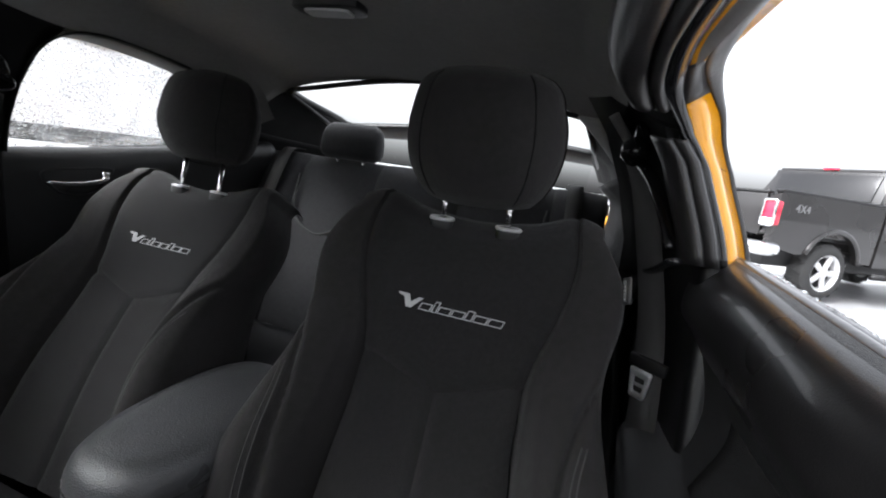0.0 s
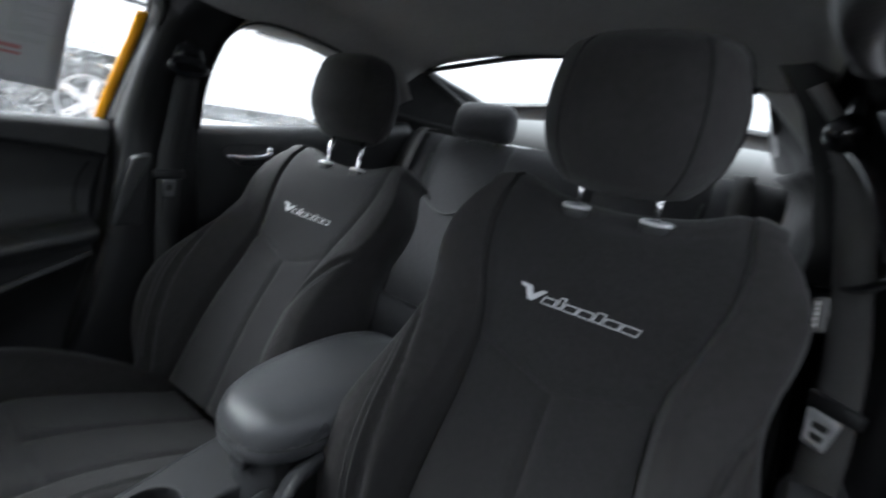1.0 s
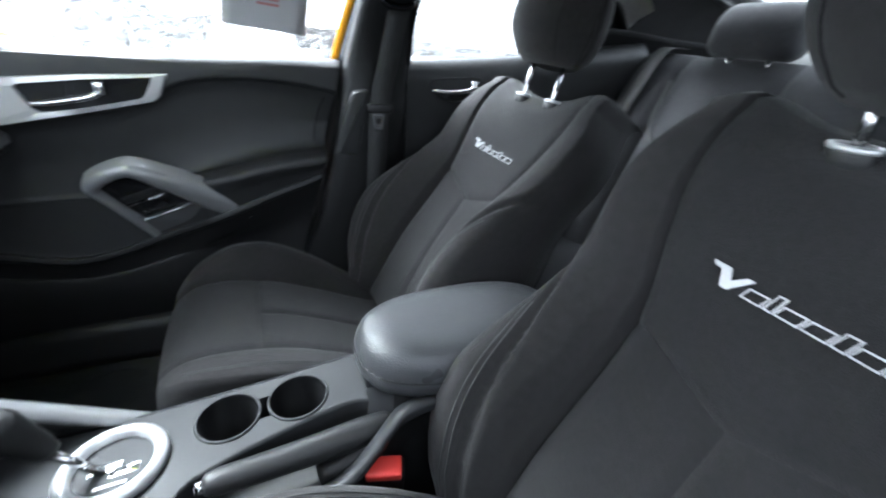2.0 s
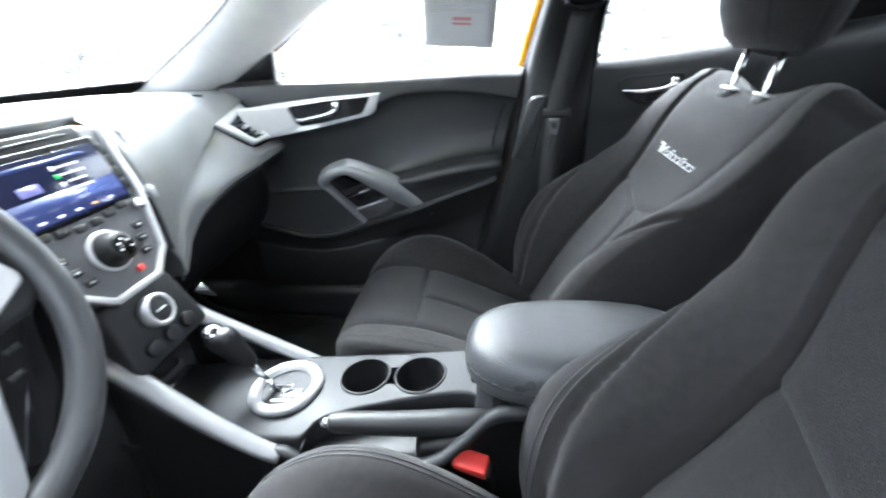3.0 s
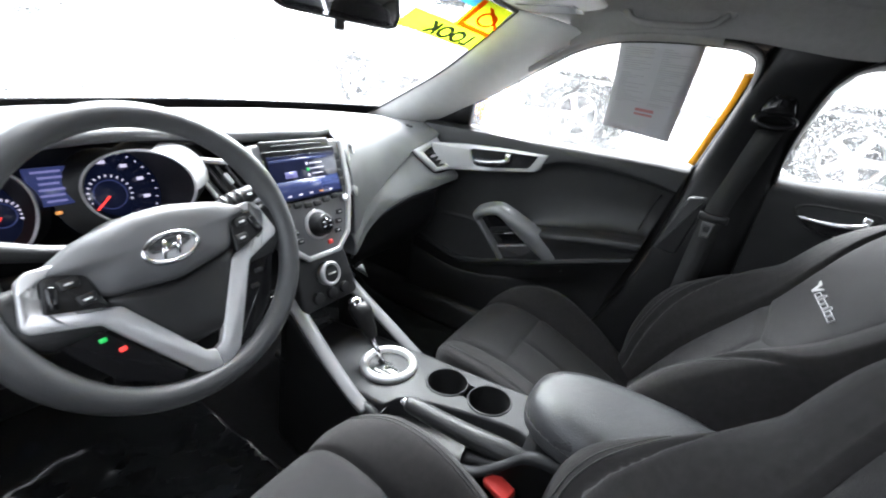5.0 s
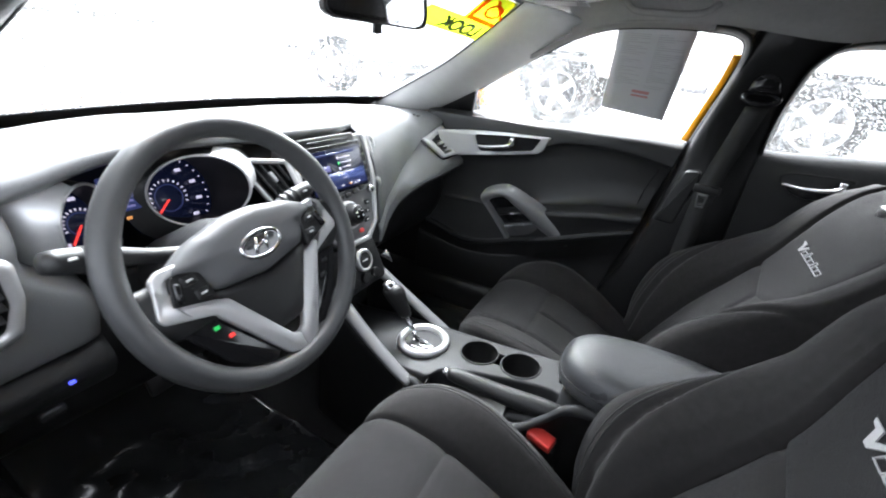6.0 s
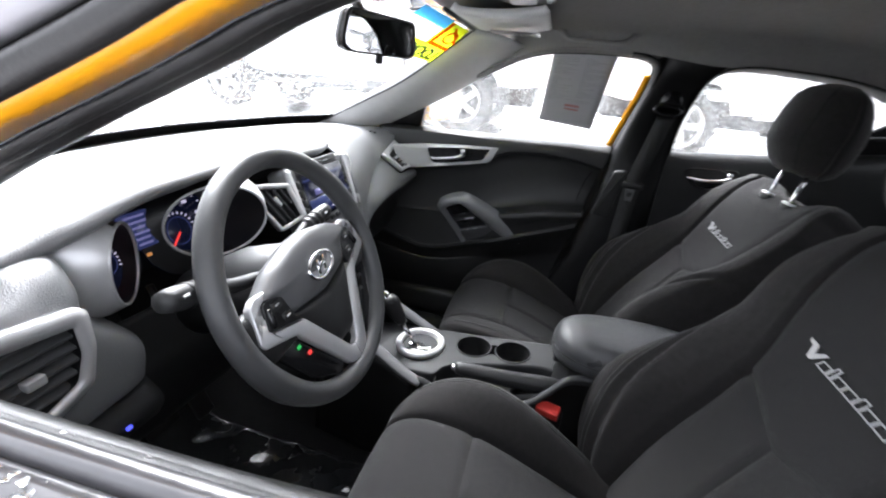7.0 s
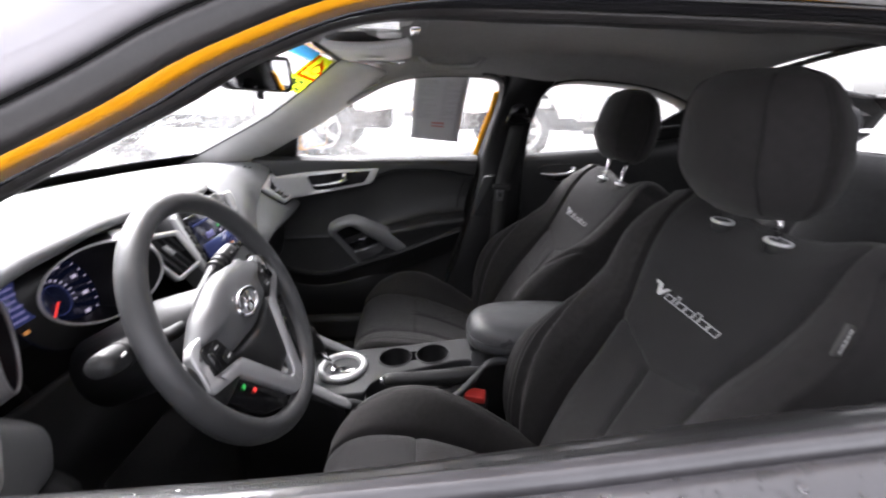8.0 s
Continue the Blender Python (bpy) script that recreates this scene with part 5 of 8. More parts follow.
    def u_point(f, v, ub, n0, groove):
        return P(ub * f, v, n0 + 0.012 * f * f - 0.010 * abs(f) ** 14 - groove)

    back = full[len(vs) - 1:]
    up_rows = []
    for k in range(26):
        up_rows.append([remap(f, k, 26, vcut(f), 0.15) if k < 25 else back[0][j] for j, f in enumerate(np.linspace(-1, 1, 33))])
    part("upper_panel", grid_bm(up_rows + back[1:]), M["fabric_mid"], seat, "dark woven insert with silver lettering")
    for sgn in (-1, 1):
        lo_rows = []
        for k in range(24):
            row = []
            for f in np.linspace(0, 1, 14):
                hi = vcut(f)
                v = -0.50 + (hi + 0.50) * k / 23
                edge = min(f * 0.14, abs(hi - v) if k > 12 else 1)
                row.append(P(sgn * lerp_table(UB, v) * f, v, lerp_table(N0, v) + 0.012 * f * f - 0.010 * abs(f) ** 14 - 0.006 * max(0.0, 1 - edge / 0.010)))
            lo_rows.append(row)
        part("lower_panel", grid_bm(lo_rows), M["fabric_mid"], seat)
        part("back_bolster", grid_bm(rows_for(0, 2, 76, True, sgn)), M["fabric"], seat)
        # twin stitch lines beside the seam
        for off in (0.012, 0.019):
            line = []
            for v in np.linspace(-0.47, -0.13, 40):
                f_ = lerp_table(SEAM, v) + off / (lerp_table(UO, v) - lerp_table(UB, v))
                u, n = bolster_at(f_, v, lerp_table(N0, v))
                line.append(P(sgn * u, v, n + 0.0004))
            part("stitch_line", tube_bm(line, 0.0010, 5), M["stitch"], seat)
    # hard back shell
    shell = []
    for v in np.linspace(-0.50, 0.178, 22):
        uo = lerp_table(UO, min(v, 0.18)) - 0.028
        shell.append([P(u * uo, v, -0.117 - 0.022 * (1 - u * u) + (0.02 if v > 0.17 else 0)) for u in np.linspace(-1, 1, 13)])
    part("back_shell", grid_bm(shell), M["plastic_black"], seat)

    # lettering on the insert: slanted raised strokes and outlined cells
    def stroke(name, outline, hole=None):
        bm = prism_bm(outline, 0.0, 0.0016, 0) if hole is None else frame_bm(outline, hole, 0.0, 0.0016)
        for q in bm.verts:
            u_, v_, n_ = q.co
            q.co = P(u_, v_, n_ + 0.0035 + 0.35 * u_ * u_)
        return part(name, bm, M["emboss"], seat, "silver embroidered lettering stroke", smooth=False)

    def cell(u0, w, v0, h, sh=0.006):
        return [(u0, v0), (u0 + w, v0 - 0.0006), (u0 + w + sh * h / 0.016, v0 + h), (u0 + sh * h / 0.016, v0 + h)]

    stroke("lettering_wedge", [(-0.094, 0.013), (-0.075, 0.012), (-0.070, 0.000), (-0.058, 0.0095), (-0.050, 0.0095), (-0.069, -0.0095), (-0.077, -0.0090), (-0.083, 0.007), (-0.091, 0.0085)])
    u = -0.056
    for k, (w, h) in enumerate(((0.0195, 0.0115), (0.0085, 0.018), (0.021, 0.0115), (0.021, 0.0115), (0.0120, 0.016), (0.022, 0.0115), (0.0235, 0.0115))):
        v0 = -0.009 - 0.0002 * k
        o_ = cell(u, w, v0, h)
        cx_, cy_ = sum(p[0] for p in o_) / 4, sum(p[1] for p in o_) / 4
        i_ = [(cx_ + (p[0] - cx_) * (1 - 0.0030 / w), cy_ + (p[1] - cy_) * (1 - 0.0030 / h)) for p in o_]
        stroke("lettering_bar", o_, i_)
        u += w + 0.0016

    # headrest guides, posts and pad
    for s in (-1, 1):
        gd = part("post_guide", prism_bm(ring_outline(0.0205, 0.0125, 20, power=2.6), -0.010, 0.012, 0.003), M["plastic"], seat, "dark oval headrest guide")
        gm = Matrix((VX, -HN, HV)).transposed().to_4x4()
        gm.translation = Vector(H(s * 0.058, 0.004, 0.0))
        place(gd, gm)
        part("post_guide_ring", tube_bm([H(s * 0.058 + 0.0195 * math.cos(a), 0.014, 0.0115 * math.sin(a)) for a in np.linspace(0, 6.283, 20, endpoint=False)], 0.0034, 8, closed=True), M["steel"], gd).parent = seat
        part("headrest_post", tube_bm([H(s * 0.056, -0.03, 0), H(s * 0.056, 0.03, 0), H(s * 0.054, 0.08 + hr_lift, 0.004)], 0.0055, 10), M["chrome"], seat, "chrome headrest post")
    prof_w = [(0.0, 0.088), (0.06, 0.104), (0.2, 0.120), (0.4, 0.128), (0.6, 0.127), (0.75, 0.120), (0.88, 0.112), (0.95, 0.101), (0.985, 0.087), (1.0, 0.072)]
    prof_d = [(0.0, 0.034), (0.08, 0.056), (0.3, 0.074), (0.6, 0.072), (0.82, 0.060), (0.94, 0.042), (1.0, 0.018)]
    prof_c = [(0.0, 0.008), (0.3, 0.024), (0.6, 0.030), (1.0, 0.040)]
    HH = 0.206

    def hpt(px, py, f):
        return H(px, 0.037 + hr_lift + HH * f + 0.016 * (px / 0.13) ** 2 * (1 - f) - 0.008 * (px / 0.13) ** 2 * f * f, lerp_table(prof_c, f) + py - 0.034 * (px / 0.135) ** 2 * (1 if py > 0 else 0.1))

    rows = []
    for k in range(28):
        f = k / 27
        w, d = lerp_table(prof_w, f), lerp_table(prof_d, f)
        rows.append([hpt(px, py, f) for px, py in ring_outline(w, d, 44, 0, 0, power=2.8)])
    part("headrest_pad", grid_bm(rows, closed_u=True, caps=True), M["fabric"], seat, "black fabric headrest pad")
    for s in (-1, 1):
        line = []
        for k in range(1, 27):
            f = k / 27
            w, d = lerp_table(prof_w, f), lerp_table(prof_d, f)
            line.append(hpt(s * w * 0.66, d * (1 - 0.66 ** 2.8) ** (1 / 2.8) + 0.0005, f))
        part("headrest_seam", tube_bm(line, 0.0013, 5), M["carpet"], seat)

    # cushion
    yb = 0.735
    CX = O.x + math.copysign(0.023, O.x)
    L = 0.475

    def cz(t):
        """Height of the cushion's middle, t from its rear (0) to its front (1)."""
        return cush + lerp_table([(0, -0.115), (0.15, -0.085), (0.3, -0.052), (0.5, -0.014), (0.65, 0.004), (0.8, 0.010), (0.9, 0.0), (0.96, -0.025), (0.985, -0.05), (1.0, -0.10)], t)

    def cy(t, u=0.0):
        return yb - (L + 0.028 * (1 - (u / 0.24) ** 2) * t ** 3) * t

    CUB = [(0, 0.138), (0.4, 0.136), (0.8, 0.142), (1.0, 0.138)]
    CUO = [(0, 0.215), (0.2, 0.238), (0.5, 0.249), (0.75, 0.247), (0.86, 0.232), (0.93, 0.212), (0.97, 0.188), (1.0, 0.160)]
    CH = [(0, 0.020), (0.15, 0.036), (0.35, 0.056), (0.55, 0.064), (0.7, 0.054), (0.85, 0.030), (1.0, 0.010)]
    ts = list(np.linspace(0, 0.95, 30)) + [0.965, 0.98, 0.99, 1.0]

    def cpt(u, t, dn):
        return (CX + u, cy(t, u), cz(t) + dn)

    front_t = 0.62
    pieces = [("cushion_front", -1, 1, front_t, 1.0), ("cushion_insert", 0, 1, 0.0, front_t), ("cushion_insert", -1, 0, 0.0, front_t)]
    for nm, f0, f1, t0, t1 in pieces:
        tt = [t for t in ts if t0 < t < t1]
        tt = sorted(set([t0, t0 + 0.012] + tt + [t1 - 0.012 if t1 < 1 else 0.9999, t1]))
        rows = []
        for t in tt:
            ub = lerp_table(CUB, t)
            row = []
            for f in np.linspace(f0, f1, 29 if f0 == -1 and f1 == 1 else 15):
                e = 1.0
                if t1 < 1:
                    e = min(abs(f) * ub, 1.0)
                e = min(e, abs(t - front_t) * L)
                row.append(cpt(ub * f, t, 0.010 * f * f - 0.010 * abs(f) ** 14 - 0.006 * max(0.0, 1 - e / 0.010)))
            rows.append(row)
        part(nm, grid_bm(rows), M["fabric_mid"], seat)
    for sgn in (-1, 1):
        rows = []
        for t in ts:
            ub, uo, h = lerp_table(CUB, t), lerp_table(CUO, t), lerp_table(CH, t) * (inner if sgn * O.x < 0 else 1.0)
            uo -= 0.022 * (1 - inner) if sgn * O.x < 0 else 0.0
            row = []
            for f in np.linspace(0, 2, 32):
                if f <= 1:
                    sh = [(0, -0.12), (0.06, 0.08), (0.25, 0.5), (0.5, 0.9), (0.68, 1.0), (0.85, 0.85), (0.95, 0.5), (1.0, 0.1)]
                    row.append(cpt(sgn * (ub + (uo - ub) * f), t, 0.010 + h * lerp_table(sh, f) - 0.012 * max(0, 1 - f / 0.08)))
                else:
                    g = f - 1
                    p = cpt(sgn * (uo + 0.006 * math.sin(math.pi * g) - 0.012 * g), t, 0)
                    zz = p[2] + 0.010 + h * 0.1 - 0.01
                    row.append((p[0], p[1], zz + (cush - 0.115 - zz) * g))
            rows.append(row)
        part("cushion_bolster", grid_bm(rows), M["fabric"], seat)
        for fo in (0.58, 0.64):
            line = []
            for t in np.linspace(0.12, 0.9, 26):
                ub, uo, h = lerp_table(CUB, t), lerp_table(CUO, t), lerp_table(CH, t) * (inner if sgn * O.x < 0 else 1.0)
                uo -= 0.022 * (1 - inner) if sgn * O.x < 0 else 0.0
                line.append(cpt(sgn * (ub + (uo - ub) * (fo + 0.06)), t, 0.0105 + h * 0.995))
            part("stitch_line", tube_bm(line, 0.0011, 5), M["stitch"], seat)
    yf = yb - L + 0.004
    part("front_apron", grid_bm([[(CX + u, yf - 0.026 * (1 - (u / 0.24) ** 2), z) for u in np.linspace(-0.20, 0.20, 15)] for z in (cush - 0.09, cush - 0.10, cush - 0.14, cush - 0.165)]), M["fabric"], seat)
    part("seat_base", box_bm(0.46, 0.46, 0.10, 0.02, 3, at=(CX, yb - 0.25, cush - 0.19)), M["plastic_black"], seat)
    for s in (-1, 1):
        part("side_valance", box_bm(0.022, 0.40, 0.085, 0.010, 3, at=(CX + s * 0.238, yb - 0.17, cush - 0.165)), M["plastic_black"], seat)
        part("recliner_cover", box_bm(0.02, 0.09, 0.09, 0.009, 3, at=(CX + s * 0.236, yb + 0.02, cush - 0.11)), M["plastic"], seat)
        part("slide_rail", box_bm(0.03, 0.56, 0.03, 0.004, 2, at=(CX + s * 0.19, yb - 0.24, 0.255)), M["plastic_black"], seat)
        for yy in (yb - 0.42, yb - 0.06):
            part("riser", box_bm(0.03, 0.05, cush - 0.23 - 0.26, 0.004, 2, at=(CX + s * 0.19, yy, 0.26 + (cush - 0.23 - 0.26) / 2)), M["plastic_black"], seat)
    return seat


driver_seat = front_seat((0.340, 0.893, 0.858), 0.010, 0.500, 21, -4, 1.0, "black fabric driver seat with silver lettering and lowered headrest")
passenger_seat = front_seat((-0.362, 0.980, 0.829), 0.042, 0.475, 31, 14, 0.12, "black fabric passenger seat with silver lettering, leaning back, headrest raised")
tag = part("airbag_label", box_bm(0.005, 0.018, 0.038, 0.002), M["belt"], driver_seat, "small grey cloth tag on the bolster")
place(tag, Matrix.Translation((0.584, 0.885, 0.946)) @ Euler((radians(-20), 0, radians(20))).to_matrix().to_4x4())
text_part("tag_text", "AIRBAG", 0.0085, M["white"], tag, axes((0.0031, 0.0, 0.0), (0, 0, 1), (0, -1, 0)), "white printed word", 0.0003)
text_part("tag_text", "AIRBAG", 0.0085, M["white"], tag, axes((-0.0031, 0.0, 0.0), (0, 0, 1), (0, 1, 0)), "white printed word", 0.0003)


# ---- dashboard ----
dash = group("dashboard", "dark grey soft-touch dashboard with winged passenger side", "dashboard")
# passenger wing: an upper pad and a lower panel that meet in a fold, which runs from the stack up to the side vent
FOLD_Y = [(0.13, 0.022), (0.183, 0.006), (0.249, -0.013), (0.308, -0.033), (0.385, -0.055), (0.43, -0.061), (0.475, -0.063)]
FOLD_Z = [(0.13, 0.735), (0.183, 0.787), (0.249, 0.815), (0.308, 0.830), (0.385, 0.852), (0.43, 0.870), (0.475, 0.896)]
LOW_Y = [(0.13, 0.030), (0.20, 0.010), (0.28, -0.006), (0.42, -0.010), (0.53, -0.002), (0.66, 0.008)]
LOW_Z = [(0.13, 0.680), (0.17, 0.712), (0.229, 0.738), (0.276, 0.752), (0.339, 0.765), (0.422, 0.776), (0.516, 0.784), (0.66, 0.800)]
WING_X = [0.13, 0.155, 0.183, 0.215, 0.249, 0.28, 0.308, 0.345, 0.385, 0.41, 0.43, 0.455, 0.475, 0.50, 0.532, 0.575, 0.62, 0.66]


def wing_upper(x):
    f = (x - 0.13) / 0.51
    y_ws = -0.47 + 0.155 * (x / 0.59) ** 2
    z_top = lerp_table([(0, 0.985), (0.5, 0.977), (1, 0.962)], f)
    y_top = lerp_table([(0, -0.11), (0.5, -0.15), (1, -0.14)], f)
    ye = lerp_table(FOLD_Y + [(0.53, -0.068), (0.62, -0.076), (0.66, -0.080)], x)
    ze = lerp_table(FOLD_Z + [(0.53, 0.906), (0.62, 0.924), (0.66, 0.932)], x)
    out = 0.16 * (z_top - ze)
    w = 1.0 if x > 0.47 else 0.0
    return [(-x, y_ws - 0.06, 0.955), (-x, y_ws + 0.03, 0.966), (-x, (y_ws + y_top) / 2, z_top + 0.002), (-x, y_top, z_top - 0.002),
            (-x, (y_top + ye) / 2 + out, (z_top + ze) / 2 + out), (-x, ye - 0.002 + 0.1 * out, ze + 0.010), (-x, ye - 0.001, ze + 0.002), (-x, ye - 0.006, ze - 0.003 + 0.008 * w), (-x, ye - 0.030 + 0.012 * w, ze - 0.008 + 0.020 * w)]


def wing_lower(x):
    yc, zc = lerp_table(FOLD_Y + [(0.532, -0.011), (0.62, -0.006), (0.66, -0.004)], x), lerp_table(FOLD_Z + [(0.532, 0.838), (0.62, 0.835), (0.66, 0.834)], x)
    yl, zl = lerp_table(LOW_Y, x), lerp_table(LOW_Z, x)
    w = 1.0 if x > 0.47 else 0.0
    return [(-x, yc - 0.030 + 0.004 * w, zc - 0.008 - 0.032 * w), (-x, yc - 0.010, zc - 0.005 - 0.010 * w), (-x, yc - 0.004, zc - 0.009), (-x, (yc + yl) / 2 + 0.003, (zc + zl) / 2), (-x, yl, zl + 0.012), (-x, yl, zl + 0.004), (-x, yl - 0.005, zl - 0.002), (-x, yl - 0.06, zl - 0.012)]


sheet("passenger_wing", [wing_upper(x) for x in WING_X], M["dash"], dash, 70, 90, 0.004)
sheet("wing_panel", [wing_lower(x) for x in WING_X], M["dash"], dash, 50, 90, 0.004)
part("glove_box_edge", tube_bm(spline([(-x, lerp_table(LOW_Y, x) - 0.012, lerp_table(LOW_Z, x) - 0.016) for x in WING_X], 50), 0.004, 8), M["plastic"], dash)


def top_mid(x):
    y_ws = -0.47 + 0.155 * (abs(x) / 0.59) ** 2
    yb_ = lerp_table([(-0.13, -0.075), (-0.09, -0.050), (0.0, -0.046), (0.13, -0.050), (0.22, -0.055), (0.36, -0.02), (0.50, -0.03), (0.56, -0.05), (0.66, -0.06)], x)
    zb_ = lerp_table([(-0.13, 0.985), (0.0, 0.988), (0.13, 0.990), (0.22, 0.996), (0.30, 1.006), (0.38, 1.007), (0.46, 0.996), (0.54, 0.968), (0.60, 0.952), (0.69, 0.94)], x)
    return [(x, y_ws - 0.06, 0.955), (x, y_ws + 0.03, 0.966), (x, (y_ws + yb_) / 2 - 0.02, 0.6 * zb_ + 0.4 * 0.99), (x, yb_ - 0.05, zb_ + 0.001), (x, yb_ - 0.012, zb_ - 0.003), (x, yb_, zb_ - 0.014), (x, yb_ - 0.02, zb_ - 0.026), (x, yb_ - 0.07, zb_ - 0.032)]


sheet("top_pad", [top_mid(x) for x in (-0.135, -0.05, 0.04, 0.13, 0.22, 0.30, 0.38, 0.45, 0.52, 0.58, 0.69)], M["dash"], dash, 40, 80, 0.006)
# lower bulkhead and glove box
sheet("glove_box", [[(x, y, z) for x in (-0.64, -0.5, -0.3, -0.12)] for y, z in ((-0.07, 0.79), (-0.055, 0.72), (-0.075, 0.62), (-0.16, 0.52), (-0.30, 0.44))], M["plastic_black"], dash, 20, 20, 0.006)
sheet("knee_panel", [[(x, y + 0.02 * math.cos(x * 3), z) for x in (0.12, 0.25, 0.4, 0.55, 0.66)] for y, z in ((-0.09, 0.79), (-0.065, 0.74), (-0.055, 0.70), (-0.075, 0.62), (-0.12, 0.54), (-0.22, 0.48))], M["plastic_black"], dash, 24, 24, 0.006)
for s in (-1, 1):
    part("end_cap", grid_bm([[(s * (0.645 if s < 0 else 0.69), y, z) for y in (-0.55, -0.4, -0.25, -0.11)] for z in (0.5, 0.7, 0.82, 0.89)]), M["plastic_black"], dash)

# driver's wing beside the wheel, with the outer vent in it
wing_d = []


def in_vent(c):
    """Inside the outer vent's opening."""
    u, w = 0.635 - c.x, c.z - 0.828
    return c.y > -0.04 and -0.072 < u < 0.052 and w < 0.068 - 0.148 * (u + 0.02) and w > -0.036 + 0.3 * max(0.0, u) - 0.1 * max(0.0, -u) and u < 0.052 + min(0.0, w) * 0.3


for x, dy in ((0.485, -0.09), (0.497, -0.03), (0.515, -0.006), (0.57, 0.0), (0.63, 0.004), (0.69, 0.0)):
    wing_d.append([(x + 0.060 * max(0.0, (0.60 - x) / 0.115) ** 0.5 * min(1.0, max(0.0, (q[2] - 0.80) / 0.06)) if x < 0.6 else x, q[1], q[2]) for q in [(x, -0.075 + dy * 0.4, 0.948 - 0.16 * max(0.0, x - 0.54)), (x, -0.030 + dy * 0.7, 0.936 - 0.14 * max(0.0, x - 0.54)), (x, -0.006 + dy, 0.905), (x, 0.0 + dy, 0.86), (x, 0.0 + dy, 0.80), (x, -0.002 + dy, 0.752), (x, -0.014 + dy, 0.738), (x, -0.06 + dy, 0.730)]])
wing_o = sheet("driver_wing", wing_d, M["dash"], dash, 50, 50, 0.006)
bmw = bmesh.new()
bmw.from_mesh(wing_o.data)
bmesh.ops.delete(bmw, geom=[f for f in bmw.faces if in_vent(f.calc_center_median())], context="FACES")
bmw.to_mesh(wing_o.data)
bmw.free()

# passenger side vent on the wing's end
def vent(parent, m, outer, inner, nslat, name="side_vent", depth=0.03, slat_rot=18, mid_tab=True):
    v = part(name, frame_bm(outer, inner, -0.006, 0.006), M["silver"], parent, "silver-framed air vent")
    place(v, m)
    xs = [p[0] for p in inner]
    ys = [p[1] for p in inner]
    x0, x1, y0, y1 = min(xs), max(xs), min(ys), max(ys)
    bm = grid_bm([[(x, y, 0.0) for x, y in inner], [(x * 0.96 + 0.02 * (x0 + x1), y * 0.96 + 0.02 * (y0 + y1), -depth) for x, y in inner]], closed_u=True)
    bm.faces.new([q for q in list(bm.verts)[len(inner):]])
    part("vent_well", bm, M["plastic_black"], v)
    for k in range(nslat):
        f = (k + 0.5) / nslat
        y = y0 + (y1 - y0) * f
        hits = []
        n = len(inner)
        for i in range(n):
            (ax, ay), (bx, by) = inner[i], inner[(i + 1) % n]
            if (ay - y) * (by - y) < 0:
                hits.append(ax + (bx - ax) * (y - ay) / (by - ay))
        if len(hits) < 2:
            continue
        a, b = min(hits), max(hits)
        sl = part("slat", box_bm((b - a) * 0.985, 0.0042, 0.02, 0.0015, 2), M["wheel"], v)
        sl.matrix_local = Matrix.Translation(((a + b) / 2, y, -0.011)) @ Euler((radians(slat_rot), 0, 0)).to_matrix().to_4x4()
    if mid_tab:
        part("vent_tab", box_bm((x1 - x0) * 0.20, (y1 - y0) * 0.11, 0.012, 0.002, 2, at=((x0 + x1) / 2, (y0 + y1) / 2, -0.001)), M["silver"], v)
    return v


PV = axes((-0.560, -0.036, 0.8745), (-0.999, 0.039, 0.032), (0, -0.636, 0.771))
vent(dash, PV, poly_ring([(-0.088, 0.034), (0.062, 0.064), (0.066, 0.050), (0.057, -0.050), (-0.025, -0.047)], 0.005), poly_ring([(-0.046, 0.020), (0.050, 0.046), (0.051, 0.036), (0.040, -0.037), (-0.012, -0.038)], 0.004), 6, depth=0.04, slat_rot=-22)

# driver side vent
DV = axes((0.635, 0.012, 0.828), (-1.0, -0.02, 0.0), (0, -0.02, 1))
vent(dash, DV, poly_ring([(-0.050, 0.086), (0.063, 0.070), (0.063, 0.020), (0.049, -0.026), (-0.010, -0.046), (-0.050, -0.054)], 0.010), poly_ring([(-0.050, 0.066), (0.048, 0.053), (0.049, 0.016), (0.037, -0.016), (-0.012, -0.033), (-0.050, -0.040)], 0.006), 7, depth=0.05, slat_rot=28)

# instrument binnacle with two deep dials
binn = part("instrument_binnacle", grid_bm([[(x, y - 0.06 * ((x - 0.375) / 0.19) ** 2 * 0.2, z) for x in np.linspace(0.19, 0.54, 12)] for y, z in ((-0.175, 0.80), (-0.165, 0.86), (-0.155, 0.92), (-0.15, 0.950))]), M["plastic_black"], dash, "black instrument binnacle with lit dials")
CLF = axes((0, 0, 0), (-1, 0, 0), (0, -0.30, 1))


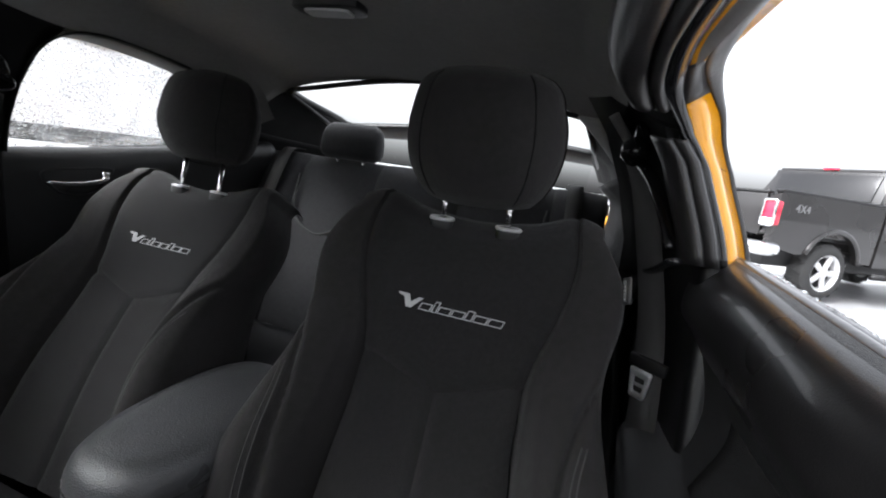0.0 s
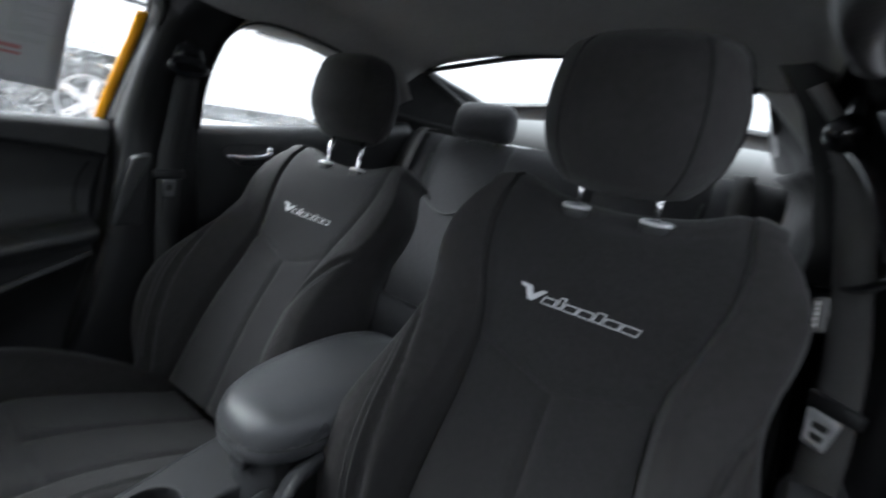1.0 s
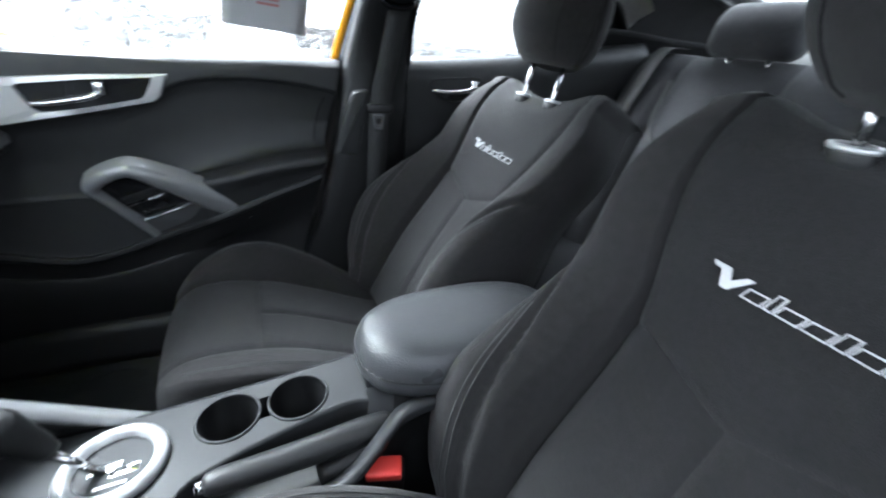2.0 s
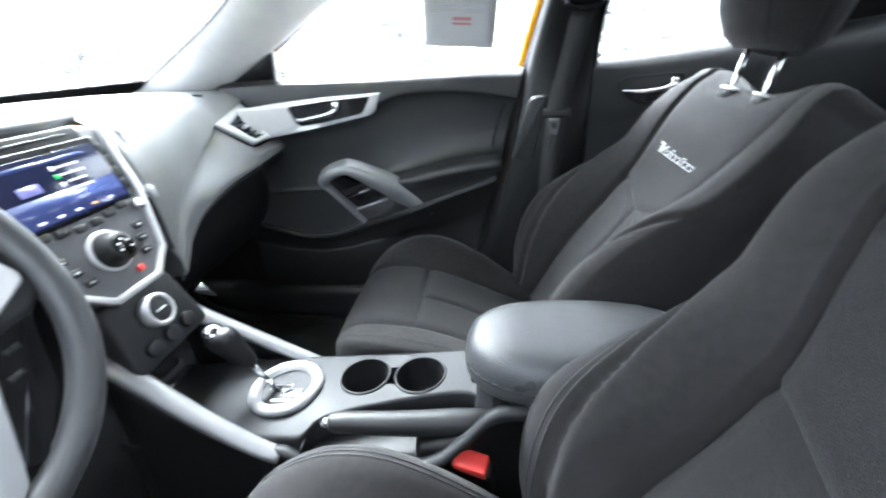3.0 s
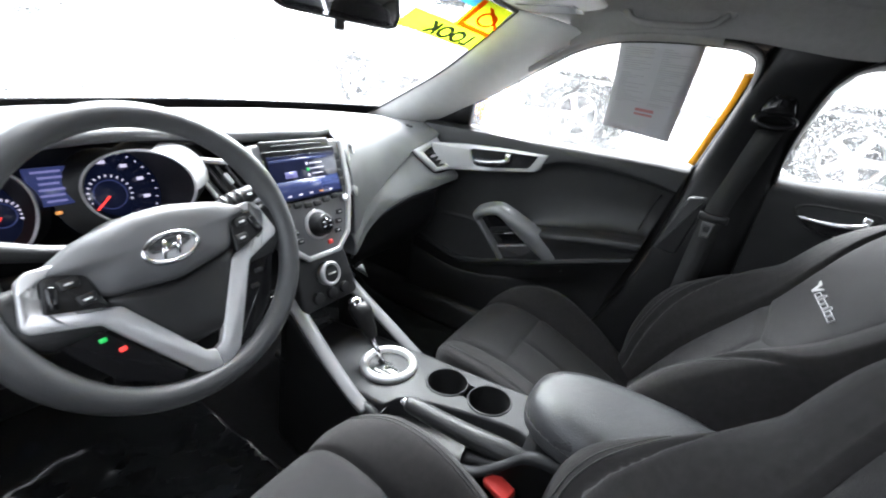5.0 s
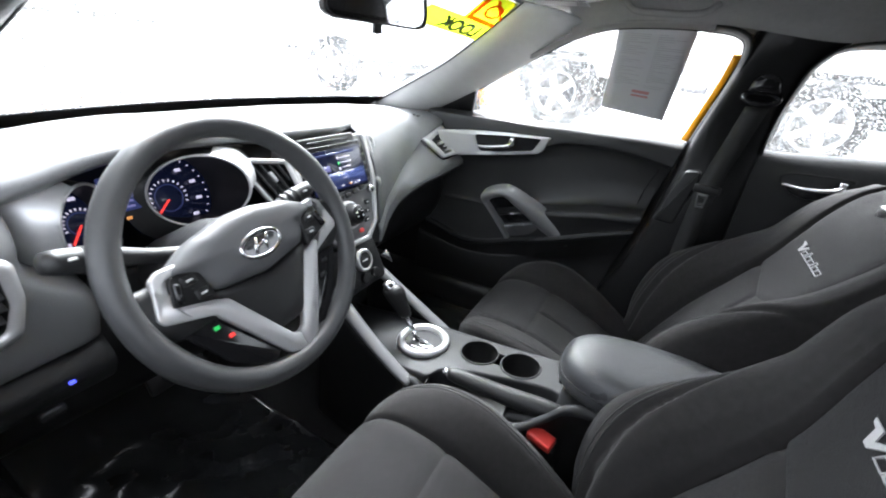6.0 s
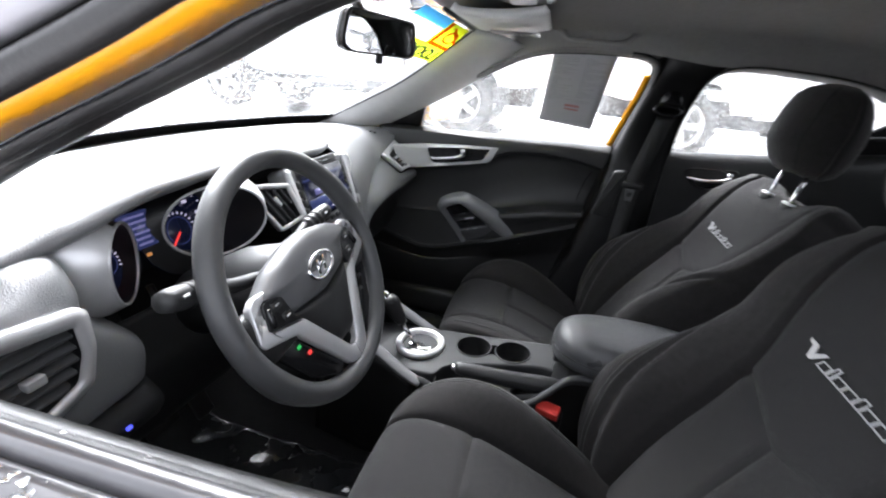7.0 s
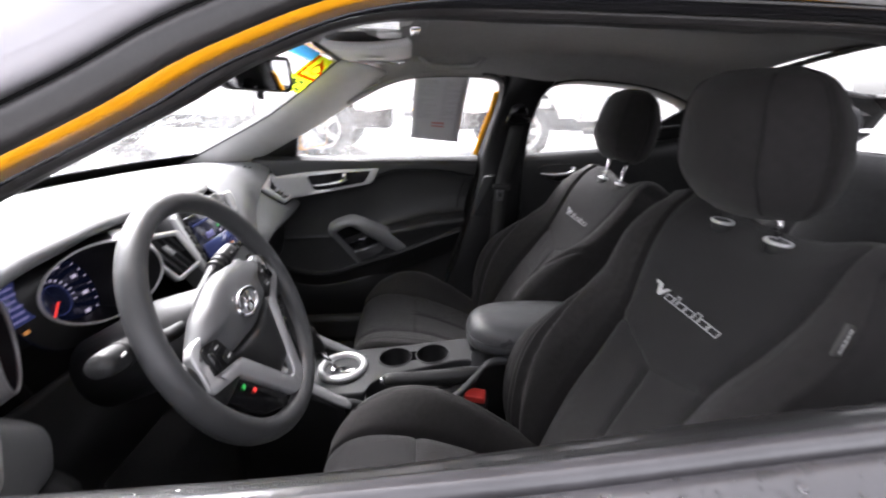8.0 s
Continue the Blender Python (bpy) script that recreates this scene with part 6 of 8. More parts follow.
def dial(centre, xdir, rx, ry, face, fr, needle, cheek, ticks, flare=1.0):
    """A deep dial: an oblique chrome rim, a black tube and a lit face at its end; cheek: the angles of its silver flank."""
    C, X, Z = Vector(centre), Vector(xdir).normalized(), Vector((0, 0.05, 1)).normalized()
    N = X.cross(Z).normalized()
    N = N if N.y > 0 else -N
    F = Matrix.Translation(face) @ CLF
    angs = np.linspace(0, 2 * math.pi, 48, endpoint=False)

    def rim(a, k=1.0, back=0.0):
        return tuple(C + X * rx * k * math.cos(a) + Z * ry * k * math.sin(a) - N * back)

    def bottom(a):
        return tuple(F @ Vector((fr * 1.06 * math.cos(a), fr * 1.06 * math.sin(a), 0)))

    d = part("dial", grid_bm([[rim(a) for a in angs], [tuple(Vector(rim(a)).lerp(Vector(bottom(a)), 0.5)) for a in angs], [bottom(a) for a in angs]], closed_u=True), M["plastic_black"], binn, "deep black dial")
    part("dial_ring", tube_bm([rim(a) for a in angs], 0.0024, 8, closed=True), M["silver"], d, "slim silver rim")
    f0 = part("dial_face", prism_bm(ring_outline(fr * 1.06, fr * 1.06, 40), -0.002, 0.0, 0), M["glow_dark"], d)
    f0.matrix_local = F
    for k in range(ticks):
        a = radians(225 - k * 270 / (ticks - 1))
        o = part("dial_number", box_bm(0.0105, 0.0056, 0.0008, 0.0), M["glow_white"], d)
        o.matrix_local = F @ Matrix.Translation((fr * 0.74 * math.cos(a), fr * 0.74 * math.sin(a), 0.0008))
    for k in range(25):
        a = radians(225 - k * 270 / 24)
        o = part("dial_tick", box_bm(0.0034, 0.0018, 0.0008, 0.0), M["glow_white"], d)
        o.matrix_local = F @ Matrix.Translation((fr * 0.97 * math.cos(a), fr * 0.97 * math.sin(a), 0.0008)) @ Euler((0, 0, a)).to_matrix().to_4x4()
    for k in range(15):
        a = radians(200 - k * 220 / 14)
        o = part("inner_mark", box_bm(0.0040, 0.0022, 0.0008, 0.0), M["glow_white"], d)
        o.matrix_local = F @ Matrix.Translation((fr * 0.43 * math.cos(a), fr * 0.43 * math.sin(a), 0.0008)) @ Euler((0, 0, a)).to_matrix().to_4x4()
    ir = part("inner_ring", tube_bm([(fr * 0.33 * math.cos(a), fr * 0.33 * math.sin(a), 0.001) for a in np.linspace(0, 6.283, 32, endpoint=False)], 0.0010, 5, closed=True), M["glow_blue"], d)
    ir.matrix_local = F
    o = part("needle", box_bm(fr * 0.62, 0.003, 0.002, 0.0008, at=(fr * 0.36, 0, 0)), M["glow_red"], d)
    o.matrix_local = F @ Matrix.Translation((0, 0, 0.004)) @ Euler((0, 0, radians(needle))).to_matrix().to_4x4()
    ca = np.linspace(radians(cheek[0]), radians(cheek[1]), 24)
    rows = [[rim(a, 1.02, -0.001) for a in ca], [rim(a, 1 + 0.08 * flare, 0.004) for a in ca], [rim(a, 1 + 0.22 * flare, 0.018) for a in ca], [rim(a, 1 + 0.34 * flare, 0.04) for a in ca], [rim(a, 1 + 0.36 * flare, 0.06) for a in ca]]
    part("dial_cheek", grid_bm(rows), M["silver"], d, "satin silver flank")
    part("dial_tube", grid_bm([[rim(a, 1.01) for a in angs], [rim(a, 1.05, 0.02) for a in angs], [rim(a, 1.06, 0.09) for a in angs]], closed_u=True), M["plastic_black"], d)
    return d


dial((0.300, -0.046, 0.903), (-0.74, 0.66, 0.08), 0.080, 0.063, (0.317, -0.112, 0.880), 0.072, 222, (-5, 75), 9, 0.28)
dial((0.462, -0.060, 0.888), (-0.82, -0.56, -0.08), 0.054, 0.060, (0.452, -0.112, 0.872), 0.052, 235, (105, 250), 7)
o = part("trip_display", box_bm(0.052, 0.058, 0.006, 0.002), M["glow_blue"], binn, "blue lit trip display")
o.matrix_local = Matrix.Translation((0.392, -0.112, 0.905)) @ CLF
for k in range(6):
    part("display_bar", box_bm(0.034 - 0.005 * (k % 3), 0.0035, 0.001, 0.0, at=(0.003 * (k % 2), 0.022 - 0.0088 * k, 0.0034)), M["glow_lilac"], o)
o = part("warning_light", box_bm(0.008, 0.005, 0.001, 0, at=(0, -0.040, 0.003)), M["glow_orange"], binn)
o.matrix_local = Matrix.Translation((0.392, -0.112, 0.905)) @ CLF
# brow lining over the dials
sheet("binnacle_lining", [[(x, -0.10, lerp_table([(0.2, 0.970), (0.3, 0.982), (0.38, 0.983), (0.46, 0.970), (0.54, 0.942)], x)), (x, -0.055, lerp_table([(0.2, 0.965), (0.3, 0.978), (0.38, 0.98), (0.46, 0.97), (0.53, 0.945)], x))] for x in (0.2, 0.26, 0.32, 0.38, 0.44, 0.5, 0.54)], M["plastic_black"], dash, 4, 20, 0.004)

# small demister grille at the passenger corner and a lamp under the driver's panel
for k in range(6):
    o = part("demister_slat", box_bm(0.012, 0.006, 0.006, 0.002, 2), M["plastic_black"], dash)
    o.matrix_local = Matrix.Translation((-0.547 + 0.0082 * k, -0.193 + 0.0186 * k, 0.9665 - 0.0006 * k)) @ Euler((0, 0, radians(-20))).to_matrix().to_4x4()
part("indicator_lamp", box_bm(0.008, 0.005, 0.005, 0.0015, at=(0.557, 0.009, 0.702)), M["glow_led"], dash, "small blue lit lamp")
part("socket", box_bm(0.03, 0.012, 0.014, 0.004, at=(0.585, 0.004, 0.668)), M["plastic"], dash)
sheet("lower_panel", [[(x, y, z) for x in (0.50, 0.56, 0.62, 0.68)] for y, z in ((-0.02, 0.735), (0.004, 0.712), (0.0, 0.69), (-0.03, 0.655), (-0.10, 0.63))], M["plastic"], dash, 12, 12, 0.005)
clip = part("trim_clip", prism_bm([(0, 0), (0.045, -0.012), (0.012, 0.022)], 0, 0.004, 0.001), M["chrome"], dash, "small bright metal clip")
clip.matrix_local = axes((-0.13, 0.03, 0.640), (-0.6, 0.6, -0.3), (0, 0.2, 1))

# ---- centre stack ----
stack = group("centre_stack", "dark grey centre stack with lit screen, dials and silver edge", "centre stack")
ST = axes((0.0, 0.012, 0.845), (-1, 0, 0), (0, -0.37, 1))
place(stack, ST)
outl = poly_ring([(-0.125, 0.125), (0.125, 0.125), (0.118, 0.02), (0.085, -0.09), (0.045, -0.125), (-0.045, -0.125), (-0.085, -0.09), (-0.118, 0.02)], 0.02)
part("fascia", prism_bm(outl, -0.05, 0.0, 0.006), M["fascia"], stack)
low_o = poly_ring([(-0.122, 0.01), (-0.088, -0.092), (-0.046, -0.128), (0.046, -0.128), (0.088, -0.092), (0.122, 0.01), (0.126, 0.12), (0.114, 0.12), (0.110, 0.01), (0.079, -0.086), (0.042, -0.117), (-0.042, -0.117), (-0.079, -0.086), (-0.110, 0.01), (-0.114, 0.12), (-0.126, 0.12)], 0.003)
part("silver_edge", prism_bm(low_o, -0.004, 0.007, 0.002), M["silver"], stack, "satin silver V-shaped edge")
part("screen_bezel", box_bm(0.190, 0.108, 0.006, 0.004, at=(0.0, 0.055, 0.002)), M["gloss"], stack)
scr = part("screen", box_bm(0.176, 0.092, 0.002, 0.0005, at=(0.0, 0.052, 0.0055)), M["glow_dark"], stack, "lit blue touch screen")
part("screen_band", box_bm(0.174, 0.036, 0.0006, 0, at=(0.0, 0.028, 0.007)), M["glow_blue"], scr)
for k in range(4):
    part("screen_line", box_bm((0.036, 0.040, 0.030, 0.038)[k], 0.0026, 0.0006, 0, at=(0.030, 0.077 - 0.011 * k, 0.0072)), M["glow_white"], scr)
    part("screen_icon", box_bm(0.006, 0.006, 0.0006, 0, at=(0.006, 0.077 - 0.012 * k, 0.0072)), M["glow_green"] if k == 1 else M["glow_white"], scr)
part("screen_header", box_bm(0.15, 0.005, 0.0006, 0, at=(-0.01, 0.088, 0.0072)), M["glow_blue"], scr)
part("screen_tile", box_bm(0.030, 0.013, 0.0006, 0, at=(-0.040, 0.058, 0.0072)), M["glow_lilac"], scr)
for k in range(5):
    part("screen_tab", box_bm(0.010, 0.003, 0.0006, 0, at=(-0.056 + 0.028 * k, 0.015, 0.0074)), M["glow_orange"] if k == 3 else M["glow_white"], scr)
part("disc_panel", box_bm(0.178, 0.026, 0.008, 0.003, at=(-0.004, 0.116, -0.001)), M["plastic_black"], stack)
part("disc_slot", box_bm(0.130, 0.004, 0.003, 0.001, at=(-0.004, 0.118, 0.003)), M["gloss"], stack)
for s in (-1, 1):
    for k in range(4):
        part("side_key", box_bm(0.012, 0.016, 0.006, 0.002, at=(s * 0.099, 0.085 - 0.02 * k, 0.003)), M["plastic"], stack)
    kn = part("small_knob", lathe_bm([(0.009, 0), (0.009, 0.010), (0.007, 0.013), (0.003, 0.013)], 20), M["chrome"], stack)
    place(kn, Matrix.Translation((s * 0.092, -0.012, 0.0)))
    # side vents in silver frames; the slats follow the slanted side
    turn = 0.0 if s > 0 else radians(-66)

    def turned_ring(pts, r):
        return poly_ring([(x * math.cos(turn) + y * math.sin(turn), y * math.cos(turn) - x * math.sin(turn)) for x, y in pts], r)

    o_ = [(-0.042, -0.062), (-0.028, -0.080), (0.002, 0.0), (0.000, 0.050), (-0.026, 0.060)] if s > 0 else [(0.056, -0.042), (-0.014, -0.052), (-0.062, 0.058), (0.042, 0.034)]
    i_ = [(-0.033, -0.048), (-0.027, -0.052), (-0.008, 0.0), (-0.009, 0.040), (-0.022, 0.046)] if s > 0 else [(0.046, -0.036), (-0.010, -0.044), (-0.050, 0.046), (0.034, 0.027)]
    vent(stack, Matrix.Translation((s * 0.168, 0.062, -0.012)) @ Euler((0, radians(s * 16), 0)).to_matrix().to_4x4() @ Euler((0, 0, turn)).to_matrix().to_4x4(), turned_ring(o_, 0.008), turned_ring(i_, 0.004), 5, "stack_vent", mid_tab=s < 0)
for k in range(6):
    part("radio_key", box_bm(0.020, 0.012, 0.006, 0.003, at=(-0.066 + 0.0264 * k, -0.012 + 0.004 * abs(k - 2.5), 0.003)), M["plastic"], stack)
knob_o = part("climate_knob", lathe_bm([(0.028, 0.0), (0.027, 0.012), (0.023, 0.018), (0.022, 0.030), (0.019, 0.033), (0.005, 0.033)], 36), M["plastic_black"], stack, "black climate knob in a silver ring")
place(knob_o, Matrix.Translation((0.0, -0.055, 0.0)))
part("knob_face", prism_bm(ring_outline(0.0155, 0.0155, 28), 0.0325, 0.0345, 0.0006), M["gloss"], knob_o)
for k in range(5):
    a = radians(-30 + 60 * k)
    part("knob_mark", box_bm(0.005, 0.002, 0.0006, 0, at=(0.010 * math.cos(a), 0.010 * math.sin(a), 0.0348)), M["white"], knob_o)
part("knob_collar", prism_bm(ring_outline(0.033, 0.033, 32, 0, -0.055), -0.001, 0.006, 0.002), M["silver"], stack)
for s in (-1, 1):
    for k in range(3):
        part("climate_key", box_bm(0.018, 0.012, 0.005, 0.003, at=(s * (0.070 - 0.008 * k), -0.040 - 0.020 * k, 0.0025)), M["plastic"], stack)
        part("key_mark", box_bm(0.007, 0.002, 0.0006, 0, at=(s * (0.070 - 0.008 * k), -0.040 - 0.020 * k, 0.0054)), M["white"], stack)
part("hazard_key", box_bm(0.014, 0.010, 0.005, 0.002, at=(0.024, -0.100, 0.003)), M["red"], stack)
# start button under the stack
btn = part("start_button", lathe_bm([(0.027, -0.012), (0.028, 0.004), (0.025, 0.008), (0.021, 0.008), (0.020, 0.004), (0.004, 0.005)], 36), M["silver"], stack, "round start button in a silver ring")
place(btn, Matrix.Translation((0.0, -0.168, 0.004)))
part("button_face", prism_bm(ring_outline(0.0195, 0.0195, 28), 0.003, 0.0065, 0.001), M["plastic"], btn)
part("button_bar", box_bm(0.02, 0.0028, 0.0006, 0, at=(0, 0, 0.0067)), M["white"], btn)
part("lower_fascia", prism_bm(poly_ring([(-0.07, -0.12), (0.07, -0.12), (0.085, -0.24), (-0.085, -0.24)], 0.02), -0.07, -0.008, 0.006), M["plastic"], stack)
for k in (-1, 0, 1):
    part("socket_cover", prism_bm(ring_outline(0.014, 0.014, 20, 0.04 * k, -0.215), -0.01, 0.001, 0.002), M["plastic_black"], stack)


# ---- steering wheel ----
tau = radians(25.5)
WHEEL_M = axes((0.379, 0.181, 0.890), (-1, 0, 0), (0, -math.sin(tau), math.cos(tau)))
wheel = group("steering_wheel", "dark grey steering wheel with silver V spoke and oval badge", "steering wheel")
place(wheel, WHEEL_M @ Euler((0, 0, radians(5.8))).to_matrix().to_4x4())
rim = [(0.1705 * math.cos(a), 0.1705 * math.sin(a), 0.0) for a in np.linspace(0, 2 * math.pi, 96, endpoint=False)]
rr_ = [0.0152 + 0.0022 * max(0.0, math.cos(2 * (a - 0.45))) ** 6 for a in np.linspace(0, 2 * math.pi, 96, endpoint=False)]
part("rim", tube_bm(rim, rr_, 18, closed=True, up=(0, 0, 1)), M["wheel"], wheel)


pad_u = poly_ring([(-0.126, 0.022), (-0.080, 0.045), (-0.02, 0.058), (0.02, 0.058), (0.080, 0.045), (0.126, 0.022), (0.092, 0.010), (0.078, -0.022), (0.0, -0.034), (-0.078, -0.022), (-0.092, 0.010)], 0.012)
pad_l = poly_ring([(-0.086, -0.019), (0.0, -0.035), (0.086, -0.019), (0.066, -0.052), (0.026, -0.116), (-0.026, -0.116), (-0.066, -0.052)], 0.012)
part("airbag_cover", dome_bm(pad_u, -0.012, 0.030), M["hub"], wheel)
part("airbag_lower", dome_bm(pad_l, -0.012, 0.022), M["plastic"], wheel)
EZ = 0.0195
badge = part("badge_ring", tube_bm([(0.031 * math.cos(a), 0.007 + 0.0165 * math.sin(a), EZ) for a in np.linspace(0, 6.283, 40, endpoint=False)], 0.0032, 8, closed=True, up=(0, 0, 1)), M["chrome"], wheel, "chrome oval badge")
part("badge_plate", prism_bm(ring_outline(0.029, 0.0145, 32, 0, 0.007), EZ - 0.006, EZ - 0.0015, 0.001), M["silver"], badge)
part("badge_bar", tube_bm([(-0.013, -0.003, EZ), (-0.005, 0.017, EZ)], 0.003, 6), M["chrome"], badge)
part("badge_bar", tube_bm([(0.004, -0.003, EZ), (0.012, 0.017, EZ)], 0.003, 6), M["chrome"], badge)
part("badge_bar", tube_bm([(-0.012, 0.003, EZ), (0.0, 0.0075, EZ), (0.011, 0.011, EZ)], 0.0026, 6), M["chrome"], badge)
for s in (-1, 1):
    sp = poly_ring([(s * 0.085, 0.018), (s * 0.164, 0.020), (s * 0.166, -0.030), (s * 0.135, -0.056), (s * 0.075, -0.056)], 0.010)
    part("side_spoke", dome_bm(sp, -0.014, 0.018, 5), M["plastic"], wheel)
    band = [(s * 0.090, 0.029), (s * 0.124, 0.031), (s * 0.136, 0.024), (s * 0.150, -0.018), (s * 0.146, -0.027), (s * 0.092, -0.046), (s * 0.028, -0.150), (s * 0.014, -0.157), (s * 0.0, -0.158), (s * 0.0, -0.133), (s * 0.010, -0.130), (s * 0.068, -0.036), (s * 0.078, -0.032), (s * 0.128, -0.016), (s * 0.130, -0.012), (s * 0.122, 0.016), (s * 0.116, 0.020), (s * 0.090, 0.019)]
    part("silver_spoke", prism_bm(poly_ring(band, 0.003, 3), -0.006, 0.007, 0.0025), M["silver"], wheel, "satin silver spoke trim")
    part("switch_plate", prism_bm(poly_ring([(s * 0.086, 0.020), (s * 0.120, 0.019), (s * 0.131, -0.014), (s * 0.078, -0.031)], 0.004), -0.006, 0.0085, 0.002), M["plastic_black"], wheel)
    for k, (bx, by) in enumerate(((0.101, 0.007), (0.093, -0.014))):
        part("wheel_button", box_bm(0.018, 0.012, 0.006, 0.002, at=(s * bx, by, 0.008)), M["plastic"], wheel)
        part("button_mark", box_bm(0.008, 0.002, 0.0006, 0, at=(s * bx, by, 0.0113)), M["white"], wheel)
    rocker = part("rocker_button", box_bm(0.010, 0.026, 0.010, 0.003), M["gloss"], wheel)
    rocker.matrix_local = Matrix.Translation((s * 0.1185, -0.002, 0.008)) @ Euler((0, 0, radians(s * 15))).to_matrix().to_4x4()
    lower_pad = part("key_pad", prism_bm(poly_ring([(s * 0.142, -0.033), (s * 0.094, -0.050), (s * 0.036, -0.140), (s * 0.050, -0.150), (s * 0.10, -0.112)], 0.006), -0.010, 0.000, 0.002), M["gloss"], wheel)
    if s < 0:
        part("call_key", box_bm(0.007, 0.005, 0.001, 0, at=(-0.097, -0.062, 0.001)), M["glow_green"], lower_pad)
        part("end_key", box_bm(0.007, 0.005, 0.001, 0, at=(-0.085, -0.080, 0.001)), M["glow_red"], lower_pad)
    else:
        for k in range(2):
            part("pad_key", box_bm(0.012, 0.006, 0.001, 0, at=(0.100 - 0.014 * k, -0.066 - 0.018 * k, 0.001)), M["plastic"], lower_pad)
column = group("steering_column", "dark steering column cowl with two control stalks", "steering column")
place(column, WHEEL_M)
part("cowl", lathe_bm([(0.055, -0.22), (0.062, -0.10), (0.052, -0.035), (0.040, -0.014)], 32), M["plastic"], column)
for s, k, back in ((-1, 0.90, 0.0), (1, 0.80, 0.036)):
    st = part("stalk", tube_bm(spline([(s * x * k, y, z - back) for x, y, z in ((0.04, 0.022, -0.050), (0.10, 0.032, -0.045), (0.160, 0.048, -0.034), (0.228, 0.062, -0.020))], 20), [0.008, 0.008, 0.0085, 0.009, 0.009, 0.0092, 0.0094, 0.0096, 0.0098, 0.010, 0.0105, 0.011, 0.0118, 0.0125, 0.013, 0.0135, 0.0138, 0.0138, 0.013, 0.011], 14), M["plastic"], column, "dark control stalk")
    for f in (0.158, 0.172, 0.186):
        z_ = -0.034 + (f - 0.16) * 0.2 - back
        y_ = 0.048 + (f - 0.16) * 0.21
        part("stalk_ring", tube_bm([(s * f * k, y_, z_), (s * (f * k + 0.006), y_ + 0.0013, z_ + 0.0012)], 0.0152, 14), M["plastic_black"], st)
    part("stalk_mark", box_bm(0.012, 0.003, 0.0006, 0, at=(s * 0.206 * k, 0.0575, -0.011 - back)), M["white"], st)

# ---- centre console ----
console = group("centre_console", "grey satin centre console with cup holders and shifter ring", "centre console")


def console_top(y):
    return lerp_table([(0.02, 0.500), (0.15, 0.512), (0.3, 0.520), (0.45, 0.530), (0.6, 0.545), (0.72, 0.552), (0.95, 0.55)], y)


def console_w(y):
    return lerp_table([(0.0, 0.09), (0.2, 0.105), (0.4, 0.112), (0.6, 0.115), (0.95, 0.105)], y)


rows = []
for y in np.linspace(0.0, 0.95, 30):
    z, w = console_top(y), console_w(y)
    rows.append([(-w - 0.02, y, 0.24), (-w - 0.012, y, z - 0.10), (-w - 0.002, y, z - 0.022), (-w + 0.006, y, z - 0.006), (-w + 0.018, y, z)] )
part("left_wall", grid_bm(rows), M["console"], console)

# driver side: a high wall ahead of the hand brake, then a low lip that sweeps up to the armrest
LIP_Z = [(0.0, 0.488), (0.29, 0.503), (0.33, 0.486), (0.40, 0.484), (0.47, 0.496), (0.53, 0.520), (0.575, 0.560), (0.61, 0.598), (0.66, 0.605), (0.95, 0.60)]
LIP_X = [(0.0, 0.092), (0.29, 0.104), (0.34, 0.112), (0.53, 0.118), (0.61, 0.100), (0.70, 0.094), (0.95, 0.09)]
rows, rows_in = [], []
for y in np.linspace(0.0, 0.95, 70):
    z, x = lerp_table(LIP_Z, y), lerp_table(LIP_X, y)
    rows.append([(x + 0.002, y, 0.24), (x - 0.006, y, z - 0.10), (x - 0.008, y, z - 0.024), (x + 0.004, y, z - 0.014)])
    rows_in.append([(x + 0.004, y, z - 0.014), (x + 0.004, y, z - 0.004), (x - 0.003, y, z + 0.002), (x - 0.012, y, z), (x - 0.030, y, z - 0.018), (x - 0.034, y, z - 0.05)])
part("right_wall", grid_bm(rows), M["plastic_black"], console)
part("right_lip", grid_bm([spline(r, 14) for r in rows_in]), M["console"], console, "grey lip beside the hand brake")

# top plate with two cup wells; its driver side is cut back in a curve along the hand brake
CUPS = [(-0.042, 0.386), (-0.042, 0.486)]
RC = 0.043
CUT = [(0.0, 0.090), (0.30, 0.090), (0.315, 0.086), (0.328, 0.062), (0.345, 0.048), (0.40, 0.030), (0.46, 0.016), (0.52, 0.006), (0.57, 0.004), (0.61, 0.02)]
bm = bmesh.new()
nx, ny = 64, 150
ys = np.linspace(0.02, 0.612, ny)
grid = {}
for j, y in enumerate(ys):
    w = console_w(y) - 0.017
    e_ = min(w, lerp_table(CUT, y))
    for i in range(nx):
        x = -w + (w + e_) * i / (nx - 1)
        z = console_top(y) - (0.010 * max(0.0, x / w) ** 2)
        if i > nx - 5:
            z -= (0.0, 0.0012, 0.005, 0.045)[i - nx + 4]
            x = -w + (w + e_) * (nx - 4) / (nx - 1) + (0.0, 0.003, 0.0055, 0.007)[i - nx + 4]
        d = min(math.hypot(x - cx, y - cy_) for cx, cy_ in CUPS)
        neck = abs(x + 0.042) < 0.020 and 0.386 < y < 0.486
        if d < RC or neck:
            e = RC - d if d < RC else 0.02 - abs(x + 0.042)
            z -= 0.085 * min(1.0, max(0.0, e) / 0.003)
        grid[i, j] = bm.verts.new((x, y, z))
for j in range(ny - 1):
    for i in range(nx - 1):
        bm.faces.new((grid[i, j], grid[i + 1, j], grid[i + 1, j + 1], grid[i, j + 1]))
bmesh.ops.recalc_face_normals(bm, faces=bm.faces)
auto(part("top_plate", bm, M["console"], console), 40)
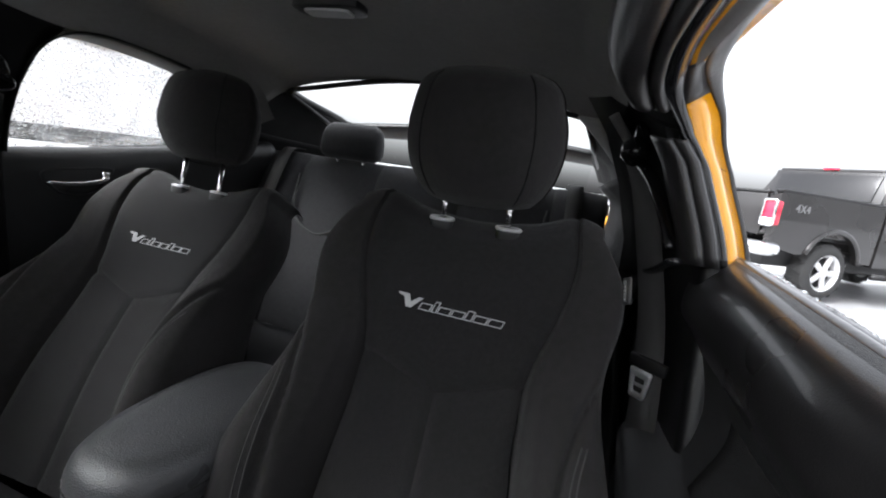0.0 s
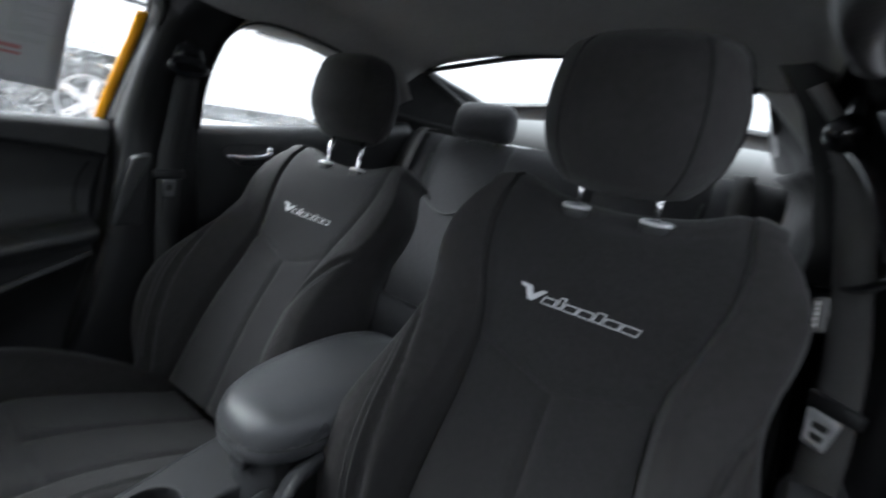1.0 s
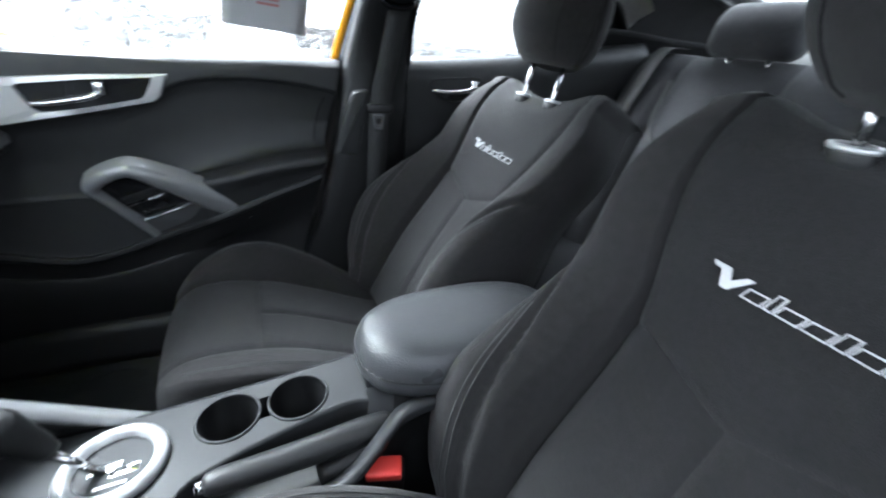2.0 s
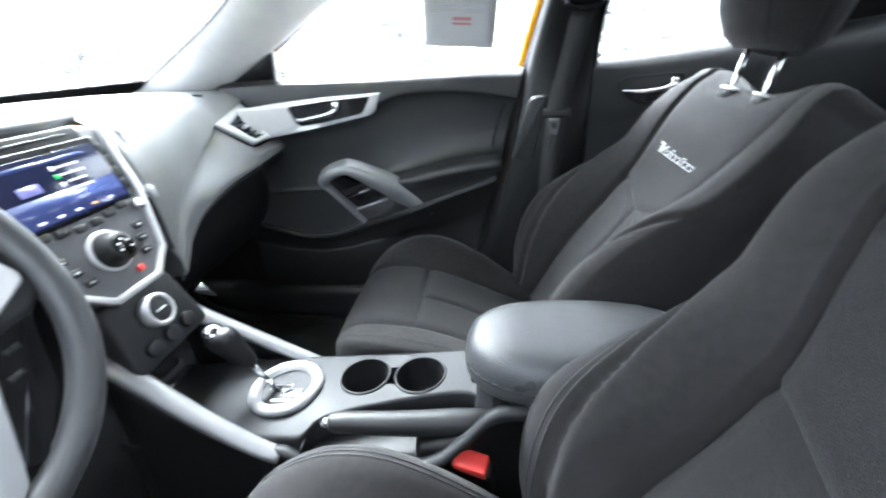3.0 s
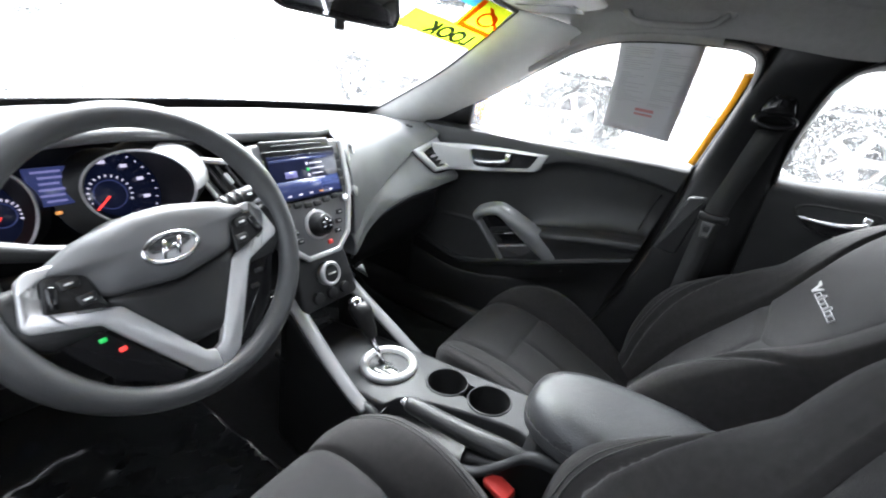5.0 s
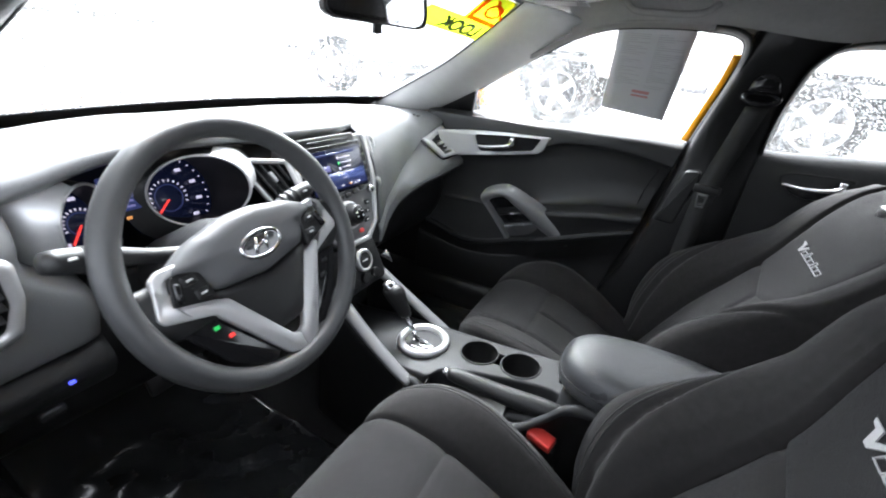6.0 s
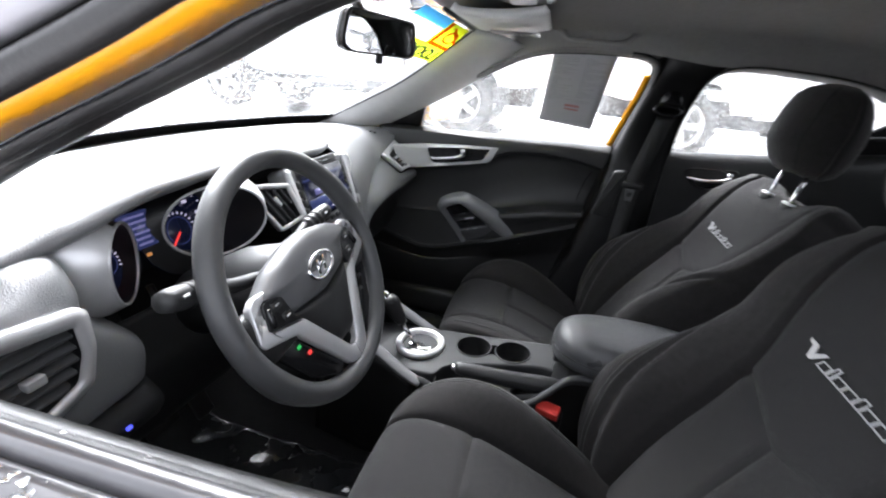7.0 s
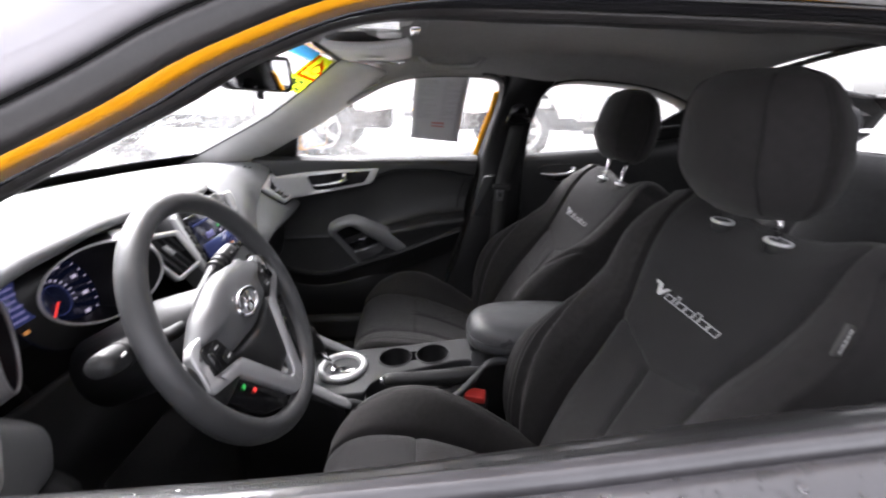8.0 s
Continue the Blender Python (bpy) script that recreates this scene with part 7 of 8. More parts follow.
# black floor and front wall of the lever's well
sheet("lever_well", [[(x, y, console_top(y) - 0.050) for x in (-0.01, 0.03, 0.07, 0.10)] for y in (0.315, 0.42, 0.52, 0.60)], M["plastic_black"], console, 8, 10, 0.003, curve_u=False)
sheet("well_front", [[(x, 0.318, z) for x in (0.03, 0.06, 0.09, 0.10)] for z in (0.46, 0.49, 0.505)], M["plastic_black"], console, 8, 6, 0.003, curve_u=False)
part("lever_gaiter", tube_bm(spline([(0.062, 0.50, 0.492), (0.062, 0.55, 0.510), (0.058, 0.60, 0.525)], 12), [0.030 - 0.0006 * k for k in range(12)], 14, flat=0.55), M["plastic_black"], console)
for cx, cy_ in CUPS:
    part("cup_rim", tube_bm([(cx + (RC + 0.001) * math.cos(a), cy_ + (RC + 0.001) * math.sin(a), console_top(cy_ + RC * math.sin(a)) + 0.0005) for a in np.linspace(0, 6.283, 40, endpoint=False)], 0.0024, 6, closed=True), M["console"], console)
    liner = part("cup_liner", lathe_bm([(RC - 0.002, 0.0), (RC - 0.006, -0.075), (RC - 0.012, -0.080), (0.006, -0.080)], 36, False), M["plastic_black"], console)
    place(liner, Matrix.Translation((cx, cy_, console_top(cy_) - 0.004)))

# shifter ring, gate and lever
ring = part("shifter_ring", lathe_bm([(0.064, -0.004), (0.064, 0.004), (0.058, 0.010), (0.050, 0.010), (0.046, 0.004), (0.046, -0.01)], 48), M["silver"], console, "bright silver shifter ring")
place(ring, Matrix.Translation((-0.012, 0.250, 0.520)) @ Euler((radians(3), 0, 0)).to_matrix().to_4x4())
part("gate_plate", prism_bm(ring_outline(0.047, 0.047, 36), -0.012, -0.004, 0), M["gloss"], ring)
part("gate_slot", prism_bm(poly_ring([(-0.008, -0.03), (0.006, -0.03), (0.006, -0.005), (0.016, -0.005), (0.016, 0.03), (0.002, 0.03), (0.002, 0.008), (-0.008, 0.008)], 0.002), -0.005, -0.0025, 0.0005), M["chrome"], ring)
part("gate_mark", box_bm(0.004, 0.036, 0.002, 0.0005, at=(0.028, 0.0, -0.003)), M["white"], ring)
shift = part("shift_lever", tube_bm([(0.004, -0.012, -0.005), (0.003, -0.055, 0.062)], 0.006, 12), M["chrome"], ring, "chrome shift lever")
kb = []
for k in range(14):
    f = k / 13
    r = lerp_table([(0, 0.012), (0.2, 0.016), (0.5, 0.0195), (0.8, 0.023), (0.95, 0.017), (1, 0.006)], f)
    kb.append([(0.003 + r * math.cos(a), -0.050 - 0.045 * f + r * 1.25 * math.sin(a) * 0.9, 0.055 + 0.072 * f + r * 0.4 * math.sin(a)) for a in np.linspace(0, 6.283, 20, endpoint=False)])
part("shift_knob", grid_bm(kb, closed_u=True, caps=True), M["plastic_black"], ring, "black shift knob with chrome top")
part("knob_cap", tube_bm(spline([(0.003, -0.080, 0.112), (0.003, -0.098, 0.128), (0.003, -0.112, 0.120)], 8), [0.010, 0.014, 0.0165, 0.017, 0.017, 0.016, 0.013, 0.008], 14, flat=0.6), M["chrome"], ring)

# side struts from the stack down to the console
for s in (-1, 1):
    path = spline([(s * 0.078, 0.020, 0.655), (s * 0.086, 0.09, 0.607), (s * 0.096, 0.17, 0.556), (s * 0.102, 0.245, 0.512), (s * 0.102, 0.285, 0.492)], 24)
    part("strut", tube_bm(path, [0.0185 - 0.0045 * (k / 23) for k in range(24)], 14, flat=0.6), M["satin_bright"], console, "satin silver strut")
    sheet("strut_web", [[(s * 0.085, 0.02, 0.63), (s * 0.098, 0.15, 0.55), (s * 0.104, 0.27, 0.49)], [(s * 0.095, 0.02, 0.45), (s * 0.11, 0.15, 0.42), (s * 0.12, 0.27, 0.40)], [(s * 0.105, 0.02, 0.26), (s * 0.12, 0.15, 0.25), (s * 0.125, 0.27, 0.25)]], M["plastic_black"], console, 12, 12, 0.004)

# hand brake
brake = group("hand_brake", "dark hand brake lever with silver button", "hand brake")
path = spline([(0.052, 0.606, 0.530), (0.057, 0.565, 0.534), (0.063, 0.50, 0.534), (0.069, 0.43, 0.536), (0.073, 0.385, 0.539), (0.0755, 0.362, 0.540)], 28)
part("grip", tube_bm(path, [lerp_table([(0, 0.020), (6, 0.021), (14, 0.0185), (22, 0.0165), (26, 0.014), (27, 0.011)], k) for k in range(28)], 18), M["plastic"], brake)
part("release_button", tube_bm([(0.0755, 0.364, 0.540), (0.0765, 0.352, 0.5403)], [0.0085, 0.0075], 14), M["chrome"], brake, "chrome release button")

# armrest box and lid
armbox = group("armrest", "grey vinyl padded armrest lid on a dark box", "armrest")
# the box is drawn in under the lid's overhang
rows = []
for y in np.linspace(0.612, 0.93, 14):
    w = lerp_table([(0.612, 0.050), (0.64, 0.076), (0.70, 0.084), (0.93, 0.082)], y)
    rows.append([(-w - 0.006, y, 0.36), (-w - 0.002, y, 0.50), (-w, y, 0.59), (-w + 0.008, y, 0.604), (w - 0.008, y, 0.604), (w, y, 0.59), (w + 0.002, y, 0.50), (w + 0.006, y, 0.36)])
part("box", grid_bm(rows), M["plastic_black"], armbox)
part("box_front", grid_bm([[(x, 0.612 - 0.020 * (1 - (x / 0.052) ** 2) * f, z) for x in np.linspace(-0.052, 0.052, 13)] for z, f in ((0.50, 1.6), (0.55, 1.3), (0.585, 1.0), (0.604, 0.9))]), M["console"], armbox)
LID_Y, LID_W, LID_L = 0.7423, 0.1002, 0.173


def lid_ring(grow, rise, n=56):
    """One level of the lid: rounder at the front than at the rear."""
    out = []
    for x, y in ring_outline(LID_W, LID_L, n, 0, 0, power=2.5):
        bow = 0.004 * (1 - (x / LID_W) ** 2) * rise
        out.append((x * grow, LID_Y + y * (1 - (1 - grow) * 0.6), 0.599 + 0.078 * rise + bow * 0.5 + 0.0073 * y))
    return out


LID = [(0.0, 0.70, 0.02), (0.05, 0.86, 0.0), (0.12, 0.94, 0.06), (0.22, 0.985, 0.17), (0.34, 1.0, 0.31), (0.40, 0.998, 0.37), (0.43, 0.990, 0.395), (0.47, 0.994, 0.43), (0.60, 0.978, 0.58), (0.72, 0.93, 0.75), (0.83, 0.84, 0.88), (0.92, 0.68, 0.96), (0.97, 0.45, 0.99), (1.0, 0.18, 1.0)]
part("lid", grid_bm([lid_ring(g_, r_) for _, g_, r_ in LID], closed_u=True, caps=True), M["leather"], armbox, "grey stitched vinyl lid")
part("lid_seam", tube_bm([(x * 1.001, y, z + 0.0005) for x, y, z in lid_ring(0.990, 0.396, 96)], 0.0014, 5, closed=True), M["plastic_black"], armbox)
for k in range(96):
    if k % 2 == 0:
        a_, b_ = lid_ring(0.997, 0.44, 96)[k], lid_ring(0.997, 0.44, 96)[(k + 1) % 96]
        part("stitch", tube_bm([tuple(Vector(a_).lerp(Vector(b_), f)) for f in (0.1, 0.9)], 0.0008, 5), M["stitch"], armbox)
part("lid_latch", box_bm(0.036, 0.016, 0.020, 0.005, 3, at=(0.006, 0.586, 0.590)), M["console"], armbox, "grey latch under the lid")
part("latch_edge", box_bm(0.005, 0.010, 0.012, 0.002, 2, at=(0.031, 0.592, 0.600)), M["chrome"], armbox, "small bright latch edge")

# ---- seat belts and buckles ----
buckle = group("belt_buckle", "black seat belt buckle with red release button", "belt buckle")
place(buckle, axes((0.104, 0.583, 0.505), (0.30, 1, 0), (0.35, 0.15, 1)))
part("body", box_bm(0.060, 0.085, 0.030, 0.006, 3, at=(0, -0.036, 0)), M["plastic_black"], buckle)
part("release_button", box_bm(0.050, 0.022, 0.028, 0.003, 2, at=(0, 0.010, 0.003)), M["red"], buckle, "red release button")
part("stalk", box_bm(0.02, 0.20, 0.006, 0.002, at=(0, -0.15, 0)), M["plastic_black"], buckle)
buckle_p = copy_thing(buckle, axes((-0.112, 0.69, 0.475), (1, 0, 0), (0, 0.45, 1)))


def front_belt(s, dring, tongue, foot, mat_w, wdir, label, upper=None, lower=None):
    b = group("seat_belt", label, "seat belt", grp="front seat belts")
    d, t, f = Vector(dring), Vector(tongue), Vector(foot)
    webbing("webbing", [tuple(d + Vector((0, 0.0, -0.012)))] + (upper or [tuple(d.lerp(t, 0.5))]) + [tuple(t)] + (lower or [tuple(t.lerp(f, 0.5)), tuple(f)]), 0.050, mat_w, "", wdir, 30, b)
    gm = Matrix.Translation(d)
    wide = 1.0 if s > 0 else 1.3
    part("guide", tube_bm([tuple(d + Vector((0, 0.028 * wide * math.cos(a), 0.010 + 0.014 * math.sin(a)))) for a in np.linspace(0, 6.283, 28, endpoint=False)], 0.007 + 0.003 * (wide - 1), 10, closed=True), M["gloss"], b, "black shoulder belt guide")
    part("guide_cap", dome_bm(poly_ring([(-0.036, -0.016), (0.036, -0.016), (0.030, 0.020), (0.014, 0.034), (-0.014, 0.034), (-0.030, 0.020)], 0.012), -0.006, 0.024, 7), M["gloss"], b, "glossy rounded guide cover").matrix_local = axes(tuple(d + Vector((0, 0.0, 0.036))), (0, -s, 0), (0, 0, 1))
    tw = Vector(wdir).normalized()
    tm = axes(tuple(t), tuple(tw), (0, 0, 1))
    tg = part("tongue_cover", box_bm(0.066, 0.022, 0.012, 0.004, 2), M["plastic_black"], b)
    place(tg, tm)
    o, i_ = poly_ring([(-0.020, -0.008), (0.020, -0.008), (0.014, -0.058), (-0.014, -0.058)], 0.005), poly_ring([(-0.010, -0.022), (0.010, -0.022), (0.008, -0.048), (-0.008, -0.048)], 0.003)
    if s < 0:
        o, i_ = ([(x * 0.75, y * 0.8) for x, y in ring] for ring in (o, i_))
    tp = part("tongue_plate", frame_bm(o, i_, -0.0015, 0.0015), M["steel"] if s > 0 else M["satin_dark"], b, "steel buckle tongue")
    place(tp, Matrix.Translation((-0.010, -0.011, 0.0) if s > 0 else (0.014, -0.006, -0.004)) @ tm)
    part("tongue_bar", box_bm(0.02, 0.006, 0.002, 0.0005, at=(0, -0.035, 0)), tp.data.materials[0], tp)
    return b


front_belt(-1, (-0.596, 0.812, 1.118), (-0.606, 0.772, 0.885), (-0.604, 0.75, 0.40), M["belt_black"], (0.10, 1, 0), "black seat belt hanging on the passenger door pillar")
driver_belt = front_belt(1, (0.6, 1.182, 1.151), (0.66, 1.004, 0.805), (0.655, 0.914, 0.62), M["belt"], (-0.75, 0.66, 0), "grey seat belt with steel tongue beside the driver seat", [(0.612, 1.108, 1.087), (0.645, 1.078, 0.95), (0.655, 1.039, 0.879)], [(0.66, 0.959, 0.691), (0.655, 0.914, 0.62), (0.66, 0.86, 0.42)])
part("guide_ball", lathe_bm([(0.012, -0.026), (0.026, -0.012), (0.030, 0.0), (0.026, 0.014), (0.012, 0.024)], 24), M["gloss"], driver_belt, "round glossy guide cover").matrix_local = axes(tuple(Vector((0.6, 1.182, 1.151)) + Vector((-0.01, -0.02, 0.01))), (0, 1, 0), (0, 0, 1))
part("guide_arm", tube_bm(spline([(0.6, 1.182, 1.151), (0.622, 1.071, 1.098), (0.64, 1.007, 1.037), (0.645, 0.975, 1.006)], 20), [0.016 - 0.008 * k / 19 for k in range(20)], 10, flat=0.6), M["gloss"], driver_belt, "glossy black belt guide arm")
part("belt_holder", tube_bm(spline([(0.632, 1.307, 0.903), (0.645, 1.078, 0.95), (0.65, 0.951, 0.991)], 14), 0.011, 10, flat=0.5), M["gloss"], driver_belt, "black belt holder loop")

# ---- rear-view mirror ----
rvm = group("rear_view_mirror", "black rear-view mirror on the windscreen", "mirror")
place(rvm, axes((0.062, 0.150, 1.225), (-1, 0.225, 0.0), (0, 0.072, 1)))
mo = poly_ring([(-0.118, -0.022), (-0.105, 0.034), (0.105, 0.034), (0.118, -0.022), (0.10, -0.034), (-0.10, -0.034)], 0.016)
part("housing", dome_bm([(x, y) for x, y in mo], 0.0, -0.03, 6), M["plastic_black"], rvm)
mglass = mat("mirror_glass", (0.85, 0.86, 0.88), 0.02, metal=1.0, var=0.0)
part("mirror_face", prism_bm([(x * 0.94, y * 0.90) for x, y in mo], 0.0, 0.002, 0), mglass, rvm, "clear mirror face", smooth=False)
part("mirror_rim", frame_bm(mo, [(x * 0.94, y * 0.90) for x, y in mo], -0.002, 0.004), M["plastic_black"], rvm)
part("dip_tab", box_bm(0.018, 0.018, 0.008, 0.003, at=(0, -0.040, -0.004)), M["plastic_black"], rvm)
part("stem", tube_bm([(0, 0.01, -0.02), (0, 0.04, -0.06), (0, 0.065, -0.075)], 0.010, 10), M["plastic_black"], rvm)

# ---- sheet of paper in the passenger window ----
sheet_p = group("window_sheet", "grey printed sales sheet taped inside the passenger window", "paper")


def in_pane(y, z):
    return (-(frame_x(z) - 0.010), y, z)


corners = [(0.432, 1.052), (0.612, 1.036), (0.634, 1.264), (0.448, 1.264)]


def on_sheet(u, v):
    a, b, c, d = corners
    y = (a[0] * (1 - u) + b[0] * u) * (1 - v) + (d[0] * (1 - u) + c[0] * u) * v
    z = (a[1] * (1 - u) + b[1] * u) * (1 - v) + (d[1] * (1 - u) + c[1] * u) * v
    return in_pane(y, z)


pp = part("page", grid_bm([[on_sheet(u, v) for u in np.linspace(0, 1, 8)] for v in np.linspace(0, 1, 12)]), M["paper"], sheet_p)
pm = pp.modifiers.new("thickness", "SOLIDIFY")
pm.thickness = 0.0006


def print_bar(u0, u1, v0, v1, m):
    rows = [[tuple(Vector(on_sheet(u, v)) + Vector((0.0014, 0, 0.0))) for u in np.linspace(u0, u1, 3)] for v in (v0, v1)]
    return part("print_bar", grid_bm(rows), m, sheet_p)


random.seed(3)
for k in range(34):
    v = 0.95 - 0.0215 * k
    if 0.20 < v < 0.34:
        continue
    u = 0.08
    for c in range(2):
        u0 = 0.08 + 0.47 * c
        print_bar(u0, u0 + random.choice((0.08, 0.18, 0.26, 0.34)) + random.uniform(0, 0.05), v, v + 0.006, M["ink"])
print_bar(0.40, 0.66, 0.27, 0.305, M["ink_red"])
print_bar(0.40, 0.66, 0.225, 0.25, M["ink_red"])

# ---- windscreen banner ----
ban_yellow = film_mat("banner_yellow", (0.36, 0.44, 0.012), 0.15, 9)
ban_green = mat("banner_green_print", (0.012, 0.075, 0.016), 0.6, var=0.1)
ban_red = film_mat("banner_red", (0.55, 0.055, 0.008), 0.1)
ban_blue = film_mat("banner_blue", (0.05, 0.30, 0.60), 0.2)


WS_CURVES = (spline(WS_EDGE, 41), spline(WS_MID, 41))


def ws_at(u, v):
    """A place on the windscreen: u from the middle (0) to the passenger edge (1), v from foot (0) to top (1)."""
    e, m_ = WS_CURVES
    k = min(39, max(0, int(v * 40)))
    f = v * 40 - k
    a = [p + (q - p) * f for p, q in zip(e[k], e[k + 1])]
    b = [p + (q - p) * f for p, q in zip(m_[k], m_[k + 1])]
    y = b[1] + (a[1] - b[1]) * u * u * 1.0
    z = b[2] + (a[2] - b[2]) * u * u * 1.0
    return (-a[0] * u, y + 0.004, z - 0.004)


banner = group("windscreen_banner", "yellow and green translucent sales banner stuck along the windscreen top", "banner")


def on_banner(u0, u1, v0, v1, lift, nu=16, nv=8):
    return grid_bm([[tuple(Vector(ws_at(u, v)) + Vector((0, lift, -lift))) for u in np.linspace(u0, u1, nu)] for v in np.linspace(v0, v1, nv)])


def ring_banner(cu, cv, ru, rv, wu, wv, lift):
    rows = [[tuple(Vector(ws_at(cu + (ru - wu * k) * math.cos(a), cv + (rv - wv * k) * math.sin(a))) + Vector((0, lift, -lift))) for a in np.linspace(0, 6.283, 24, endpoint=False)] for k in (0, 1)]
    return grid_bm(rows, closed_u=True)


part("film", on_banner(0.44, 0.72, 0.705, 0.815, 0.0), ban_yellow, banner, "yellow green translucent film")
part("film_end", on_banner(0.72, 0.995, 0.705, 0.985, 0.0), ban_yellow, banner)
part("red_border", on_banner(0.725, 0.765, 0.812, 0.985, 0.002, 4, 8), ban_red, banner, "orange red printed border")
part("red_border", on_banner(0.765, 0.985, 0.812, 0.838, 0.002, 10, 3), ban_red, banner)
part("red_stroke", grid_bm([[tuple(Vector(ws_at(0.80 + 0.17 * k / 7 + w, 0.965 - 0.10 * k / 7)) + Vector((0, 0.003, -0.003))) for k in range(8)] for w in (0.0, 0.035)]), ban_red, banner)
part("ring_shape", ring_banner(0.865, 0.90, 0.075, 0.045, 0.022, 0.014, 0.004), ban_red, banner, "orange red printed ring")
part("tint_strip", on_banner(0.30, 0.725, 0.93, 0.995, 0.001, 12, 6), ban_blue, banner, "blue shade strip")
p0, p1 = Vector(ws_at(0.555, 0.775)), Vector(ws_at(0.87, 0.775))
up_ = Vector(ws_at(0.75, 0.85)) - Vector(ws_at(0.75, 0.65))
text_part("banner_word", "LOOK", 0.058, ban_green, banner, axes(tuple((p0 + p1) / 2 + Vector((0, 0.010, -0.014))), tuple(p0 - p1), tuple(up_)), "green printed word", 0.0003, 0.0028)


# ---- outside ----
ground = tagged(sheet("ground", [[(x, y, lerp_table([(-40, 0.9), (-9, 0.5), (-4.6, 0.42), (-2.6, 0.0), (40, 0.0)], x)) for x in (-400, -60, -40, -9, -7, -4.6, -3.6, -2.6, 2, 5, 10, 40, 400)] for y in (-400, -60, -20, -6, 0, 6, 20, 60, 400)],
                     M["asphalt"], None, 13, 9, 0.0, curve_u=False, curve_v=False), "wet grey asphalt of a car lot", "ground", kind="structure")


def truck_wheel(parent, x, y, r=0.40, w=0.27):
    """A tyre with tread blocks on a five-spoke rim."""
    n = 40

    def turned(profile):
        return grid_bm([[(q * math.cos(2 * math.pi * k / n), q * math.sin(2 * math.pi * k / n), z) for k in range(n)] for q, z in profile], closed_u=True)

    t = part("wheel", turned([(r * 0.63, -w / 2 + 0.02), (r * 0.66, -w / 2), (r * 0.80, -w / 2 - 0.006), (r * 0.95, -w / 2 + 0.02), (r, -w / 2 + 0.05), (r, w / 2 - 0.05), (r * 0.95, w / 2 - 0.02), (r * 0.80, w / 2 + 0.006), (r * 0.66, w / 2), (r * 0.63, w / 2 - 0.02)]), M["tyre"], parent, "black tyre on a bright rim")
    t.matrix_local = Matrix.Translation((x, y, r)) @ Euler((0, radians(90), 0)).to_matrix().to_4x4()
    part("rim", turned([(r * 0.655, -w / 2 - 0.002), (r * 0.60, -w / 2 + 0.01), (r * 0.56, -w / 2 + 0.07), (r * 0.56, w / 2 - 0.07), (r * 0.60, w / 2 - 0.01), (r * 0.655, w / 2 + 0.002)]), M["silver"], t, "bright alloy rim")
    part("brake_drum", prism_bm(ring_outline(r * 0.55, r * 0.55, 32), -w / 2 + 0.085, w / 2 - 0.085, 0), M["plastic_black"], t)
    for k in range(30):
        a = 2 * math.pi * k / 30
        tb = part("tread_block", box_bm(0.012, r * 0.15, w * 0.42, 0.003, 1), M["tyre"], t)
        tb.matrix_local = Matrix.Translation((r * math.cos(a), r * math.sin(a), (w * 0.22) * (1 if k % 2 else -1))) @ Euler((0, 0, a)).to_matrix().to_4x4()
    for s in (-1, 1):
        for k in range(5):
            a = 2 * math.pi * k / 5 + 0.3
            sp = part("spoke", box_bm(r * 0.50, r * 0.20, 0.035, 0.012, 2, at=(r * 0.34, 0, 0)), M["silver"], t)
            sp.matrix_local = Matrix.Translation((0, 0, s * (w / 2 - 0.035))) @ Euler((0, 0, a)).to_matrix().to_4x4()
        part("hub", lathe_bm([(0.07, -0.02), (0.07, 0.02), (0.045, 0.035), (0.01, 0.035)], 20), M["silver"], t).matrix_local = Matrix.Translation((0, 0, s * (w / 2 - 0.03))) @ Euler((0 if s > 0 else math.pi, 0, 0)).to_matrix().to_4x4()
    return t


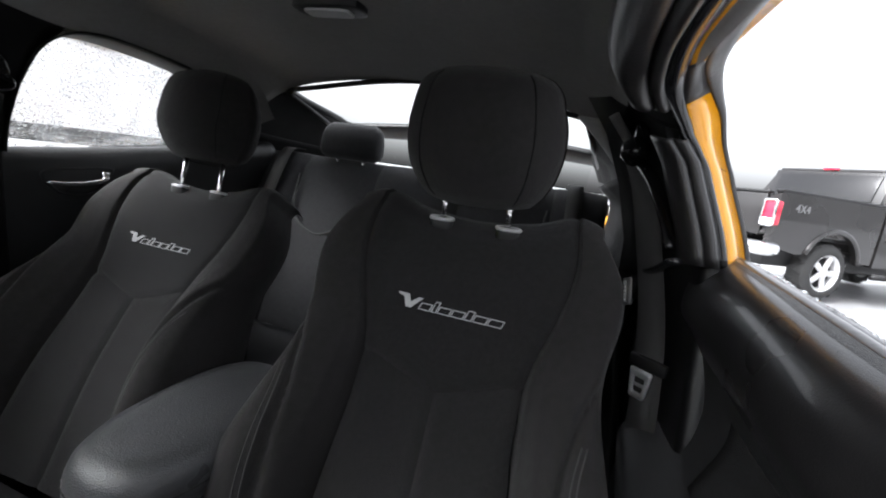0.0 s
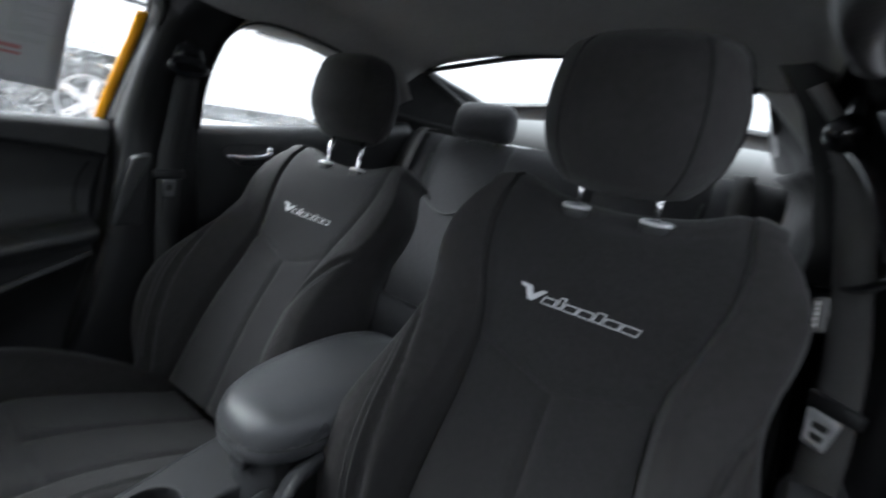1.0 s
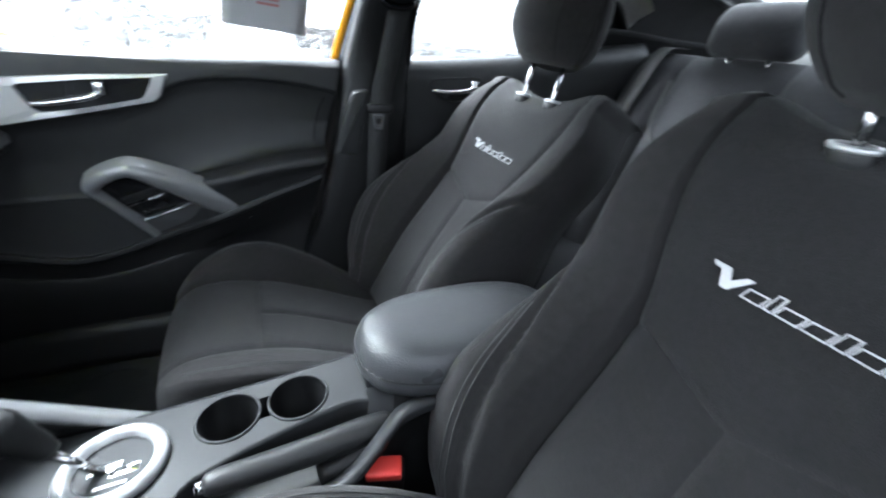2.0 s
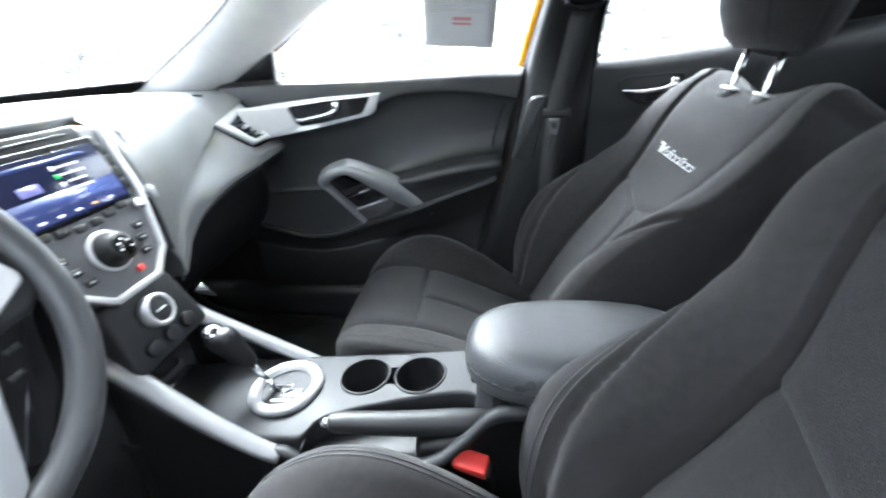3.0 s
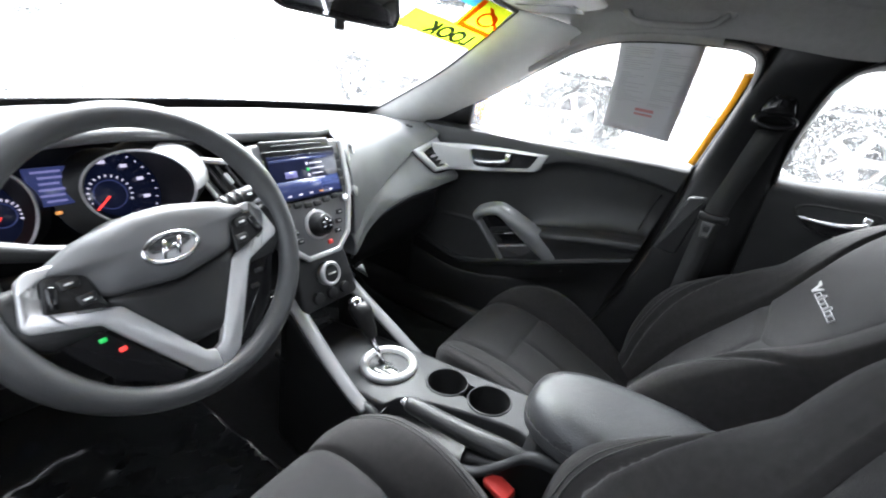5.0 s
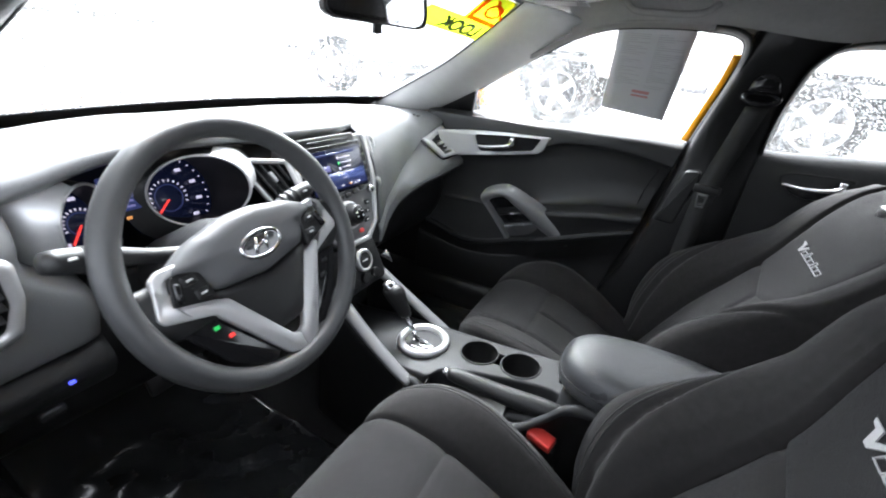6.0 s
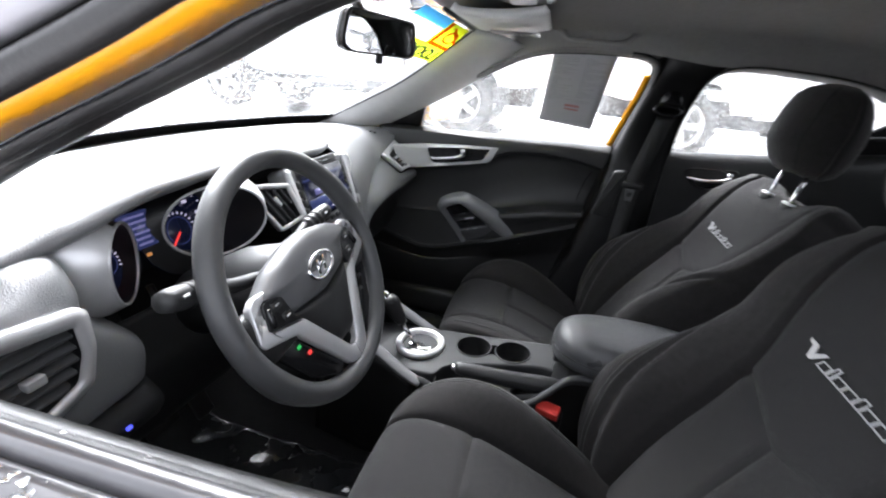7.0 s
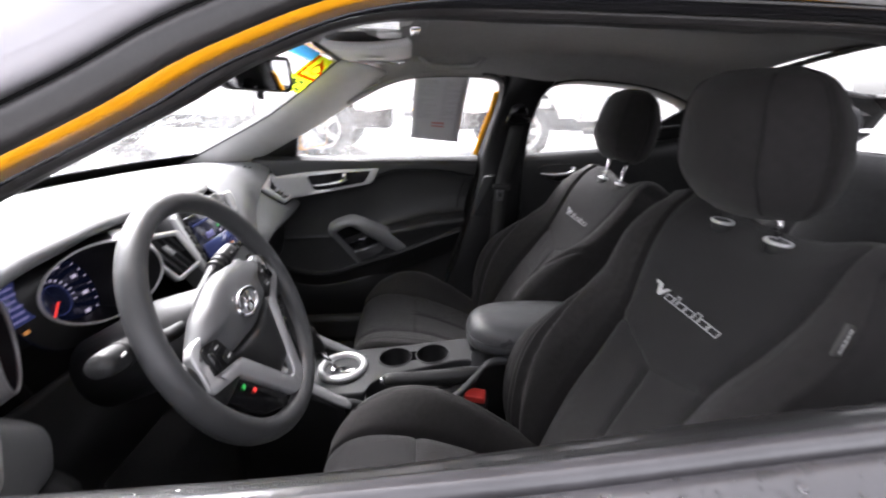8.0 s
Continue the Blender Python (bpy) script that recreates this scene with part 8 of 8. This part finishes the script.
def pickup(m, label, paint, lens):
    """A full-size pickup, its tail at y = 0 and its nose at y = 5.8."""
    t = group("pickup_truck", label, "pickup truck")
    P_, W = paint, 0.99

    def side(s):
        # bed side with wheel arch cut by rows of points
        top = [(0.02, 1.40), (1.9, 1.36)]
        bm = bmesh.new()
        pts = [(0.0, 0.72), (0.0, 1.38), (0.04, 1.42), (1.92, 1.40), (1.92, 0.58), (1.78, 0.58)]
        arch = [(1.16 + 0.53 * math.cos(a), 0.46 + 0.53 * math.sin(a)) for a in np.linspace(0.22, math.pi - 0.35, 18)]
        pts += arch + [(0.50, 0.62), (0.25, 0.66)]
        lo = [bm.verts.new((s * W, y, z)) for y, z in pts]
        hi = [bm.verts.new((s * (W - 0.09), y, z)) for y, z in pts]
        bm.faces.new(lo), bm.faces.new(hi)
        for i in range(len(pts)):
            j = (i + 1) % len(pts)
            bm.faces.new((lo[i], hi[i], hi[j], lo[j]))
        bmesh.ops.triangulate(bm, faces=[f for f in bm.faces if len(f.verts) > 4])
        bmesh.ops.recalc_face_normals(bm, faces=bm.faces)
        auto(part("bed_side", bm, P_, t))
        part("wheel_flare", tube_bm([(s * (W + 0.006), y, z) for y, z in arch], 0.035, 10, flat=0.6), P_, t)
        part("bed_rail", box_bm(0.10, 1.92, 0.035, 0.012, 2, at=(s * (W - 0.04), 0.96, 1.425)), M["plastic_black"], t)
        # cab side
        cab = [(1.98, 0.55), (1.98, 1.42), (2.12, 1.90), (2.5, 1.95), (3.4, 1.92), (3.9, 1.46), (5.6, 1.34), (5.75, 1.0), (5.7, 0.62), (5.22, 0.60)]
        arch2 = [(4.72 + 0.50 * math.cos(a), 0.46 + 0.50 * math.sin(a)) for a in np.linspace(0.28, math.pi - 0.28, 14)]
        bm = bmesh.new()
        cp = cab + arch2 + [(4.2, 0.55)]
        xw = [W if z < 1.45 else W - 0.16 for y, z in cp]
        lo = [bm.verts.new((s * x, y, z)) for x, (y, z) in zip(xw, cp)]
        hi = [bm.verts.new((s * (x - 0.10), y, z)) for x, (y, z) in zip(xw, cp)]
        bm.faces.new(lo), bm.faces.new(hi)
        for i in range(len(cp)):
            j = (i + 1) % len(cp)
            bm.faces.new((lo[i], hi[i], hi[j], lo[j]))
        bmesh.ops.triangulate(bm, faces=[f for f in bm.faces if len(f.verts) > 4])
        bmesh.ops.recalc_face_normals(bm, faces=bm.faces)
        auto(part("cab_side", bm, P_, t))
        for y0, y1 in ((2.22, 2.80), (2.9, 3.42)):
            sw = part("side_window", box_bm(0.02, y1 - y0, 0.36, 0.008, 2), M["gloss"], t)
            sw.matrix_local = Matrix.Translation((s * (W - 0.075), (y0 + y1) / 2, 1.66)) @ Euler((0, radians(-s * 19), 0)).to_matrix().to_4x4()
        tl = part("tail_light", box_bm(0.17, 0.12, 0.33, 0.03, 3, at=(s * (W - 0.075), 0.02, 1.13)), lens, t, "tall tail light with white lower lens")
        part("tail_light_trim", frame_bm(poly_ring([(-0.095, -0.18), (0.095, -0.18), (0.095, 0.18), (-0.095, 0.18)], 0.04), poly_ring([(-0.072, -0.155), (0.072, -0.155), (0.072, 0.155), (-0.072, 0.155)], 0.03), -0.01, 0.02), M["chrome"], tl).matrix_local = axes((s * (W - 0.075), -0.04, 1.13), (1, 0, 0), (0, 0, 1))
        part("reverse_lens", box_bm(0.12, 0.02, 0.08, 0.008, 2, at=(s * (W - 0.075), -0.045, 1.02)), M["white"], tl)
        for yw in (1.16, 4.72):
            truck_wheel(t, s * (W - 0.15), yw)
        part("running_board", tube_bm([(s * (W + 0.02), 2.0, 0.42), (s * (W + 0.02), 4.1, 0.42)], 0.045, 12), M["plastic_black"], t)
        text_part("badge_text", "4X4", 0.15, M["satin_bright"], t, axes((s * (W + 0.004), 0.42, 1.22), (0, s, 0), (0, 0, 1)), "pale four-wheel-drive decal", 0.002)

    side(1)
    side(-1)
    part("tailgate", box_bm(1.62, 0.07, 0.56, 0.02, 3, at=(0, 0.03, 1.10)), P_, t)
    part("tailgate_handle", box_bm(0.26, 0.03, 0.09, 0.012, 2, at=(0, -0.012, 1.24)), M["plastic_black"], t)
    part("tailgate_top", box_bm(1.66, 0.09, 0.04, 0.015, 2, at=(0, 0.03, 1.40)), M["plastic_black"], t)
    bp = part("rear_bumper", tube_bm(spline([(-0.98, 0.10, 0.66), (-0.9, -0.10, 0.66), (0, -0.14, 0.66), (0.9, -0.10, 0.66), (0.98, 0.10, 0.66)], 30), 0.115, 12, flat=0.85, up=(0, 0, 1)), M["chrome"], t, "chrome rear bumper")
    part("plate_recess", box_bm(0.34, 0.02, 0.14, 0.008, 2, at=(0, -0.25, 0.68)), M["plastic_black"], t)
    part("bed_floor", box_bm(1.75, 1.9, 0.05, 0.01, 1, at=(0, 0.97, 0.86)), M["plastic_black"], t)
    part("cab_back", box_bm(1.66, 0.06, 0.9, 0.02, 2, at=(0, 2.0, 0.98)), P_, t)
    rw = part("rear_window", box_bm(1.48, 0.03, 0.42, 0.02, 2), M["gloss"], t, "dark cab rear window")
    rw.matrix_local = Matrix.Translation((0, 2.03, 1.66)) @ Euler((radians(-16), 0, 0)).to_matrix().to_4x4()
    cabf = part("cab_rear_frame", box_bm(1.72, 0.05, 0.54, 0.03, 2), P_, t)
    cabf.matrix_local = Matrix.Translation((0, 2.065, 1.66)) @ Euler((radians(-16), 0, 0)).to_matrix().to_4x4()
    part("cab_roof", box_bm(1.64, 1.35, 0.06, 0.03, 3, at=(0, 2.80, 1.93)), P_, t)
    part("brake_lamp", box_bm(0.22, 0.05, 0.04, 0.01, 2, at=(0, 2.13, 1.955)), M["lens_red"], t)
    ws_ = part("windscreen", box_bm(1.55, 0.03, 0.64, 0.02, 2), M["gloss"], t)
    ws_.matrix_local = Matrix.Translation((0, 3.66, 1.68)) @ Euler((radians(47), 0, 0)).to_matrix().to_4x4()
    part("hood", box_bm(1.78, 1.85, 0.10, 0.05, 3, at=(0, 4.75, 1.36)), P_, t)
    part("front_bumper", box_bm(1.94, 0.16, 0.28, 0.05, 3, at=(0, 5.75, 0.66)), M["chrome"], t)
    part("grille", box_bm(1.2, 0.08, 0.40, 0.04, 3, at=(0, 5.70, 1.08)), M["chrome"], t)
    part("underbody", box_bm(1.5, 5.3, 0.30, 0.05, 2, at=(0, 2.9, 0.55)), M["plastic_black"], t)
    place(t, m)
    return t


pickup(Matrix.Translation((2.59, 7.57, 0.0)) @ Euler((0, 0, radians(-60))).to_matrix().to_4x4(), "wet charcoal pickup truck with red tail lights on the lot", M["truck"], M["lens_red"])
pickup(Matrix.Translation((-5.75, 0.44, 0.44)) @ Euler((0, 0, math.pi)).to_matrix().to_4x4(), "white pickup truck with black tyres parked beyond the passenger side", M["snow"], M["lamp_lens"])
pickup(Matrix.Translation((-5.80, 0.78, 0.44)), "white pickup truck standing tail to tail with another", M["snow"], M["lamp_lens"])

# side mirror outside the passenger window
sm = group("side_mirror", "amber yellow door mirror with bright mirror face", "mirror")
place(sm, axes((-0.905, 0.030, 1.045), (-1, 0.40, 0), (0, 0.0, 1)))
so = poly_ring([(-0.10, -0.06), (0.10, -0.05), (0.10, 0.05), (0.06, 0.07), (-0.07, 0.065), (-0.10, 0.03)], 0.03)
part("shell", dome_bm(so, 0.0, -0.10, 8), M["paint"], sm)
part("mirror_face", prism_bm([(x * 0.9, y * 0.88) for x, y in so], 0.0, 0.004, 0), mglass, sm, smooth=False)
part("foot", box_bm(0.08, 0.05, 0.05, 0.015, 2, at=(-0.12, -0.05, -0.04)), M["plastic_black"], sm)


# ---- outer body of the car ----
body = group("car_body", "amber yellow hatchback outer body with black lower trim", "car body", "structure")
sheet("hood", [[(-w, y + 0.05, z - 0.05), (-w * 0.6, y, z - 0.008), (0, y - 0.02, z), (w * 0.6, y, z - 0.008), (w, y + 0.05, z - 0.05)] for y, z, w in ((-0.56, 0.915, 0.70), (-0.85, 0.875, 0.70), (-1.15, 0.81, 0.69), (-1.42, 0.71, 0.64))], M["paint"], body, 30, 24, 0.006)
sheet("cowl", [[(-0.68, -0.36, 0.93), (0, -0.50, 0.93), (0.68, -0.36, 0.93)], [(-0.70, -0.48, 0.90), (0, -0.58, 0.915), (0.70, -0.48, 0.90)]], M["plastic_black"], body, 16, 6, 0.006)
sheet("front_bumper", [[(-0.80, -1.05, z0), (-0.66, -1.42 - d, z0), (0, -1.54 - d, z0), (0.66, -1.42 - d, z0), (0.80, -1.05, z0)] for z0, d in ((0.70, -0.06), (0.58, 0.02), (0.42, 0.03), (0.22, -0.02))], M["paint"], body, 40, 16, 0.008)
part("lower_grille", prism_bm(poly_ring([(-0.42, 0.30), (0.42, 0.30), (0.30, 0.62), (-0.30, 0.62)], 0.05), 0, 0.03, 0.006), M["plastic_black"], body).matrix_local = axes((0, -1.60, 0), (1, 0, 0), (0, 0, 1))
sheet("rear_bumper", [[(-0.82, 1.95, z0), (-0.62, 2.28 + d, z0), (0, 2.36 + d, z0), (0.62, 2.28 + d, z0), (0.82, 1.95, z0)] for z0, d in ((0.98, -0.04), (0.74, 0.02), (0.48, 0.05), (0.24, 0.0))], M["paint"], body, 40, 16, 0.008)


def fender(s):
    """Front wing with its wheel opening."""
    rows = []
    for f in (0.0, 0.35, 0.7, 1.0):
        row = []
        for y in np.linspace(-1.36, -0.13, 30):
            top = lerp_table([(-1.4, 0.70), (-1.1, 0.80), (-0.8, 0.86), (-0.4, 0.905), (-0.1, 0.935)], y)
            q = 1 - ((y + 0.88) / 0.36) ** 2
            bot = 0.26 if q <= 0 else 0.34 + 0.34 * math.sqrt(q) - 0.02
            x = lerp_table([(-1.4, 0.70), (-1.1, 0.78), (-0.8, 0.815), (-0.4, 0.825), (-0.1, 0.815)], y)
            row.append((s * (x - 0.06 * (1 - f) ** 2), y, top + (bot - top) * f))
        rows.append(row)
    o = sheet("fender", rows, M["paint"], body, 30, 14, 0.006, 0.0, curve_u=False)
    part("head_lamp", dome_bm(poly_ring([(-0.16, -0.05), (0.14, -0.04), (0.17, 0.05), (-0.10, 0.045)], 0.03), 0.0, 0.03, 5), M["lamp_lens"], body, "clear head lamp").matrix_local = axes((s * 0.70, -1.33, 0.66), (-s * 0.6, -0.8, 0), (0, 0.25, 1))
    part("tail_lamp", dome_bm(poly_ring([(-0.14, -0.07), (0.14, -0.05), (0.14, 0.06), (-0.10, 0.07)], 0.03), 0.0, 0.03, 5), M["lens_red"], body, "red tail lamp").matrix_local = axes((s * 0.72, 2.22, 0.88), (s * 0.8, -0.6, 0), (0, -0.1, 1))
    for yw in (-0.88, 1.72):
        truck_wheel(body, s * 0.74, yw, 0.32, 0.20)
    part("sill_skirt", tube_bm(spline([(s * 0.80, -0.50, 0.25), (s * 0.835, 0.2, 0.25), (s * 0.835, 0.8, 0.25), (s * 0.80, 1.35, 0.26)], 20), 0.05, 12, flat=0.9), M["plastic_black"], body)


fender(1)
fender(-1)

# ---- crumpled film and mats in the footwells ----
random.seed(11)


def footwell_film(name, x0, x1, y0, y1, label, seed):
    random.seed(seed)
    folds = [(random.uniform(0, math.pi), random.uniform(14, 60), random.uniform(0, 6.28), random.uniform(0.0008, 0.0032)) for _ in range(16)]
    rows = []
    for y in np.linspace(y0, y1, 70):
        row = []
        for x in np.linspace(x0, x1, 60):
            h = 0.0
            for a, k, p, amp in folds:
                h += amp * (1 - abs(math.sin((x * math.cos(a) + y * math.sin(a)) * k * 0.5 + p)) ** 0.6)
            base = lerp_table([(-0.50, 0.46), (-0.42, 0.362), (-0.25, 0.268), (0.1, 0.250), (0.6, 0.252)], y)
            row.append((x, y, base + h))
        rows.append(row)
    g = group(name, label, "floor mat")
    o = part("film", grid_bm(rows), M["mat_plastic"], g, "shiny crumpled clear film")
    m = o.modifiers.new("thickness", "SOLIDIFY")
    m.thickness = 0.002
    mat_rows = [[(x, y, z - 0.012) for x, y, z in r[3:-3:3]] for r in rows[3:-3:3]]
    o = part("mat", grid_bm(mat_rows), M["carpet"], g, "black carpet mat")
    m = o.modifiers.new("thickness", "SOLIDIFY")
    m.thickness = 0.006
    edge = [mat_rows[0][k] for k in range(len(mat_rows[0]))] + [r[-1] for r in mat_rows[1:]] + list(reversed(mat_rows[-1][:-1])) + [r[0] for r in reversed(mat_rows[1:-1])]
    part("binding", tube_bm(edge, 0.005, 6, closed=True), M["rubber"], g)
    return g


footwell_film("floor_mat", 0.17, 0.60, -0.44, 0.40, "shiny crumpled clear film over the driver floor mat", 5)
footwell_film("floor_mat", -0.58, -0.17, -0.40, 0.38, "shiny crumpled clear film over the passenger floor mat", 9)
bit = tagged(part("paper_scrap", prism_bm([(0, 0), (0.03, 0.006), (0.024, 0.034), (0.004, 0.028)], 0, 0.0015, 0), M["white"], None), "small white paper scrap on the floor by the console", "paper scrap")
place(bit, axes((-0.158, 0.26, 0.275), (0.9, 0.3, 0.1), (-0.2, 1, 0.3)))


def pedal(x, y, z, w, h, label):
    p = group("pedal", label, "pedal", grp="foot pedals")
    place(p, axes((x, y, z), (1, 0, 0), (0, -0.45, 1)))
    part("pad", box_bm(w, h, 0.014, 0.005, 2), M["rubber"], p)
    for k in range(3):
        part("tread", box_bm(w * 0.8, 0.004, 0.004, 0.001, at=(0, (k - 1) * h * 0.26, 0.008)), M["silver"], p)
    part("arm", tube_bm(spline([(0, 0, -0.008), (0, 0.10, -0.04), (0, 0.28, -0.05)], 12), 0.008, 8), M["plastic_black"], p)


pedal(0.345, -0.215, 0.435, 0.075, 0.05, "black rubber brake pedal with bright treads")
pedal(0.235, -0.235, 0.415, 0.045, 0.13, "slim black accelerator pedal with bright treads")


# ---- rain drops ----
water = bpy.data.materials.new("water")
water.use_nodes = True
wb = water.node_tree.nodes["Principled BSDF"]
wb.inputs["Transmission Weight"].default_value = 1.0
wb.inputs["IOR"].default_value = 1.33
wb.inputs["Roughness"].default_value = 0.02
wb.inputs["Base Color"].default_value = (0.97, 0.98, 0.98, 1)


def drops(name, places, label, seed, rmin, rmax, squash=0.5):
    """Low domes of water on a surface. places: a function that gives a point and a normal."""
    random.seed(seed)
    verts, faces = [], []
    for p, n in places:
        p, n = Vector(p), Vector(n).normalized()
        t1 = n.orthogonal().normalized()
        t2 = n.cross(t1)
        r = rmin + (rmax - rmin) * random.random() ** 2.5
        e = random.uniform(0.75, 1.3)
        b = len(verts)
        for k in range(8):
            a = 2 * math.pi * k / 8
            verts.append(p + t1 * r * e * math.cos(a) + t2 * r / e * math.sin(a))
        for k in range(8):
            a = 2 * math.pi * k / 8
            verts.append(p + (t1 * e * math.cos(a) + t2 / e * math.sin(a)) * r * 0.72 + n * r * squash * 0.7)
        verts.append(p + n * r * squash)
        for k in range(8):
            j = (k + 1) % 8
            faces.append((b + k, b + j, b + 8 + j, b + 8 + k))
            faces.append((b + 8 + k, b + 8 + j, b + 16))
        faces.append(tuple(b + 7 - k for k in range(8)))
    me = bpy.data.meshes.new(name)
    me.from_pydata([tuple(v) for v in verts], [], faces)
    for p in me.polygons:
        p.use_smooth = len(p.vertices) < 5
    me.materials.append(water)
    o = new(name, me)
    o.visible_shadow = False
    return tagged(o, label, "rain drops", kind="stuff")


def ws_places(n, seed):
    random.seed(seed)
    out = []
    while len(out) < n:
        u, v = random.uniform(-0.97, 0.97), random.random() ** 2.4 * 0.86 + 0.012
        clump = math.sin(u * 9 + 1.3) * math.sin(v * 11 + u * 4) + 0.5 * math.sin(u * 31 + v * 17)
        if clump < random.uniform(-1.8, 1.1):
            continue
        x, y, z = ws_at(abs(u), v)
        out.append(((math.copysign(x, -u) if u else x, y - 0.010, z + 0.009), (0, -0.45, 0.9)))
    return out


drops("rain_drops", ws_places(22000, 21), "rain drops beaded on the windscreen", 31, 0.0007, 0.0019, 1.0)


def pane_places(n, seed, loop, y0, y1, belt):
    random.seed(seed)
    out = []
    top = spline(loop, 60)
    tops = {k: max([z for yy, z in top if abs(yy - k * 0.01) < 0.03] or [1.0]) for k in range(-20, 200)}
    while len(out) < n:
        y = random.uniform(y0, y1)
        zt = tops[int(round(y * 100))]
        zb = lerp_table(belt, y)
        if zt - zb < 0.02:
            continue
        z = zb + (zt - zb) * random.random() ** 1.3 * 0.97
        clump = math.sin(y * 22 + z * 9) * math.sin(z * 34 + y * 6) + 0.5 * math.sin(y * 71)
        clump += 1.3 * math.exp(-((y - 0.22) / 0.13) ** 2 - ((z - 1.04) / 0.08) ** 2)
        if clump < random.uniform(-2.2, 1.2):
            continue
        out.append(((-(frame_x(z) + 0.002), y, z), (-1, 0, 0.35)))
    return out


drops("rain_drops", pane_places(15000, 5, LOOP_P, -0.05, 0.69, BELT_Z_P), "rain drops on the front passenger window", 6, 0.0008, 0.0021, 0.9)
drops("rain_drops", pane_places(13000, 8, LOOP_R, 0.89, 1.5, BELT_Z_P), "rain drops on the rear passenger window", 7, 0.0008, 0.0021, 0.9)


def sill_places(n, seed):
    random.seed(seed)
    out = []
    while len(out) < n:
        y, f = random.uniform(-0.1, 1.0), random.random()
        zb = lerp_table(BELT_Z_D, y)
        x = 0.762 + 0.036 * f
        z = zb + lerp_table([(0.758, -0.004), (0.765, 0.002), (0.785, -0.006), (0.798, -0.022)], x)
        out.append(((x, y, z + 0.0018), (0.3 * f, 0, 1)))
    return out


drops("rain_drops", sill_places(700, 12), "rain drops standing on the driver window moulding", 13, 0.0008, 0.0040, 0.6)


def roll_places(n, seed):
    random.seed(seed)
    out = []
    while len(out) < n:
        y, f = random.uniform(0.2, 0.99), random.random() ** 1.4
        if math.sin(y * 31) + math.sin(y * 13 + f * 5) < random.uniform(-1.6, 1.2):
            continue
        q = section_d(y)
        k = f * 3.0
        a, b = q[2 + int(k)], q[3 + int(k)]
        g = k - int(k)
        out.append(((a[0] + (b[0] - a[0]) * g - 0.005, y, a[2] + (b[2] - a[2]) * g + 0.0012), (-0.35 - 0.5 * f, 0, 1 - 0.6 * f)))
    return out


drops("rain_drops", roll_places(320, 17), "rain drops on the vinyl roll of the driver door", 18, 0.0006, 0.0022, 0.4)
